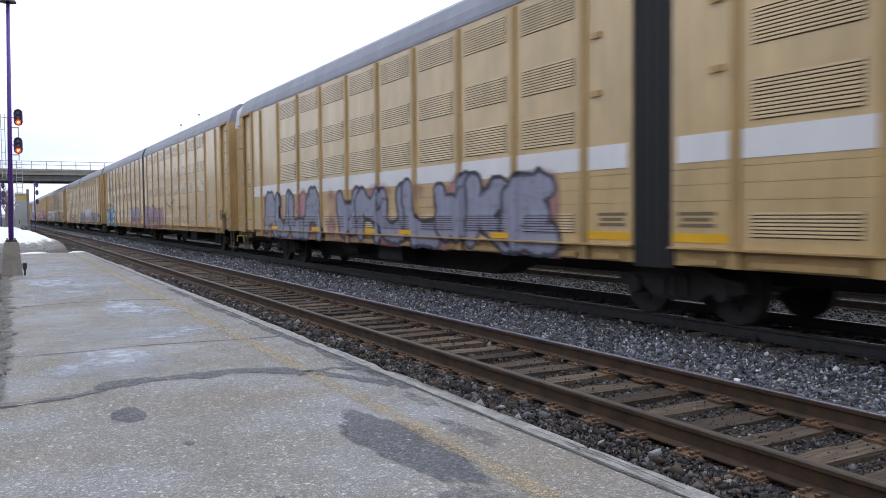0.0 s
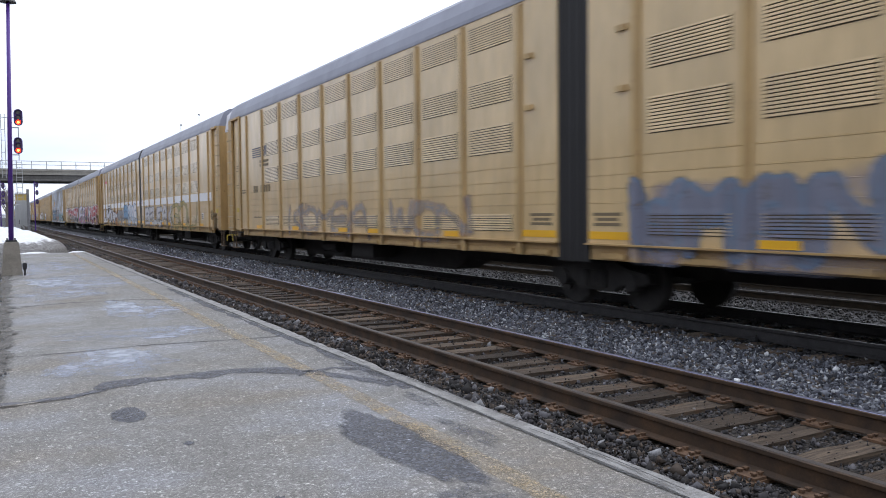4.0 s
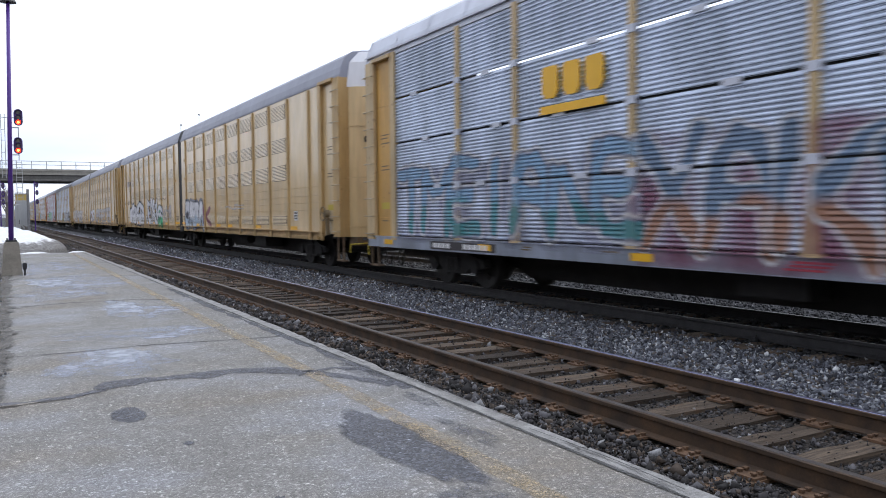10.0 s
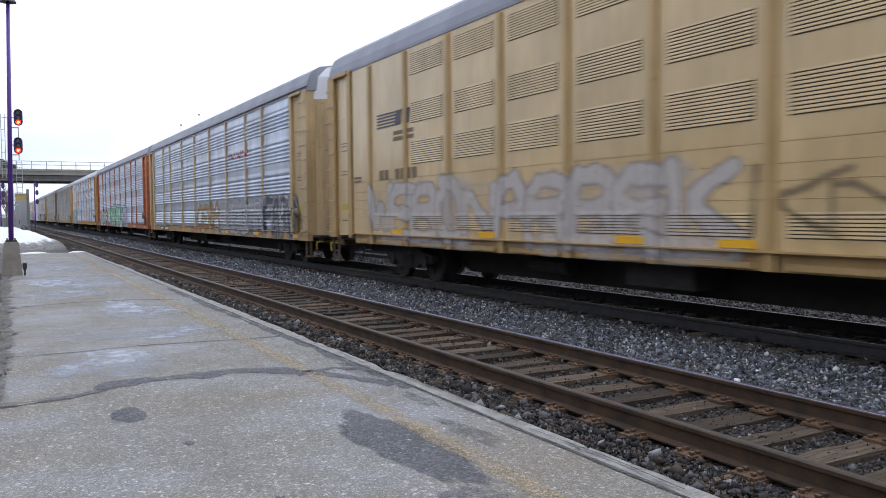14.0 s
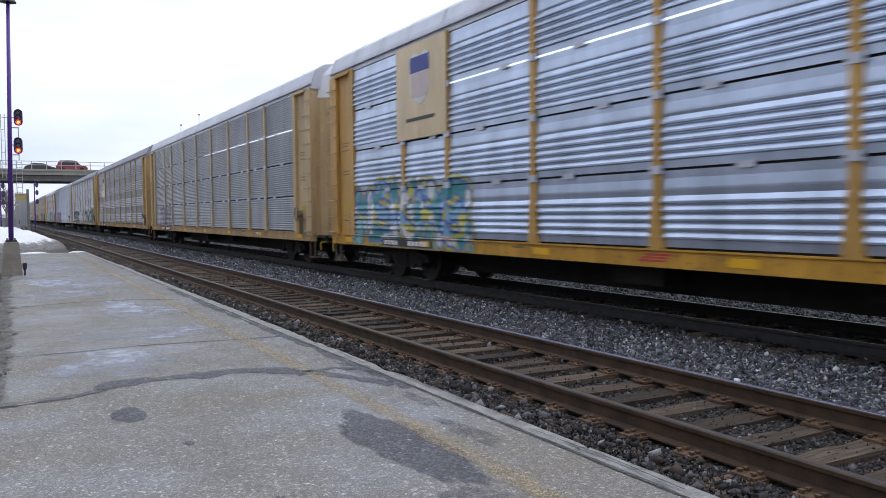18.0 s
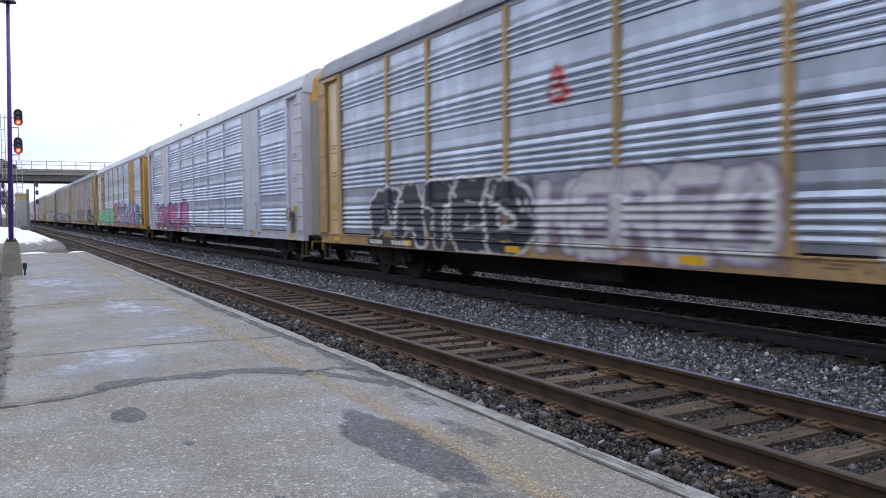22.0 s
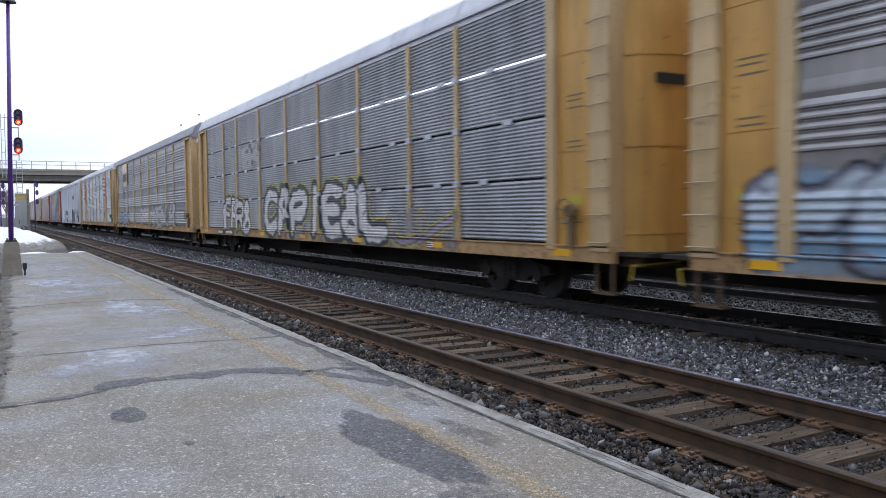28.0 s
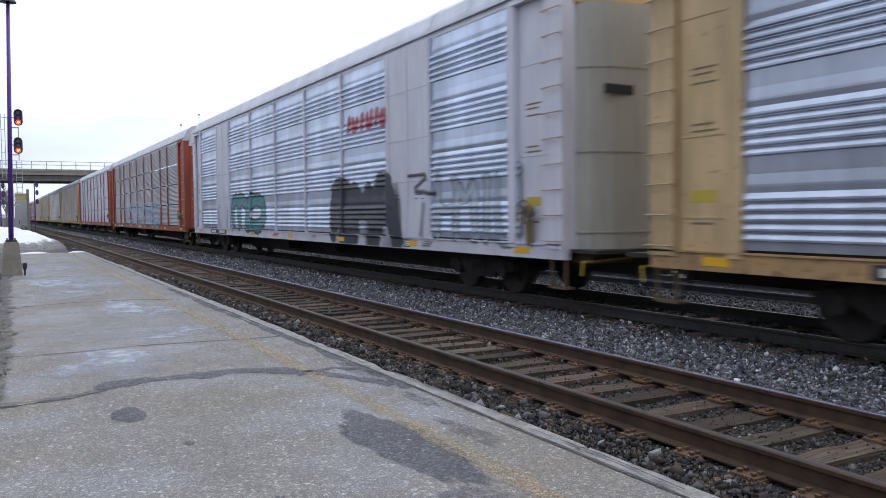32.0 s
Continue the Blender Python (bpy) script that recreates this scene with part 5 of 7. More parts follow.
# a stroke alphabet on a grid of five by five: strokes are split by "|", points are column and row
STROKES = {"A": "00 14 34 40|12 32", "B": "00 04 34 43 32 02|32 41 30 00", "C": "43 34 14 03 01 10 30 41", "D": "00 04 24 43 41 20 00", "E": "44 04 00 40|02 32", "F": "00 04 44|02 32",
           "G": "43 34 14 03 01 10 30 41 42 22", "H": "00 04|40 44|02 42", "I": "20 24", "J": "01 10 30 41 44", "K": "00 04|44 12 40", "L": "04 00 40", "M": "00 04 22 44 40", "N": "00 04 40 44",
           "O": "24 13 03 01 10 30 41 43 34 14", "P": "00 04 34 43 32 02", "R": "00 04 34 43 32 02|22 40", "S": "43 34 14 03 12 32 41 30 10 01", "T": "20 24|04 44", "U": "04 01 10 30 41 44",
           "V": "04 20 44", "W": "04 10 23 30 44", "X": "00 44|04 40", "Y": "04 22 44|22 20", "Z": "04 44 00 40", "8": "22 13 24 33 22 41 30 10 01 22", "^": "00 02 24 42 40 00|10 12|20 23|30 32|01 41",
           "/": "00 22 44", "~": "02 13 22 31 42", "*": "20 24|02 42|01 43|03 41|11 33", "0": "24 13 11 20 31 33 24|22 22", "n": "00 03 14 34 43 40|20 23", "=": "03 43|01 41"}


def lattice(u, v, seed):
    """Smooth value noise between 0 and 1."""
    tab = np.random.default_rng(seed).random((64, 64))
    iu, iv = np.floor(u).astype(int), np.floor(v).astype(int)
    fu, fv = u - iu, v - iv
    fu, fv = fu * fu * (3 - 2 * fu), fv * fv * (3 - 2 * fv)
    a, b = tab[iu % 64, iv % 64], tab[(iu + 1) % 64, iv % 64]
    c, d = tab[iu % 64, (iv + 1) % 64], tab[(iu + 1) % 64, (iv + 1) % 64]
    return (a * (1 - fu) + b * fu) * (1 - fv) + (c * (1 - fu) + d * fu) * fv


def sheet_paint_mat():
    """Sprayed paint: the colour and cover of each place come with the sheet; grime and wear run over it."""
    m, nt, b = node_mat("sprayed_paint")
    at = nt.nodes.new("ShaderNodeAttribute")
    at.attribute_name = "paint"
    n1 = noise_node(nt, coords(nt, (5, 5, 0.6), False), 1.5, 6, 0.65)
    n2 = noise_node(nt, coords(nt, (1.2, 1.2, 2.5), False), 2.4, 7, 0.72)
    c = mix_node(nt, 1.0, at.outputs["Color"], ramp_node(nt, n1, 0.3, 0.75, (1.08, 1.08, 1.08, 1), (0.72, 0.70, 0.68, 1)).outputs[0], "MULTIPLY")
    nt.links.new(c, b.inputs["Base Color"])
    b.inputs["Roughness"].default_value = 0.45
    worn = ramp_node(nt, n2, 0.30, 0.46, (0.62, 0.62, 0.62, 1), (1, 1, 1, 1))
    ml = nt.nodes.new("ShaderNodeMath")
    ml.operation = "MULTIPLY"
    nt.links.new(at.outputs["Alpha"], ml.inputs[0])
    nt.links.new(worn.outputs[0], ml.inputs[1])
    nt.links.new(ml.outputs[0], b.inputs["Alpha"])
    return m


M_SHEETPAINT = sheet_paint_mat()


def car_at(s):
    for row in INFO:
        if row[0] - 0.3 <= s <= row[1] + 0.3:
            return row
    return INFO[-1]


def smooth_path(pts, rounds=1):
    for _ in range(rounds):
        out = [pts[0]]
        for (a, b), (c, d) in zip(pts, pts[1:]):
            out += [(a * 0.78 + c * 0.22, b * 0.78 + d * 0.22), (a * 0.22 + c * 0.78, b * 0.22 + d * 0.78)]
        pts = out + [pts[-1]]
    return pts


def wall_levels(row, z0, z1):
    """Heights and how far the car's skin stands out at each, from z0 to z1; the last list says where there is a slit."""
    if row[5] == "flat":
        zs = list(np.arange(z0, z1, 0.04))
        for za, hh, k in AM_ROWS:
            p = hh / k
            for i in range(k):
                zs += [za + p * (i + q) for q in (0.02, 0.28, 0.33, 0.98)]
        zs = np.array(sorted(z for z in zs if z0 <= z <= z1))
        zs = zs[np.concatenate(([True], np.diff(zs) > 0.0015))]
        return zs, np.full(len(zs), 0.011), np.zeros(len(zs))
    zs, xs, gap = [0.80, 0.92, 1.035, 1.04, 1.066], [0.023, 0.023, 0.023, 0.048, 0.048], [0, 0, 0, 0, 0]
    for lo, hi in row[5]:
        bm = bmesh.new()
        corrugated(bm, 0.1, hi - lo, *row[7])
        pts = sorted({(round(v.co.z, 4), round(v.co.x, 4)) for v in bm.verts})
        bm.free()
        zs += [lo - 0.012] + [lo + p[0] for p in pts] + [hi + 0.012]
        xs += [-0.01] + [0.003 - 0.012 - p[1] for p in pts] + [-0.01]
        gap += [1] + [0] * len(pts) + [1]
    fine = sorted(set(zs) | {z0, z1} | set(np.arange(z0, z1, 0.045)))
    fine = np.array([z for z in fine if z0 <= z <= z1])
    fine = fine[np.concatenate(([True], np.diff(fine) > 0.003))]
    return fine, np.interp(fine, zs, xs), np.interp(fine, zs, gap)


LAYERS = []


def mural(s_left, s_right, z0, z1, glyphs, fill, edge="", cloud="", low="", rim="", thick=0.15, seed=1, cover=1.0, camo=(), shine="", label="", slant=0.0, bold=1.0):
    """Sprayed letter-like forms on a car's side: an outline round each stroke, a cloud behind, a second colour towards the foot."""
    s_left, s_right = along(s_left), along(s_right)
    row = car_at((s_left + s_right) / 2)
    car, o = row[2], row[2].location.y
    rng = random.Random(seed * 7 + 3)
    zs, xs, gap = wall_levels(row, max(0.815, z0 - 0.16), min(z1 + 0.22, EAVE - 0.2))
    ys = list(np.arange(s_right - 0.3, s_left + 0.3, 0.05))
    for p in row[3]:
        ys += [o + p + q for q in (-row[8] - 0.015, -row[8], row[8], row[8] + 0.015)]
    ys = np.array(sorted(y for y in ys if s_right - 0.3 <= y <= s_left + 0.3 and row[0] + 0.9 < y < row[1] - 0.9))
    Y, Z = np.meshgrid(ys, zs, indexing="ij")
    u, v = Y + 50, Z
    warp = 0.07 * min(1.0, z1 - z0)
    WY, WZ = Y + warp * (lattice(u * 2.2, v * 2.2, seed) - 0.5) * 2, Z + warp * (lattice(u * 2.2, v * 2.2 + 9, seed + 1) - 0.5) * 2
    col, alpha = np.zeros(Y.shape + (3,)), np.zeros(Y.shape)

    def lay(hue, cov):
        nonlocal col, alpha
        cov = np.clip(cov, 0, 1)
        c = np.array(HUES[hue]) if isinstance(hue, str) else hue
        out = cov + alpha * (1 - cov)
        col = (c * cov[..., None] + col * (alpha * (1 - cov))[..., None]) / np.maximum(out, 1e-6)[..., None]
        alpha = out

    grow = (lattice(u * 1.7, v * 1.7, seed + 4) - 0.5) * 0.7
    if cloud:
        dy = np.maximum(np.maximum(Y - s_left, s_right - Y), 0)
        dz = np.maximum(np.maximum(Z - (z0 + 0.86 * (z1 - z0)), z0 - Z), 0)
        lay(cloud, (0.12 - np.hypot(dy, dz) + 0.6 * grow) / 0.2 * 0.7)
    n = len(glyphs)
    w, h = (s_left - s_right) / n, z1 - z0
    half = max(0.022, 0.88 * thick * min(w, h * 0.9))
    band = bold * max(0.034, 0.34 * half)
    letters = []
    for i, g in enumerate(glyphs):
        if g == " ":
            continue
        top, foot = z1 - rng.uniform(0, 0.10) * h, z0 + rng.uniform(0, 0.06) * h
        tilt, lean = rng.uniform(-0.10, 0.10), slant + rng.uniform(-0.10, 0.10)
        segs = []
        for code in STROKES[g].split("|"):
            pts = []
            for q in code.split():
                a, b = int(q[0]) / 4 + rng.uniform(-0.06, 0.06), int(q[1]) / 4 + rng.uniform(-0.04, 0.04)
                b = min(1.0, max(0.0, b + tilt * (a - 0.5)))
                pts.append((s_left - (i + 0.5) * w - (a - 0.5 + lean * (b - 0.5)) * (w * 1.16 - 2 * half), foot + half * 0.8 + b * (top - foot - 1.6 * half)))
            pts = smooth_path(pts)
            segs += list(zip(pts, pts[1:]))
        dist = np.full(Y.shape, 9.0)
        near = np.abs(Y - (s_left - (i + 0.5) * w)) < w * 1.3
        py, pz = WY[near], WZ[near]
        best = np.full(py.shape, 9.0)
        for (ay, az), (by, bz) in segs:
            ly, lz = by - ay, bz - az
            t = np.clip(((py - ay) * ly + (pz - az) * lz) / (ly * ly + lz * lz + 1e-9), 0, 1)
            best = np.minimum(best, np.hypot(py - ay - t * ly, pz - az - t * lz) * (1.12 - 0.25 * t))
        dist[near] = best
        letters.append(dist)
    scraps = np.full(Y.shape, 9.0)
    for i in range(int(2.2 * n) if edge and thick > 0.14 else 0):
        ay, az = rng.uniform(s_right, s_left), rng.uniform(z0 + 0.1 * h, z1 - 0.12 * h)
        ly, lz = rng.choice(((0.22, 0.02), (0.05, 0.24), (0.14, 0.16), (-0.14, 0.16)))
        ly, lz = ly * rng.uniform(0.6, 1.3) * h, lz * rng.uniform(0.6, 1.3) * h
        t = np.clip(((WY - ay) * ly + (WZ - az) * lz) / (ly * ly + lz * lz), 0, 1)
        scraps = np.minimum(scraps, np.hypot(WY - ay - t * ly, WZ - az - t * lz) * (0.8 + 0.9 * t))
    if rim:
        lay(rim, (half + band + 0.05 - np.minimum.reduce(letters)) / 0.035)
    if edge:
        for d in letters:
            lay(edge, (half + band - d) / 0.03)
            lay_fill(lay, d, half, fill, low, camo, u, v, Z, z0, h, grow, cover, seed)
            if shine:
                lay(shine, np.minimum((0.02 + 0.16 * half - np.abs(d - 0.62 * half)) / 0.02, (grow - 0.06) / 0.05) * 0.9)
        d = np.minimum.reduce(letters)
        lay(edge, np.minimum((0.045 - scraps) / 0.03, (half + band - d) / 0.03))
    else:
        d = np.minimum.reduce(letters)
        lay_fill(lay, d, half, fill, low, camo, u, v, Z, z0, h, grow, cover, seed)
    LAYERS.append(seed)
    lift = 0.0016 * (len(LAYERS) % 3)
    alpha = alpha * cover * (1 - gap)[None, :]
    P = np.array(row[3]) + o
    near = np.abs(Y - P[np.argmin(np.abs(Y[..., None] - P), axis=-1)])
    X = np.broadcast_to(xs[None], Y.shape).copy()
    if row[5] == "flat":
        bay = np.min(np.abs(Y[..., None] - (P[None, None] + np.where(P > o, RIBSTEP / 2, -RIBSTEP / 2))), axis=-1) < 0.70
        for za, hh, k in AM_ROWS:
            part_of = ((Z - za) / (hh / k)) % 1.0
            inside = bay & (Z > za) & (Z < za + hh)
            X[inside] = 0.0165
            alpha = np.where(inside & (part_of < 0.305), 0.0, alpha)
        X[near < row[8] + 0.004] = 0.0515
    else:
        body = Z > 1.066
        X[(near < row[8] + 0.004) & body] = 0.047
        if row[9]:
            X[(near < 0.16) & body & (Z < 1.85)] = 0.060
        for a, b in row[4]:
            X[(Y - o > a - 0.03) & (Y - o < b + 0.03) & body] = 0.0545
    V = np.stack([-SIDE - X - lift, Y - o, Z], -1).reshape(-1, 3)
    ny, nz = Y.shape
    idx = np.arange(ny * nz).reshape(ny, nz)
    quad = np.stack([idx[:-1, :-1], idx[1:, :-1], idx[1:, 1:], idx[:-1, 1:]], -1).reshape(-1, 4)
    quad = quad[(alpha.ravel()[quad] > 0.03).any(1)]
    if not len(quad):
        return
    used, inv = np.unique(quad, return_inverse=True)
    quad = inv.reshape(-1, 4)
    tri = np.concatenate([quad[:, [0, 1, 2]], quad[:, [0, 2, 3]]])
    me = big_mesh("graffiti", V[used], tri, M_SHEETPAINT)
    at = me.color_attributes.new("paint", "FLOAT_COLOR", "POINT")
    at.data.foreach_set("color", np.concatenate([col.reshape(-1, 3)[used], alpha.reshape(-1, 1)[used]], 1).astype(np.float32).ravel())
    put("graffiti", me, car, (0, 0, 0), label or fill + " sprayed graffiti" + (" with " + edge + " outlines" if edge else ""))


def lay_fill(lay, d, half, fill, low, camo, u, v, Z, z0, h, grow, cover, seed):
    inside = (half - d) / 0.03
    lay(fill, inside)
    for k, hue in enumerate(camo):
        lay(hue, np.minimum(inside, (lattice(u * 3.1 + 5 * k, v * 4.0, seed + 20 + k) - 0.60) / 0.06))
    if low:
        lay(low, np.minimum(inside, (z0 + 0.43 * h + 0.35 * h * grow - Z) / (0.10 * h)))


def words(text, s_left, s_right, z0, z1, hue, rim_hue=None):
    """Lettering on the side of a car, from the left to the right of somebody who faces it."""
    s_left, s_right = along(s_left), along(s_right)
    row = car_at((s_left + s_right) / 2)
    car = row[2]
    parent = car
    for k, (m, off, lift) in enumerate(((rim_hue, 0.035, 0.072), (hue, 0.0, 0.078))):
        if m is None:
            continue
        cu = bpy.data.curves.new("lettering", "FONT")
        cu.body, cu.size, cu.offset, cu.resolution_u = text, 1.0, off, 3
        ob = bpy.data.objects.new("lettering", cu)
        scene.collection.objects.link(ob)
        bpy.context.view_layer.update()
        me = bpy.data.meshes.new_from_object(ob.evaluated_get(bpy.context.evaluated_depsgraph_get()))
        bpy.data.objects.remove(ob)
        co = [v.co.copy() for v in me.vertices]
        x0, x1 = min(c.x for c in co), max(c.x for c in co)
        y0, y1 = min(c.y for c in co), max(c.y for c in co)
        for v in me.vertices:
            u, t = (v.co.x - x0) / (x1 - x0), (v.co.y - y0) / (y1 - y0)
            v.co = (-SIDE - lift, s_left + (s_right - s_left) * u - car.location.y, z0 + (z1 - z0) * t)
        me.materials.clear()
        me.materials.append(m)
        parent = put("lettering", me, parent)


def plate(name, s0, s1, z0, z1, mat, lift=0.064, label="", parent=None, shape=None):
    """A flat sign on a car's side. shape: outline in a unit square, else a rectangle."""
    s0, s1 = along(s0), along(s1)
    row = car_at((s0 + s1) / 2)
    car = row[2]
    bm = bmesh.new()
    shape = shape or [(0, 0), (1, 0), (1, 1), (0, 1)]
    ring_extrude(bm, [(s1 - (s1 - s0) * u - car.location.y, z0 + (z1 - z0) * v) for u, v in shape], "x", -SIDE - lift, -SIDE - lift + 0.012)
    return part(name, bm, mat, parent or car, label)


SHIELD = [(0.5, 0.0), (0.82, 0.10), (0.96, 0.35), (0.93, 0.7), (1.0, 0.9), (0.8, 1.0), (0.5, 0.93), (0.2, 1.0), (0.0, 0.9), (0.07, 0.7), (0.04, 0.35), (0.18, 0.10)]
OCTAGON = [(0.2, 0), (0.8, 0), (1, 0.22), (1, 0.9), (0.9, 1), (0.1, 1), (0, 0.9), (0, 0.22)]


def shield_sign(s0, s1, z0, z1, panel_mat, zp0, zp1):
    back = plate("sign_panel", s0 - 0.1, s1 + 0.1, zp0, zp1, panel_mat, 0.064, "tan sign panel") if panel_mat else None
    w = s1 - s0
    a, b = s0 + 0.28 * w, s1 - 0.28 * w
    plate("shield", a, b, z0, z1, M_FACEWHITE, 0.070, "white shield with a blue top and red stripes", back, SHIELD)
    plate("shield_top", a + 0.03, b - 0.03, z0 + 0.62 * (z1 - z0), z0 + 0.92 * (z1 - z0), M_FACEBLUE, 0.075, "", back)
    for k in range(5):
        u = a + (b - a) * (0.14 + 0.16 * k)
        plate("stripe", u, u + 0.07 * (b - a), z0 + 0.14 * (z1 - z0), z0 + 0.60 * (z1 - z0), M_FACEPINK, 0.075, "", back)


def bars(s0, s1, z0, z1, mat, n=3, lift=0.074, slant=0.0):
    """Plain bars that stand for a mark or for lines that cannot be read."""
    h = (z1 - z0) / n
    for k in range(n):
        plate("mark_bar", s0, s1, z0 + h * k, z0 + h * (k + 0.62), mat, lift)


def build_graffiti():
    m = mural
    m(27.3, 10.9, 0.90, 2.36, "AULA WMULWKE", "haze", "ink", "pink", thick=0.21, seed=1)
    m(72.4, 69.2, 0.84, 2.16, "ERA", "sky", "deep", "ice", rim="sky", thick=0.20, seed=2, camo=("blue", "deep", "ice"))
    m(69.1, 67.85, 0.84, 2.46, "O", "sky", "deep", "", rim="ice", thick=0.17, seed=3, camo=("ice",), label="sky blue sprayed eye with dark teal rings")
    m(68.85, 68.0, 1.05, 1.92, "C", "white", "deep", "", rim="deep", thick=0.24, seed=4, label="pale heart of the sprayed eye")
    m(67.35, 66.55, 0.90, 1.90, "O", "ice", "teal", "", rim="teal", thick=0.30, seed=5)
    m(65.0, 61.8, 1.66, 2.14, "NMW~", "slate", thick=0.09, seed=6, cover=0.6)
    m(59.9, 58.7, 1.74, 2.42, "8K", "charcoal", thick=0.06, seed=7, cover=0.8)
    m(58.7, 55.2, 0.96, 2.15, "SYRG", "lilac", "slate", "", rim="pink", low="pink", thick=0.17, seed=8, cover=0.85)
    m(52.8, 46.8, 0.90, 2.12, "OARMN", "lilac", "slate", "pink", rim="orange", thick=0.17, seed=9, cover=0.8, camo=("pink",))
    m(45.5, 43.6, 1.90, 2.5, "~/", "smoke", thick=0.12, seed=10, cover=0.6)
    m(42.4, 39.6, 1.88, 2.12, "MESTOK", "charcoal", thick=0.12, seed=11, cover=0.8)
    m(112.0, 101.0, 1.0, 1.95, "KOMEA WON", "smoke", "mauve", thick=0.12, seed=12, cover=0.45)
    m(96.4, 91.5, 0.96, 2.08, "WMANU", "slate", "steel", "haze", thick=0.17, seed=13, cover=0.85)
    m(91.5, 84.8, 1.10, 2.52, "AMOODO", "white", "smoke", "haze", low="lilac", thick=0.19, seed=14, cover=0.95)
    m(84.6, 79.2, 0.98, 1.95, "MONCAO", "haze", "teal", "smoke", thick=0.16, seed=15, cover=0.75)
    m(140.2, 131.5, 1.0, 2.2, "BEUEAK", "white", "slate", "smoke", thick=0.15, seed=16, cover=0.75)
    m(131.6, 125.6, 0.90, 2.3, "GOU", "ochre", "sage", thick=0.07, seed=17, cover=0.85)
    m(162.3, 156.3, 1.04, 2.24, "BUSHCK", "white", "ink", "", thick=0.20, seed=18)
    m(156.4, 153.3, 1.02, 2.05, "AM", "white", "ink", "orange", thick=0.17, seed=19)
    m(153.0, 149.9, 1.05, 2.1, "POR", "smoke", "slate", "white", thick=0.16, seed=20, cover=0.85)
    m(150.0, 147.4, 1.0, 2.5, "A", "sky", "steel", "ice", thick=0.16, seed=21, cover=0.9)
    m(147.6, 143.6, 1.05, 2.4, "OSE", "white", "steel", "ice", thick=0.18, seed=22, camo=("ice",))
    m(186.4, 179.4, 0.88, 2.70, "ZWAEKHFE", "white", "violet", "white", low="magenta", rim="ink", thick=0.15, seed=23, bold=1.15)
    m(179.4, 175.4, 0.95, 2.70, "PIAK", "red", "white", "slate", low="maroon", rim="charcoal", thick=0.21, seed=24)
    m(175.5, 173.7, 0.98, 2.62, "Y", "white", "smoke", "slate", rim="charcoal", thick=0.18, seed=25)
    m(173.9, 166.6, 0.95, 2.66, "ZAEPUN", "red", "white", "charcoal", low="maroon", rim="charcoal", thick=0.20, seed=26)
    m(201.5, 197.4, 1.0, 2.62, "nn", "red", "white", "", low="ink", rim="ink", thick=0.19, seed=27)
    m(197.5, 195.6, 1.0, 2.4, "IO", "red", "white", "", low="ink", rim="ink", thick=0.2, seed=28)
    m(195.6, 191.0, 1.0, 2.64, "NMNS", "red", "white", "white", low="ink", rim="ink", thick=0.17, seed=29)
    m(191.2, 187.4, 0.98, 2.66, "SO", "red", "white", "white", low="ink", rim="slate", thick=0.16, seed=30)
    m(235.2, 227.2, 1.1, 2.75, "TMEIANE", "sky", "slate", "haze", rim="white", low="teal", thick=0.13, seed=31, cover=0.7)
    m(227.3, 219.0, 0.90, 2.85, "XAKNUWK", "steel", "white", "maroon", low="rust", thick=0.13, seed=32, cover=0.75)
    m(219.2, 210.9, 0.90, 2.12, "TMHUESC", "aqua", "white", "steel", thick=0.15, seed=33, cover=0.7)
    m(277.4, 271.7, 1.08, 2.66, "^^", "white", "ink", "", rim="ink", thick=0.14, seed=34)
    m(270.9, 266.8, 1.08, 2.66, "JEOR8", "white", "ink", "", thick=0.21, seed=35)
    m(266.8, 265.4, 1.06, 2.2, "S", "white", "ink", "green", low="green", thick=0.15, seed=36)
    m(265.4, 262.8, 1.5, 2.2, "W~", "smoke", "", "white", thick=0.14, seed=37, cover=0.55)
    m(266.9, 264.4, 2.42, 2.72, "~N~", "charcoal", thick=0.15, seed=38, cover=0.7)
    m(259.0, 255.1, 1.03, 2.28, "CREA", "white", "ink", "", low="ice", rim="slate", thick=0.23, seed=39)
    m(255.2, 253.9, 1.15, 2.1, "K", "maroon", "pink", thick=0.14, seed=40, cover=0.75)
    m(251.0, 248.6, 1.75, 2.1, "~=", "white", thick=0.16, seed=41, cover=0.6)
    m(299.6, 288.9, 1.0, 2.35, "STREETE", "white", "smoke", "white", thick=0.12, seed=42, cover=0.5)
    m(324.2, 313.0, 1.0, 2.35, "WEBONARBEK", "white", "smoke", "white", thick=0.13, seed=43, cover=0.6)
    m(312.8, 306.8, 1.2, 2.2, "KNMEA", "charcoal", thick=0.07, seed=91, cover=0.45)
    m(304.3, 300.9, 1.18, 2.25, "COZ", "white", "smoke", "white", thick=0.15, seed=44, cover=0.85)
    m(300.8, 296.5, 1.5, 2.0, "~=~", "white", thick=0.10, seed=45, cover=0.5)
    m(343.8, 339.6, 1.0, 2.2, "OESA", "orange", "green", "", thick=0.12, seed=46, cover=0.7)
    m(339.7, 333.2, 0.92, 2.24, "SEOGAN", "smoke", "white", "slate", thick=0.15, seed=47, cover=0.8)
    m(333.2, 329.8, 0.84, 2.24, "FARO", "ink", "smoke", "charcoal", thick=0.19, seed=48, shine="white")
    m(338.0, 335.2, 3.82, 4.08, "IUIUIU", "red", thick=0.3, seed=49, cover=0.8)
    m(383.6, 378.2, 0.84, 2.10, "MEKA", "lilac", "ink", "white", low="mint", rim="maroon", thick=0.17, seed=50, camo=("yellow", "white"))
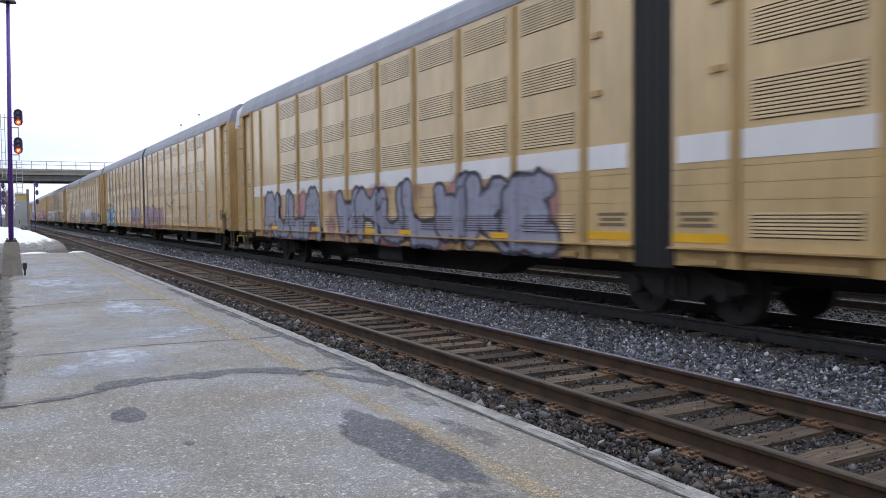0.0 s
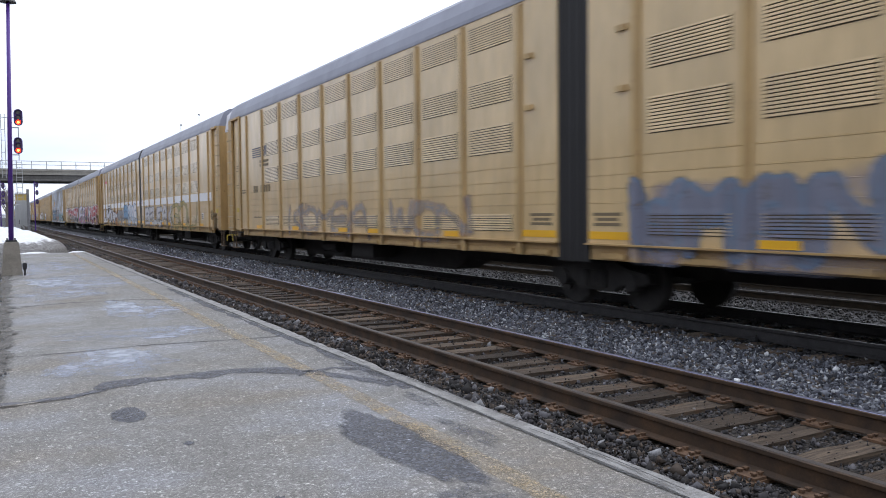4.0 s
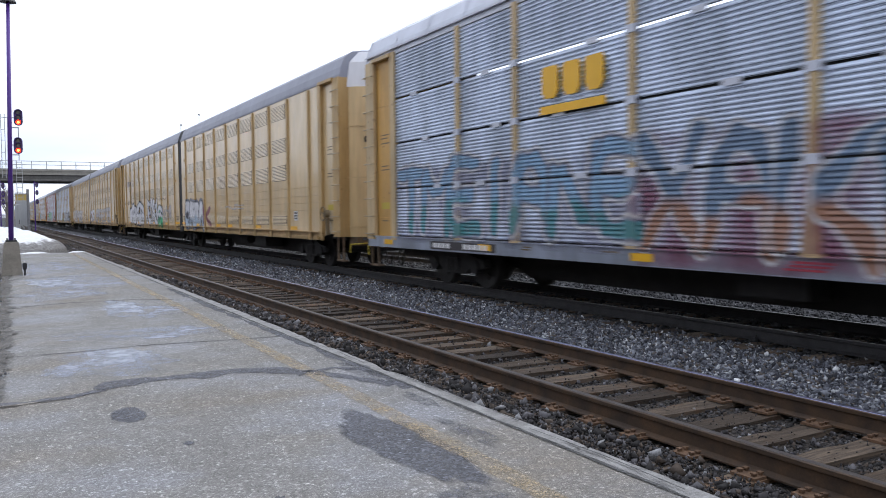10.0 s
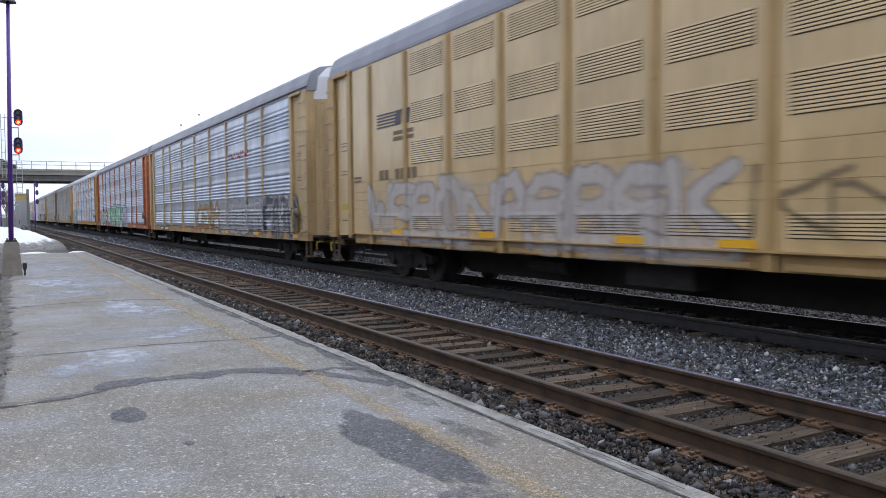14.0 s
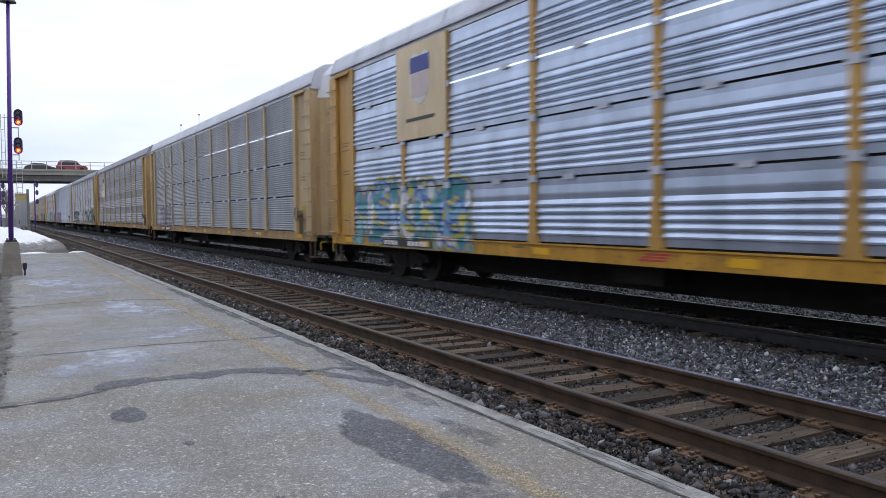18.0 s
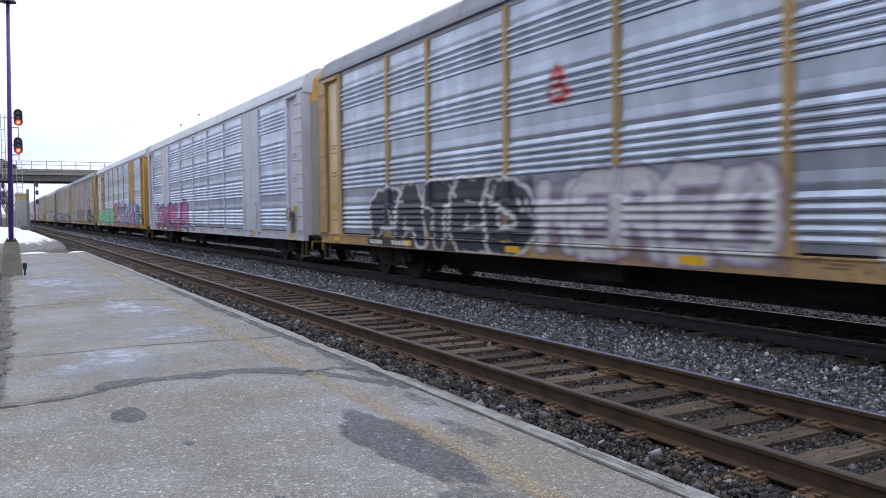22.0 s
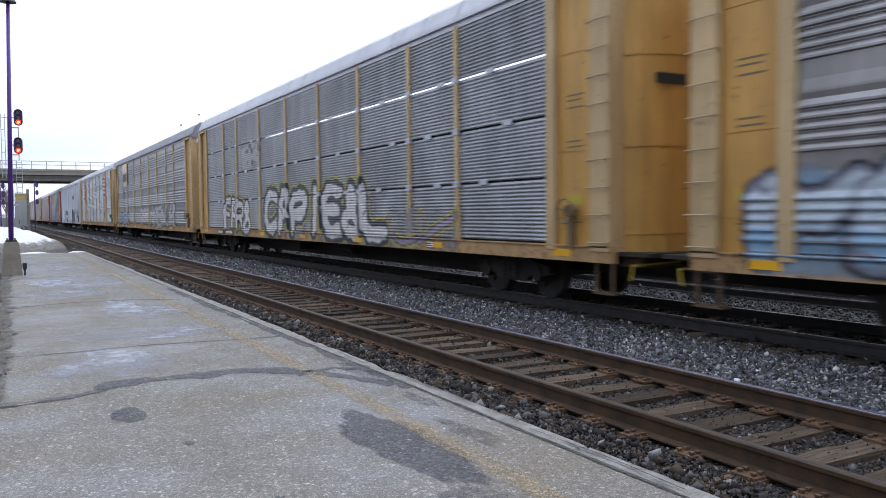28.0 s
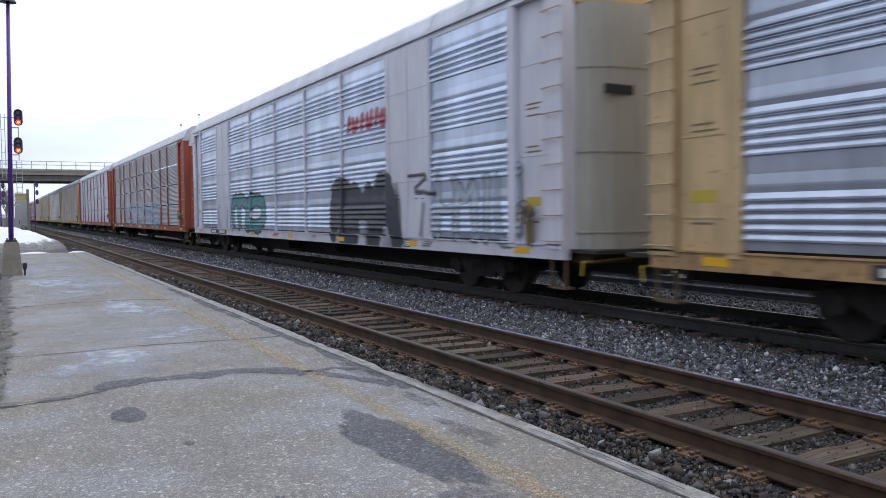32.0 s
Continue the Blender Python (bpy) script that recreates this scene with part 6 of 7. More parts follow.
    m(378.5, 377.6, 1.4, 2.1, "8", "ochre", "ink", "violet", thick=0.14, seed=51)
    m(376.3, 369.6, 0.84, 2.46, "MARSE", "mint", "sage", "white", rim="violet", thick=0.18, seed=52, camo=("white", "green"))
    m(369.8, 366.8, 0.84, 2.35, "KA", "lilac", "teal", "aqua", rim="violet", thick=0.16, seed=53, camo=("white",))
    m(412.7, 406.9, 0.86, 2.40, "MEKAS", "sky", "blue", "aqua", rim="yellow", thick=0.16, seed=54, camo=("yellow", "white", "teal"))
    m(440.7, 437.4, 1.0, 2.12, "HASE", "mauve", "lilac", "smoke", thick=0.14, seed=55, cover=0.65, camo=("ice",))
    m(434.6, 431.0, 1.35, 2.15, "UU", "white", thick=0.06, seed=56, cover=0.4)
    m(498.9, 492.3, 0.84, 2.26, "FATED", "ink", "white", "charcoal", thick=0.21, seed=57)
    m(492.0, 487.2, 0.9, 2.26, "HEREO", "white", "lilac", "mauve", thick=0.19, seed=58, cover=0.85)
    m(485.8, 479.0, 0.86, 2.26, "STRANGE", "ink", "white", "", rim="white", thick=0.20, seed=59, label="black sprayed lettering with white outlines")
    m(478.9, 476.2, 1.08, 2.38, "**", "forest", "forest", "", thick=0.30, seed=60, label="dark green sprayed spiky blot")
    for s in (485.45, 491.45):
        m(s + 0.28, s - 0.28, 3.42, 4.08, "8", "red", "white", thick=0.16, seed=61)
    m(529.8, 520.7, 0.83, 2.28, "INNKUA", "magenta", "ink", "sky", low="plum", thick=0.20, seed=62, shine="pink")
    m(560.2, 548.8, 0.92, 2.12, "SKMOANKC", "green", "white", "green", rim="mint", thick=0.24, seed=63, bold=0.8)
    m(549.0, 546.2, 0.92, 2.46, "O", "orange", "violet", "orange", rim="rust", thick=0.17, seed=64, camo=("violet",))
    m(546.5, 537.6, 0.83, 2.60, "WMEK/XN", "violet", "lilac", "orange", rim="violet", thick=0.17, seed=65, camo=("lilac", "white", "violet"))
    m(537.1, 535.9, 0.95, 2.35, "O", "teal", "deep", "orange", thick=0.17, seed=66)
    m(569.6, 566.2, 0.84, 2.42, "OO", "charcoal", "smoke", "charcoal", rim="slate", thick=0.22, seed=67)
    m(581.6, 573.0, 0.95, 2.46, "WNAWMK", "pink", "mauve", "", rim="maroon", thick=0.11, seed=68, cover=0.75)
    m(588.9, 584.7, 1.0, 2.30, "MRKO", "aqua", "white", "slate", thick=0.14, seed=69, cover=0.85)
    m(618.6, 609.8, 0.88, 2.20, "MEWANK", "ice", "slate", "sky", rim="ink", low="sky", thick=0.17, seed=70)
    m(609.8, 604.6, 0.90, 2.15, "ESUA", "sky", "ink", "slate", thick=0.15, seed=71, cover=0.85)
    m(604.8, 592.6, 0.90, 2.10, "MOKEANW SE", "smoke", "slate", "mauve", thick=0.14, seed=72, cover=0.6)
    m(644.6, 641.0, 0.95, 2.30, "FAR8", "white", "ink", "smoke", rim="yellow", thick=0.15, seed=73, bold=2.6)
    m(639.0, 629.3, 0.90, 2.46, "CAPIE8L", "white", "ink", "smoke", rim="yellow", thick=0.15, seed=74, bold=2.4)
    m(629.0, 626.0, 0.86, 1.7, "U/", "lilac", "ink", "smoke", rim="yellow", thick=0.12, seed=75, cover=0.85)
    m(676.7, 671.2, 1.05, 1.95, "SNOEKA", "ice", "sky", "haze", thick=0.13, seed=76, cover=0.75)
    m(666.2, 663.5, 1.22, 2.10, "ZEB", "white", "white", "", thick=0.13, seed=77, cover=0.8)
    m(662.7, 655.2, 0.96, 2.25, "MAENUH", "white", "slate", "smoke", thick=0.14, seed=78, cover=0.6)
    m(686.4, 685.3, 1.45, 2.1, "E~", "sage", "smoke", thick=0.14, seed=79, cover=0.7)
    m(730.9, 726.6, 1.0, 2.46, "nO", "teal", "ink", "", thick=0.17, seed=80)
    m(720.1, 716.0, 0.84, 2.52, "nMA", "ink", "charcoal", "charcoal", thick=0.19, seed=81)
    m(714.1, 711.1, 0.98, 2.50, "HMIU", "ice", "slate", "", thick=0.14, seed=82, cover=0.85)
    m(715.3, 714.3, 2.0, 2.52, "Z", "charcoal", thick=0.12, seed=83)
    m(719.1, 716.5, 3.72, 4.22, "IUIUIU", "red", thick=0.3, seed=84, cover=0.8)
    m(760.6, 747.0, 0.95, 2.5, "NOMEKASU", "sky", "white", "", thick=0.15, seed=85, cover=0.85)


def railway_mark(s, z):
    """The railway's mark on a tan body, as plain shapes: slanting dark stripes that run into two blocks, with bars below."""
    for k in range(5):
        plate("mark_bar", s - 1.0, s, z + 0.075 * k, z + 0.035 + 0.075 * k, M_DARKBLUE, 0.0135)
    for k in range(2):
        plate("mark", s - 1.35 - 0.42 * k, s - 0.98 - 0.42 * k, z, z + 0.34, M_DARKBLUE, 0.0145, "plain dark blue block", None, SLANTED)
    bars(s - 1.9, s - 0.9, z - 0.36, z - 0.08, M_STENCIL, 2, 0.0135)
    for k in range(7):
        if k != 2:
            plate("mark_bar", s - 0.1 - 0.29 * k - 0.2, s - 0.1 - 0.29 * k, z - 1.26, z - 1.02, M_STENCIL, 0.0135)


SLANTED = [(0.0, 0), (0.8, 0), (1.0, 1.0), (0.2, 1.0)]


def build_markings():
    build_graffiti()
    words("BUILDING", 556.5, 554.8, 3.38, 3.62, M_FACEBLACK)
    words("AMERICA", 556.5, 554.8, 2.98, 3.22, M_FACEBLACK)
    # signs
    for k in range(3):
        plate("mark", 229.65 - 0.56 * k - 0.44, 229.65 - 0.56 * k, 3.52, 4.06, M_YELLOWTAG, 0.05, "plain yellow block", None, OCTAGON)
    plate("mark_bar", 228.05, 229.7, 3.26, 3.40, M_YELLOWTAG, 0.05, "yellow bar")
    shield_sign(407.8, 409.9, 4.00, 5.15, M_TAN, 3.27, 5.36)
    bars(408.2, 409.5, 3.66, 3.78, M_FACEBLACK, 1)
    shield_sign(466.5, 468.4, 3.65, 5.0, M_TAN, 3.27, 5.36)
    shield_sign(554.7, 556.7, 3.85, 5.2, None, 0, 0)
    plate("sign_panel", 671.8, 673.9, 3.72, 5.36, M_TAN, 0.064, "tan sign panel")
    for k in range(3):
        plate("mark", 673.7 - 0.58 * k - 0.5, 673.7 - 0.58 * k, 4.1, 4.66, M_DARKBLUE, 0.07, "plain dark block", None, OCTAGON)
    mural(642.0, 639.7, 3.34, 4.26, "HH", "white", "", "white", thick=0.3, seed=90, cover=0.55, camo=("slate",), label="pale sprayed patch with dark blots")
    for s0, s1 in ((684.7, 686.2), (702.0, 703.5)):
        p = plate("red_sign", s0, s1, 3.25, 5.05, M_FACEWHITE, 0.078, "white-edged red sign", None, OCTAGON)
        plate("sign_face", s0 + 0.08, s1 - 0.08, 3.33, 4.97, M_FACERED, 0.083, "red sign face", p, OCTAGON)
        for k in range(4):
            plate("mark_bar", s0 + 0.25 + 0.1 * (k % 2), s1 - 0.3, 3.6 + 0.33 * k, 3.80 + 0.33 * k, M_FACEWHITE, 0.088, "", p)
    p = plate("black_sign", 200.9, 202.2, 2.42, 2.78, M_FACEBLACK, 0.084, "black sign with pale bars")
    for k in range(3):
        plate("mark_bar", 201.0 + 0.38 * k, 201.3 + 0.38 * k, 2.52, 2.68, M_WHITEBAND, 0.088, "", p)
    # the railway's marks and small dark lines on the far end of each tan car
    for s in (75.5, 120.0, 282.8, 327.7):
        railway_mark(s - 3.9, 3.68)
    for s in (31.0, 75.5, 120.0, 164.9, 208.4, 282.8, 327.7):
        if s in (75.5, 120.0, 282.8, 327.7):
            bars(s - 2.9, s - 2.45, 2.42, 2.60, M_STENCIL, 2, 0.0135)
        bars(s - 4.9, s - 4.0, 1.50, 1.58, M_STENCIL, 1, 0.0135)
    p = plate("black_sign", 157.3, 158.8, 2.24, 2.50, M_FACEBLACK, 0.060, "black sign with pale bars")
    for k in range(4):
        plate("mark_bar", 157.45 + 0.33 * k, 157.7 + 0.33 * k, 2.31, 2.43, M_WHITEBAND, 0.064, "", p)
    for s in (163.5,):
        plate("mark_bar", s - 3.9, s - 2.6, 4.40, 4.58, M_FACERED, 0.012, "faded red mark")


# ---------------------------------------------------------------- platform marks
M_CRACK = thin_mat("crack_tar", (0.03, 0.03, 0.03), 0.95, 5.0, 0.9, (0.07, 0.07, 0.07), 0.3)


def build_platform_marks():
    z = PZ + 0.0035
    def film(name, bm, mat, label):
        part(name, bm, mat, platform, label)
    bm = bmesh.new()
    ribbon(bm, [(2.47, -6), (2.47, 3.3), (2.50, 4.4), (2.53, 7.2), (2.56, 17.4), (2.61, 32.3), (2.62, 36)], 0.155, z + 0.0015, 4, 0.12)
    film("yellow_line", bm, M_LINE, "faded yellow safety line")
    for k, (pts, w) in enumerate((([(0.1, 9.58), (0.7, 9.55), (1.4, 9.63), (2.2, 9.5), (3.06, 9.40)], 0.028), ([(0.16, 14.87), (1.1, 15.1), (2.2, 15.03), (3.06, 14.2)], 0.06), ([(0.2, 21.5), (1.5, 21.9), (3.05, 21.2)], 0.06), ([(0.25, 28.0), (1.8, 28.3), (3.05, 27.8)], 0.08))):
        bm = bmesh.new()
        ribbon(bm, pts, w, z, 20 + k, 0.5)
        film("crack", bm, M_CRACK, "dark crack across the asphalt")
    bm = bmesh.new()
    ribbon(bm, [(-0.1, 7.2), (0.46, 7.16), (0.75, 7.35)], 0.10, z + 0.002, 31, 0.8)
    ribbon(bm, [(0.72, 7.34), (1.0, 7.55), (1.32, 7.55), (1.94, 7.52), (2.2, 7.40), (2.5, 7.1)], 0.21, z + 0.002, 32, 0.75)
    ribbon(bm, [(2.5, 7.12), (2.8, 7.2), (3.02, 6.95)], 0.07, z + 0.002, 33, 0.6)
    film("tar_seam", bm, M_DAMP, "dark curved tar seam")
    bm = bmesh.new()
    ribbon(bm, [(3.072, 2.0), (3.07, 8.0), (3.074, 16.0), (3.07, 36.0)], 0.028, z + 0.003, 34, 0.6)
    film("edge_joint", bm, M_CRACK, "dark open joint beside the concrete edge")
    bm = bmesh.new()
    blob(bm, 2.25, 4.58, 0.24, 0.88, z + 0.001, 130, 0.17, 5)
    film("asphalt_patch", bm, M_DAMP, "dark repair patch in the asphalt")
    bm = bmesh.new()
    blob(bm, 2.75, 4.55, 0.09, 0.36, z, 90, 0.3, 15)
    film("asphalt_patch", bm, M_SOFTDAMP, "dark rough patch beside the line")
    for k, (x, y, rx, ry) in enumerate(((2.12, 3.42, 0.16, 0.30), (2.95, 6.9, 0.10, 0.5), (2.9, 5.6, 0.07, 0.25))):
        bm = bmesh.new()
        blob(bm, x, y, rx, ry, z, 60, 0.3, 90 + k)
        film("asphalt_patch", bm, M_SOFTDAMP, "faint dark rough patch in the asphalt")
    for k, (x, ya, yb) in enumerate(((3.13, 3.0, 4.4), (3.17, 4.6, 6.6), (3.12, 7.2, 8.6))):
        bm = bmesh.new()
        ribbon(bm, [(x, ya), (x + 0.02, (ya + yb) / 2), (x - 0.005, yb)], 0.010, PZ + 0.017, 60 + k, 0.9)
        film("edge_split", bm, M_CRACK, "dark lengthwise split in the concrete edge")
    bm = bmesh.new()
    blob(bm, 0.81, 6.29, 0.125, 0.25, z + 0.001, 90, 0.12, 8)
    film("round_stain", bm, M_DAMP, "small round dark stain")
    bm = bmesh.new()
    ribbon(bm, [(3.03, 6.0), (3.02, 9.0), (2.99, 13.0), (3.01, 17.0)], 0.09, z, 41, 0.6)
    ribbon(bm, [(2.55, 7.1), (2.8, 6.6), (2.98, 6.2)], 0.14, z + 0.001, 42, 0.5)
    film("edge_seam", bm, M_DAMP, "dark seam along the platform edge")
    for k, (x, y, rx, ry) in enumerate(((1.72, 14.0, 0.30, 0.95), (1.05, 9.05, 0.36, 0.55), (0.95, 20.0, 0.45, 1.3))):
        bm = bmesh.new()
        blob(bm, x, y, rx, ry, z - 0.0005, 60, 0.35, 150 + k)
        film("salt_stain", bm, M_SALTBRIGHT, "pale dried salt stain")
    for k, (x, y, rx, ry) in enumerate(((2.0, 13.2, 0.55, 1.1), (0.95, 8.6, 0.6, 0.7), (1.5, 10.6, 1.0, 0.6), (1.6, 20.0, 0.9, 2.2), (1.3, 26.0, 1.0, 2.6), (1.1, 17.0, 0.8, 1.2))):
        bm = bmesh.new()
        blob(bm, x, y, rx, ry, z - 0.0015, 48, 0.3, 50 + k)
        film("salt_stain", bm, M_SALT, "pale dried salt stain")
    for k, (x, y, rx, ry) in enumerate(((1.05, 5.3, 0.03, 0.04), (1.25, 4.0, 0.03, 0.04))):
        bm = bmesh.new()
        blob(bm, x, y, rx, ry, z + 0.002, 20, 0.3, 70 + k)
        film("oil_spot", bm, M_DAMP, "small oil spot")
    bm = bmesh.new()
    ribbon(bm, [(-0.7, 5.6), (-0.10, 7.4), (0.02, 10.5), (0.12, 20), (0.28, 36)], 0.17, z - 0.001, 77, 0.6)
    film("broken_edge", bm, M_FRINGE, "crumbled dark edge of the asphalt")
    # a plug post by the lamp's footing
    root = new("outlet_post")
    root.location = (0.58, 23.0, PZ)
    tagged(root, "small dark outlet box on a short pipe beside the lamp footing", "outlet")
    bm = bmesh.new()
    cyl(bm, (0, 0, 0), (0, 0, 0.16), 0.022, n=8)
    part("pipe", bm, M_SIGBLACK, root)
    bm = bmesh.new()
    box(bm, -0.05, 0.05, -0.04, 0.04, 0.15, 0.32)
    bmesh.ops.bevel(bm, geom=list(bm.edges), offset=0.012, segments=2, affect="EDGES")
    part("box", bm, M_SIGBLACK, root)


# ---------------------------------------------------------------- things down the line
def far_signal(x, y, heads, top, label):
    root = new("distant_railway_signal")
    root.location = (x, y, 0)
    tagged(root, label, "railway signal")
    bm = bmesh.new()
    cyl(bm, (-0.28, 0.2, -0.4), (-0.28, 0.2, top), 0.07, n=8)
    part("mast", bm, M_MAST, root)
    for z in heads:
        bm = bmesh.new()
        ring = [(0.19 * math.cos(a), z + 0.34 * math.sin(a)) for a in [2 * math.pi * i / 14 for i in range(14)]]
        va = [bm.verts.new((p[0], 0, p[1])) for p in ring]
        vb = [bm.verts.new((p[0], 0.25, p[1])) for p in ring]
        for i in range(14):
            bm.faces.new((va[i], va[(i + 1) % 14], vb[(i + 1) % 14], vb[i]))
        bm.faces.new(va)
        bm.faces.new(vb[::-1])
        h = part("signal_head", bm, M_SIGNALPAINT, root)
        bm = bmesh.new()
        cyl(bm, (0, -0.03, z), (0, 0.0, z), 0.11, n=12)
        part("lens", bm, M_LENS, h)
        bm = bmesh.new()
        cyl(bm, (-0.28, 0.2, z), (0, 0.15, z), 0.03, n=6)
        part("bracket", bm, M_SIGGREY, root)


def bare_tree(x, y, h, seed):
    root = new("bare_tree")
    root.location = (x, y, -0.42)
    tagged(root, "bare grey-brown tree beyond the bridge", "tree", "trees beyond the bridge")
    rng = random.Random(seed)
    tb, cb = bmesh.new(), bmesh.new()

    def grow(p, d, l, r, depth):
        q = p + d * l
        cyl(tb if depth < 2 else cb, p, q, r, r * 0.68, n=5 if depth < 2 else 3)
        if depth < 5:
            for _ in range(3 if depth < 3 else 2):
                nd = (d + Vector((rng.uniform(-0.7, 0.7), rng.uniform(-0.7, 0.7), rng.uniform(-0.1, 0.5)))).normalized()
                grow(q if rng.random() < 0.7 else p + d * l * 0.7, nd, l * rng.uniform(0.6, 0.8), r * 0.62, depth + 1)
    grow(Vector((0, 0, 0)), Vector((0, 0, 1)), h * 0.28, h * 0.022, 0)
    part("trunk", tb, M_BARK, root)
    part("crown", cb, M_BARK, root)


def build_far_things():
    far_signal(4.58, 115, (5.75, 4.75, 3.6), 6.2, "distant three-headed railway signal beyond the points")
    far_signal(0.66, 100, (5.1, 4.15, 3.3), 5.7, "distant three-headed railway signal beside the line")
    root = new("relay_cabinet")
    root.location = (1.5, 75, -0.42)
    tagged(root, "pale grey metal relay cabinet beside the track", "cabinet")
    bm = bmesh.new()
    box(bm, -0.19, 0.19, -0.3, 0.3, 0.0, 3.1)
    bmesh.ops.bevel(bm, geom=list(bm.edges), offset=0.02, segments=1, affect="EDGES")
    part("body", bm, M_SIGGREY, root)
    bm = bmesh.new()
    box(bm, -0.16, 0.16, -0.33, -0.3, 0.4, 2.9)
    d = part("door", bm, M_SIGGREY, root)
    bm = bmesh.new()
    box(bm, 0.08, 0.12, -0.36, -0.33, 1.5, 1.8)
    part("handle", bm, M_SIGBLACK, d)
    root = new("timber_pole")
    root.location = (1.92, 62, -0.42)
    tagged(root, "short grey timber pole beside the track", "pole")
    bm = bmesh.new()
    cyl(bm, (0, 0, 0), (-0.03, 0, 3.95), 0.10, 0.085, n=10)
    part("shaft", bm, M_GREYWOOD, root)
    root = new("yellow_shed")
    root.location = (4.4, 180, -0.42)
    tagged(root, "small yellow-walled trackside building with a flat roof", "building")
    bm = bmesh.new()
    box(bm, -1.0, 1.1, 0, 5, 0, 6.6)
    w = part("wall", bm, M_YELLOWWALL, root)
    bm = bmesh.new()
    box(bm, -1.15, 1.25, -0.15, 5.15, 6.6, 6.8)
    part("roof", bm, M_SIGGREY, root)
    bm = bmesh.new()
    box(bm, -1.02, 1.12, -0.04, 0.0, 0.2, 5.4)
    part("shutter", bm, M_SIGGREY, w)
    # chain fence
    root = new("wire_fence")
    root.location = (0, 0, -0.42)
    tagged(root, "galvanised wire fence along the railway", "fence")
    pm = shared("fence_post", M_SIGGREY, lambda bm: cyl(bm, (0, 0, 0), (0, 0, 2.5), 0.04, n=6))
    for i in range(24):
        put("fence_post", pm, root, (-2.2 + 0.14 * i, 50 + 4.0 * i, 0))
    for z in (0.3, 1.4, 2.45):
        bm = bmesh.new()
        cyl(bm, (-2.2, 50, z), (-2.2 + 0.14 * 23, 50 + 92, z), 0.02, n=5)
        part("fence_rail", bm, M_SIGGREY, root)
    rng = random.Random(9)
    for i in range(16):
        bare_tree(rng.uniform(-26, 6), rng.uniform(190, 330), rng.uniform(8, 13), 100 + i)
    # lamp heads on masts behind the train
    for x, y, z in ((13.15, 60, 9.0), (11.85, 60, 8.2)):
        root = new("yard_lamp")
        root.location = (x, y, -0.42)
        tagged(root, "slender yard lamp on a thin mast behind the train", "lamp post")
        bm = bmesh.new()
        cyl(bm, (0, 0, 0), (0, 0, z + 0.3), 0.028, 0.018, n=6)
        cyl(bm, (0, 0, z + 0.3), (0.06, 0, z + 0.42), 0.018, 0.015, n=6)
        part("mast", bm, M_SIGGREY, root)
        bm = bmesh.new()
        box(bm, -0.07, 0.07, -0.05, 0.05, z + 0.37, z + 0.44)
        part("lamp_head", bm, M_SIGBLACK, root)


M_BARK = rough_mat("grey_bark", (0.16, 0.14, 0.13), (0.26, 0.24, 0.22), 4, 0.95, 0.4, 0.01, 20)
M_GREYWOOD = rough_mat("grey_timber", (0.16, 0.16, 0.17), (0.26, 0.26, 0.27), 4, 0.9, 0.4, 0.01, 30)
M_YELLOWWALL = plain("yellow_wall", (0.55, 0.40, 0.12), 0.7)
M_GLASSDARK = plain("dark_car_glass", (0.03, 0.035, 0.04), 0.08)
VEHICLES = []


def road_vehicle(t_at, x_at, speed, lane, mat, tall, label):
    """A car on the bridge: at x_at metres at t_at seconds, driving along x."""
    root = new("road_car")
    tagged(root, label, "car", "cars on the bridge")
    f = 1 if speed > 0 else -1
    h = 1.72 if tall else 1.44
    prof = [(-2.15, 0.35), (-2.2, 0.75), (-2.05, 0.95), (-1.75, 1.0), (-1.2, h - 0.04), (-0.4, h), (0.45, h - 0.03), (1.15, 1.0), (1.95, 0.86), (2.2, 0.6), (2.15, 0.32)]
    if tall:
        prof[3], prof[4] = (-2.02, 1.05), (-1.75, h - 0.05)
    bm = bmesh.new()
    ring_extrude(bm, [(f * x, z) for x, z in prof], "y", -0.86, 0.86)
    bmesh.ops.bevel(bm, geom=list(bm.edges), offset=0.06, segments=2, affect="EDGES")
    body = part("body", bm, mat, root)
    for sy in (-0.865, 0.865):
        bm = bmesh.new()
        ring_extrude(bm, [(f * x, z) for x, z in ((-1.55 if tall else -1.4, 1.03), (-1.05, h - 0.12), (0.38, h - 0.12), (0.95, 1.03))], "y", sy - 0.01, sy + 0.01)
        part("side_window", bm, M_GLASSDARK, body)
    bm = bmesh.new()
    ring_extrude(bm, [(f * 0.62, h - 0.08), (f * 0.64, h - 0.06), (f * 1.14, 1.06), (f * 1.12, 1.04)], "y", -0.7, 0.7)
    part("windscreen", bm, M_GLASSDARK, body)
    for sx in (-1.35, 1.35):
        for sy in (-0.78, 0.78):
            w = put("wheel", shared("road_wheel", M_BLACK, lambda bm: (cyl(bm, (0, -0.1, 0), (0, 0.1, 0), 0.33, n=16), box(bm, -0.2, 0.2, -0.11, 0.11, -0.03, 0.03))), root)
            w.matrix_parent_inverse = Matrix.Translation((sx, sy, 0.33))
    VEHICLES.append((root, t_at, x_at, speed, lane))


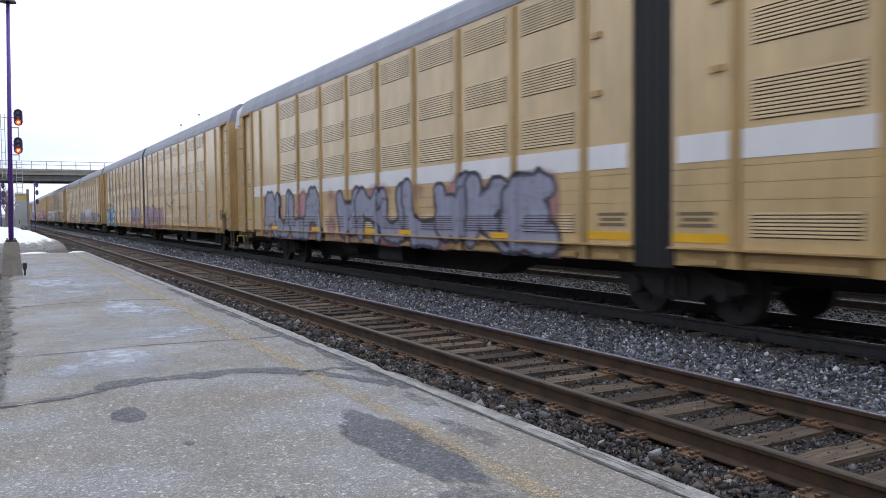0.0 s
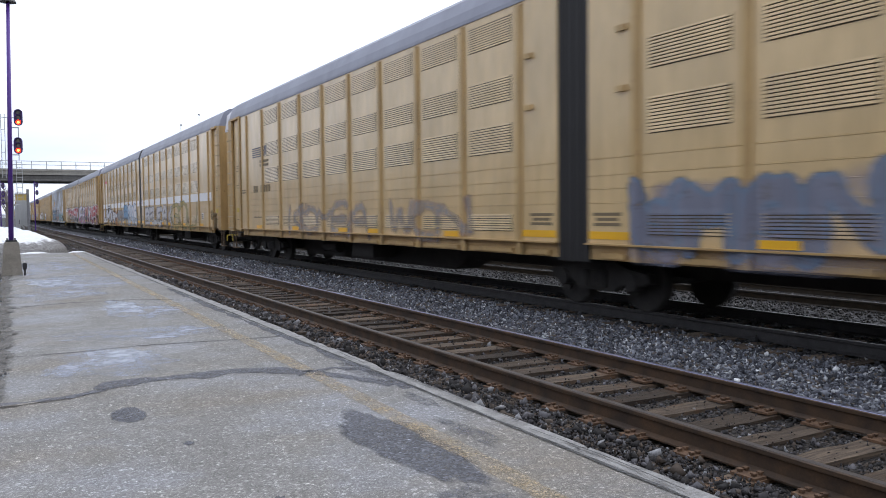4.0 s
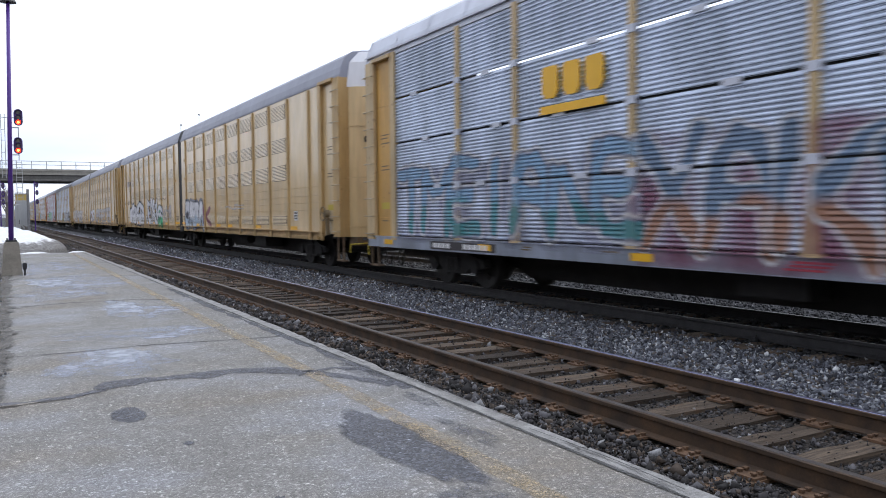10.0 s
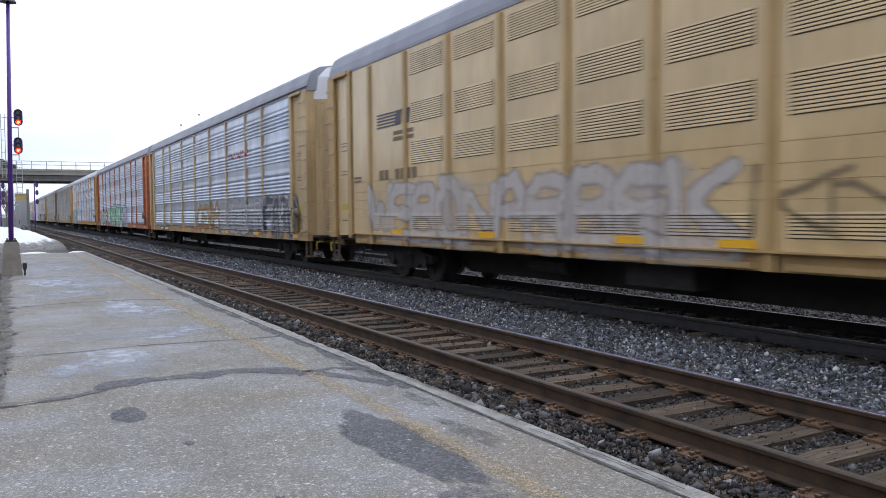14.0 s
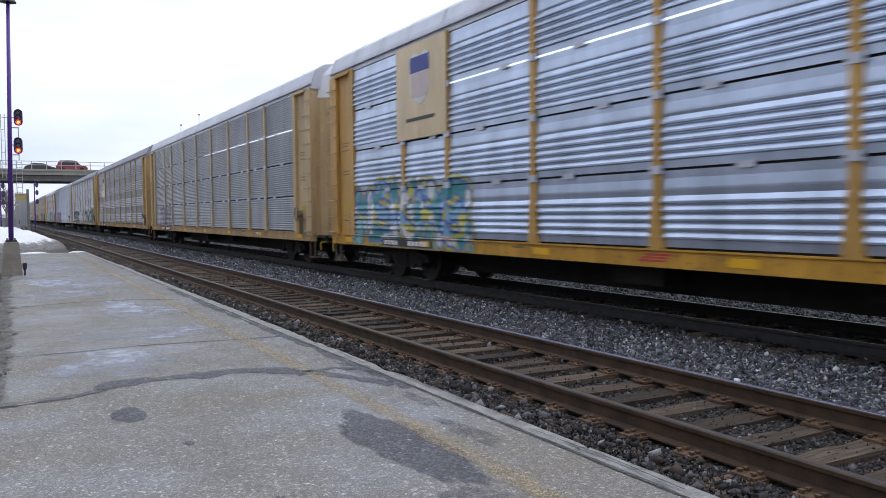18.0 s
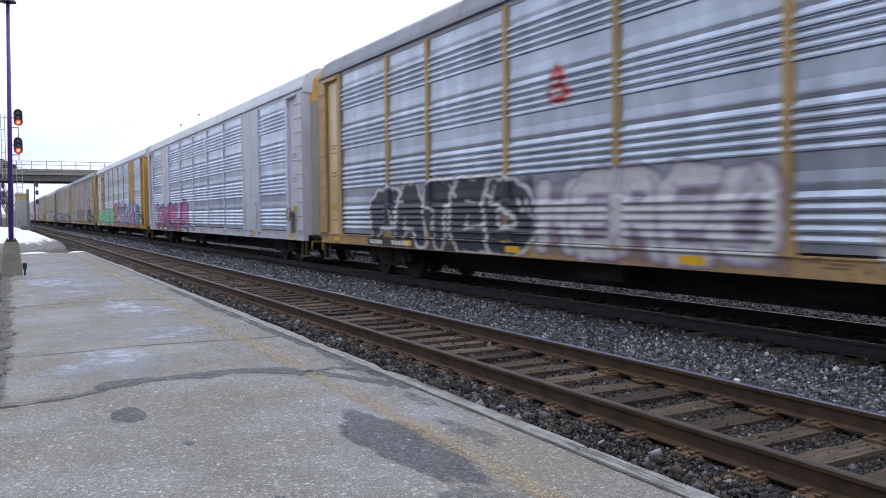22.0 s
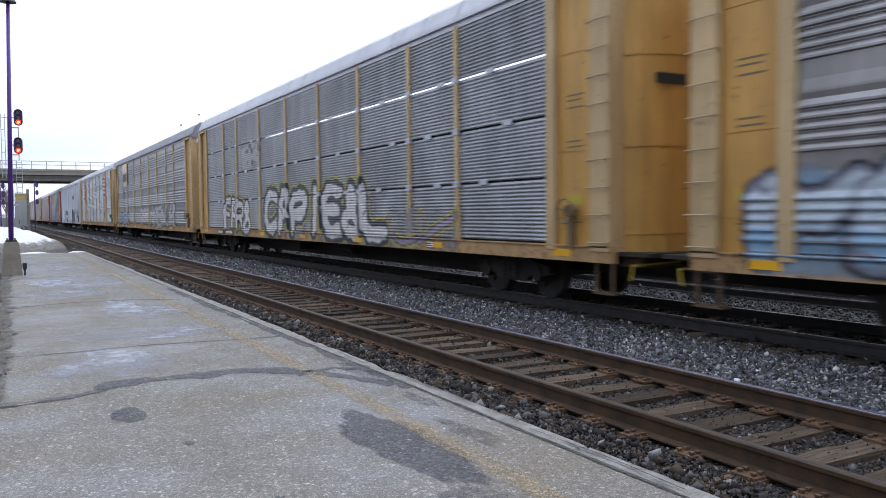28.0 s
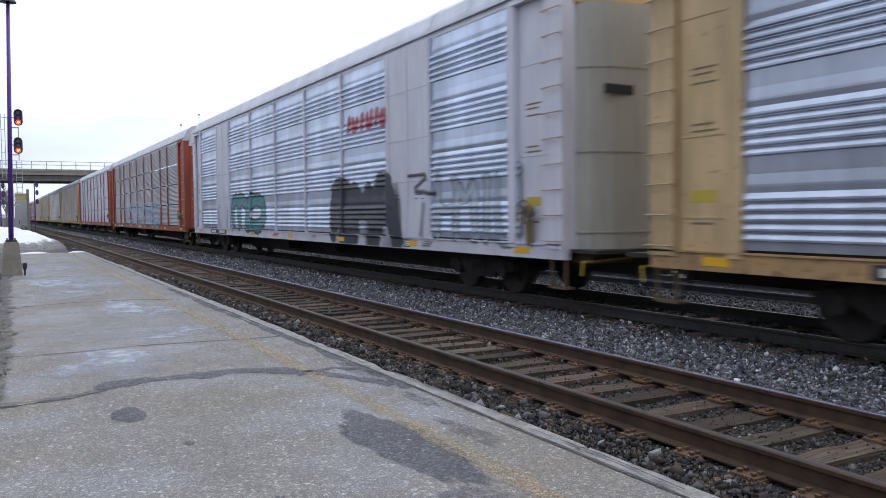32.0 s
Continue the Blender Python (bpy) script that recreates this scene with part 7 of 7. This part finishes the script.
def build_vehicles():
    road_vehicle(7.0, 12.0, 12.0, 134.2, M_FACEBLACK, False, "dark hatchback driving over the bridge")
    road_vehicle(8.75, 7.7, 15.0, 134.2, M_SIGGREY, False, "grey saloon car driving over the bridge")
    road_vehicle(13.25, 8.0, -14.5, 137.8, M_SIGGREY, False, "silver saloon car driving over the bridge")
    road_vehicle(14.5, 6.4, 11.5, 134.2, M_FACEBLACK, True, "dark sport utility car driving over the bridge")
    road_vehicle(17.0, 11.3, 13.0, 134.2, M_SIGGREY, False, "grey saloon car driving over the bridge")
    road_vehicle(18.0, 6.0, 9.0, 137.8, M_FACEBLACK, False, "dark saloon car driving over the bridge")
    road_vehicle(18.0, 10.2, 9.0, 134.2, M_CARRED, True, "dull red sport utility car driving over the bridge")
    road_vehicle(25.0, 7.3, 12.0, 134.2, M_FACEBLUE, False, "blue hatchback driving over the bridge")
    road_vehicle(20.0, 12.9, 11.0, 134.2, M_FACEBLACK, True, "black sport utility car driving over the bridge")
    road_vehicle(22.75, 9.3, 11.5, 134.2, M_FACEBLACK, True, "dark estate car driving over the bridge")
    road_vehicle(23.25, 8.4, 12.0, 134.2, M_CARRED, False, "red hatchback driving over the bridge")
    road_vehicle(24.0, 3.9, 12.0, 134.2, M_SIGGREY, False, "silver hatchback driving over the bridge")


def build_embankment():
    for x0, x1 in ((-460, -16), (44, 460)):
        bm = bmesh.new()
        ring_extrude(bm, [(118, -0.5), (153, -0.5), (141.5, 8.44), (129.8, 8.44)], "x", x0, x1)
        ob = part("embankment", bm, M_EARTH)
        tagged(ob, "earth embankment that carries the road to the bridge", "embankment", kind="structure")


def build_dry_grass():
    """Matted dead grass along the crumbled side of the platform."""
    rng = np.random.default_rng(21)
    n = 16000
    y = 5.5 + 22 * rng.random(n) ** 1.3
    edge = np.interp(y, [3, 5.5, 7.4, 10.5, 20, 36], [-1.7, -0.62, -0.10, -0.02, 0.08, 0.25])
    x = edge + 0.03 - rng.random(n) ** 1.4 * 0.9
    z = np.full(n, PZ - 0.035)
    ang, ln, wd = rng.uniform(0, 6.28, n), rng.uniform(0.03, 0.09, n), rng.uniform(0.002, 0.005, n)
    lean = rng.uniform(0.1, 0.55, n)
    d = np.stack([np.cos(ang), np.sin(ang), np.zeros(n)], -1)
    s = np.stack([-np.sin(ang), np.cos(ang), np.zeros(n)], -1)
    p = np.stack([x, y, z], -1)
    tip = p + d * ln[:, None] + np.array([0, 0, 1.0]) * (ln * lean)[:, None]
    v = np.stack([p - s * wd[:, None], p + s * wd[:, None], tip], 1).reshape(-1, 3)
    ob = put("dry_grass", big_mesh("dry_grass", v, np.arange(3 * n).reshape(-1, 3), M_GRASS))
    tagged(ob, "matted dead brown grass along the platform side", "grass", kind="stuff")
    bm = bmesh.new()
    rows = []
    for i in range(60):
        yy = 2.0 + 0.6 * i
        e = float(np.interp(yy, [3, 5.5, 7.4, 10.5, 20, 36], [-1.7, -0.62, -0.10, -0.02, 0.08, 0.25]))
        rows.append([bm.verts.new((e + dx, yy, zz + 0.012 * noise.noise((dx * 5, yy * 2, 1)))) for dx, zz in ((0.06, PZ - 0.045), (-0.25, PZ - 0.05), (-0.8, PZ - 0.09), (-2.0, -0.2), (-3.5, -0.45))])
    for a, b in zip(rows, rows[1:]):
        for k in range(4):
            bm.faces.new((a[k], a[k + 1], b[k + 1], b[k]))
    ob = part("verge", bm, M_EARTH)
    tagged(ob, "bare gravelly verge beside the platform", "verge", kind="structure")


M_GRASS = island_mat("dead_grass", [(0.0, (0.20, 0.16, 0.10)), (0.3, (0.28, 0.23, 0.15)), (0.6, (0.14, 0.11, 0.075)), (0.85, (0.33, 0.29, 0.21))])
build_ground()
build_ballast_bed()
build_unseen_wall()
track = build_track(NEAR, "near_track", M_RAIL, (M_DULL, M_POLISH))
track2 = build_track(FAR, "train_track", M_RAILSHADE, (M_DULL, M_DULL))
track3 = build_track(THIRD, "rear_track", M_RAILSHADE, (M_RAILSHADE, M_RAILSHADE), -0.06)
build_turnout()
platform = build_platform()
build_lamp()
build_signal()
build_bridge()
build_snow()
build_train()
build_markings()
build_platform_marks()
build_far_things()
build_embankment()
build_vehicles()
build_ties(track, NEAR, 1.05, 150, 0.52, 70, 11)
build_ties(track2, FAR, 1.5, 120, 0.52, 0, 12)
scatter_stones("track_ballast", [(6.3, 8.75, 2.5, 34.0, 95000, 0.036, strip_z), (6.35, 8.75, 30.0, 75.0, 16000, 0.055, strip_z)], 5, "loose dark grey crushed stone between the tracks")
scatter_stones("near_ballast", [(3.25, 4.25, 1.5, 24.0, 6500, 0.055, lambda x: strip_z(x) + 0.005), (3.25, 4.35, 1.5, 20.0, 20000, 0.022, lambda x: strip_z(x) + 0.022), (4.55, 5.95, 1.5, 22.0, 13000, 0.030, lambda x: strip_z(x) + 0.004), (4.55, 5.95, 1.5, 22.0, 1400, 0.018, lambda x: -0.176), (3.3, 6.35, 22.0, 60.0, 9000, 0.048, lambda x: strip_z(x) - 0.005)], 8, "grubby dark crushed stone along the near rails", M_GRUBBY)
# Stones under and behind the train, coloured dark in place of its shade.
scatter_stones("oily_ballast", [(8.6, 13.4, 4.0, 34.0, 26000, 0.045, strip_z), (13.4, 17.0, 6.0, 40.0, 10000, 0.05, strip_z), (8.6, 17.0, 34.0, 70.0, 7000, 0.06, strip_z)], 7, "crushed stone coloured dark for the shade under the train", M_SHADESTONE)
build_dry_grass()
scatter_stones("side_gravel", [(-1.6, 0.05, 8.5, 34.0, 12000, 0.024, lambda x: 0.085 if x > -0.05 else 0.075 + 0.15 * max(-1.2, x))], 6, "loose grey-brown gravel beside the platform")


# ---------------------------------------------------------------- what moves
def spin(wheels, axis, degrees):
    """Turn wheels by so many degrees a frame; alike wheels share their keys."""
    first = wheels[0]
    walk(first, [(i / FPS, Matrix.Rotation(radians(degrees * i), 4, axis)) for i in range(int(LAST * FPS) + 1)])
    for w in wheels[1:]:
        w.rotation_mode = "QUATERNION"
        keys = w.animation_data_create()
        keys.action = first.animation_data.action
        keys.action_slot = first.animation_data.action_slot


def motions():
    for car in CARS:
        x, y, z = car.location
        walk(car, [(0, pose(x, y, z)), (LAST, pose(x, y - SPEED * LAST, z))])
    spin(WHEELS, "X", math.degrees(SPEED / FPS / 0.48))
    for root, t, x, v, lane in VEHICLES:
        walk(root, [(0, pose(x - v * t, lane, 8.45)), (LAST, pose(x + v * (LAST - t), lane, 8.45))])
        spin([c for c in root.children if c.name.startswith("wheel")], "Y", math.degrees(v / FPS / 0.33))


motions()
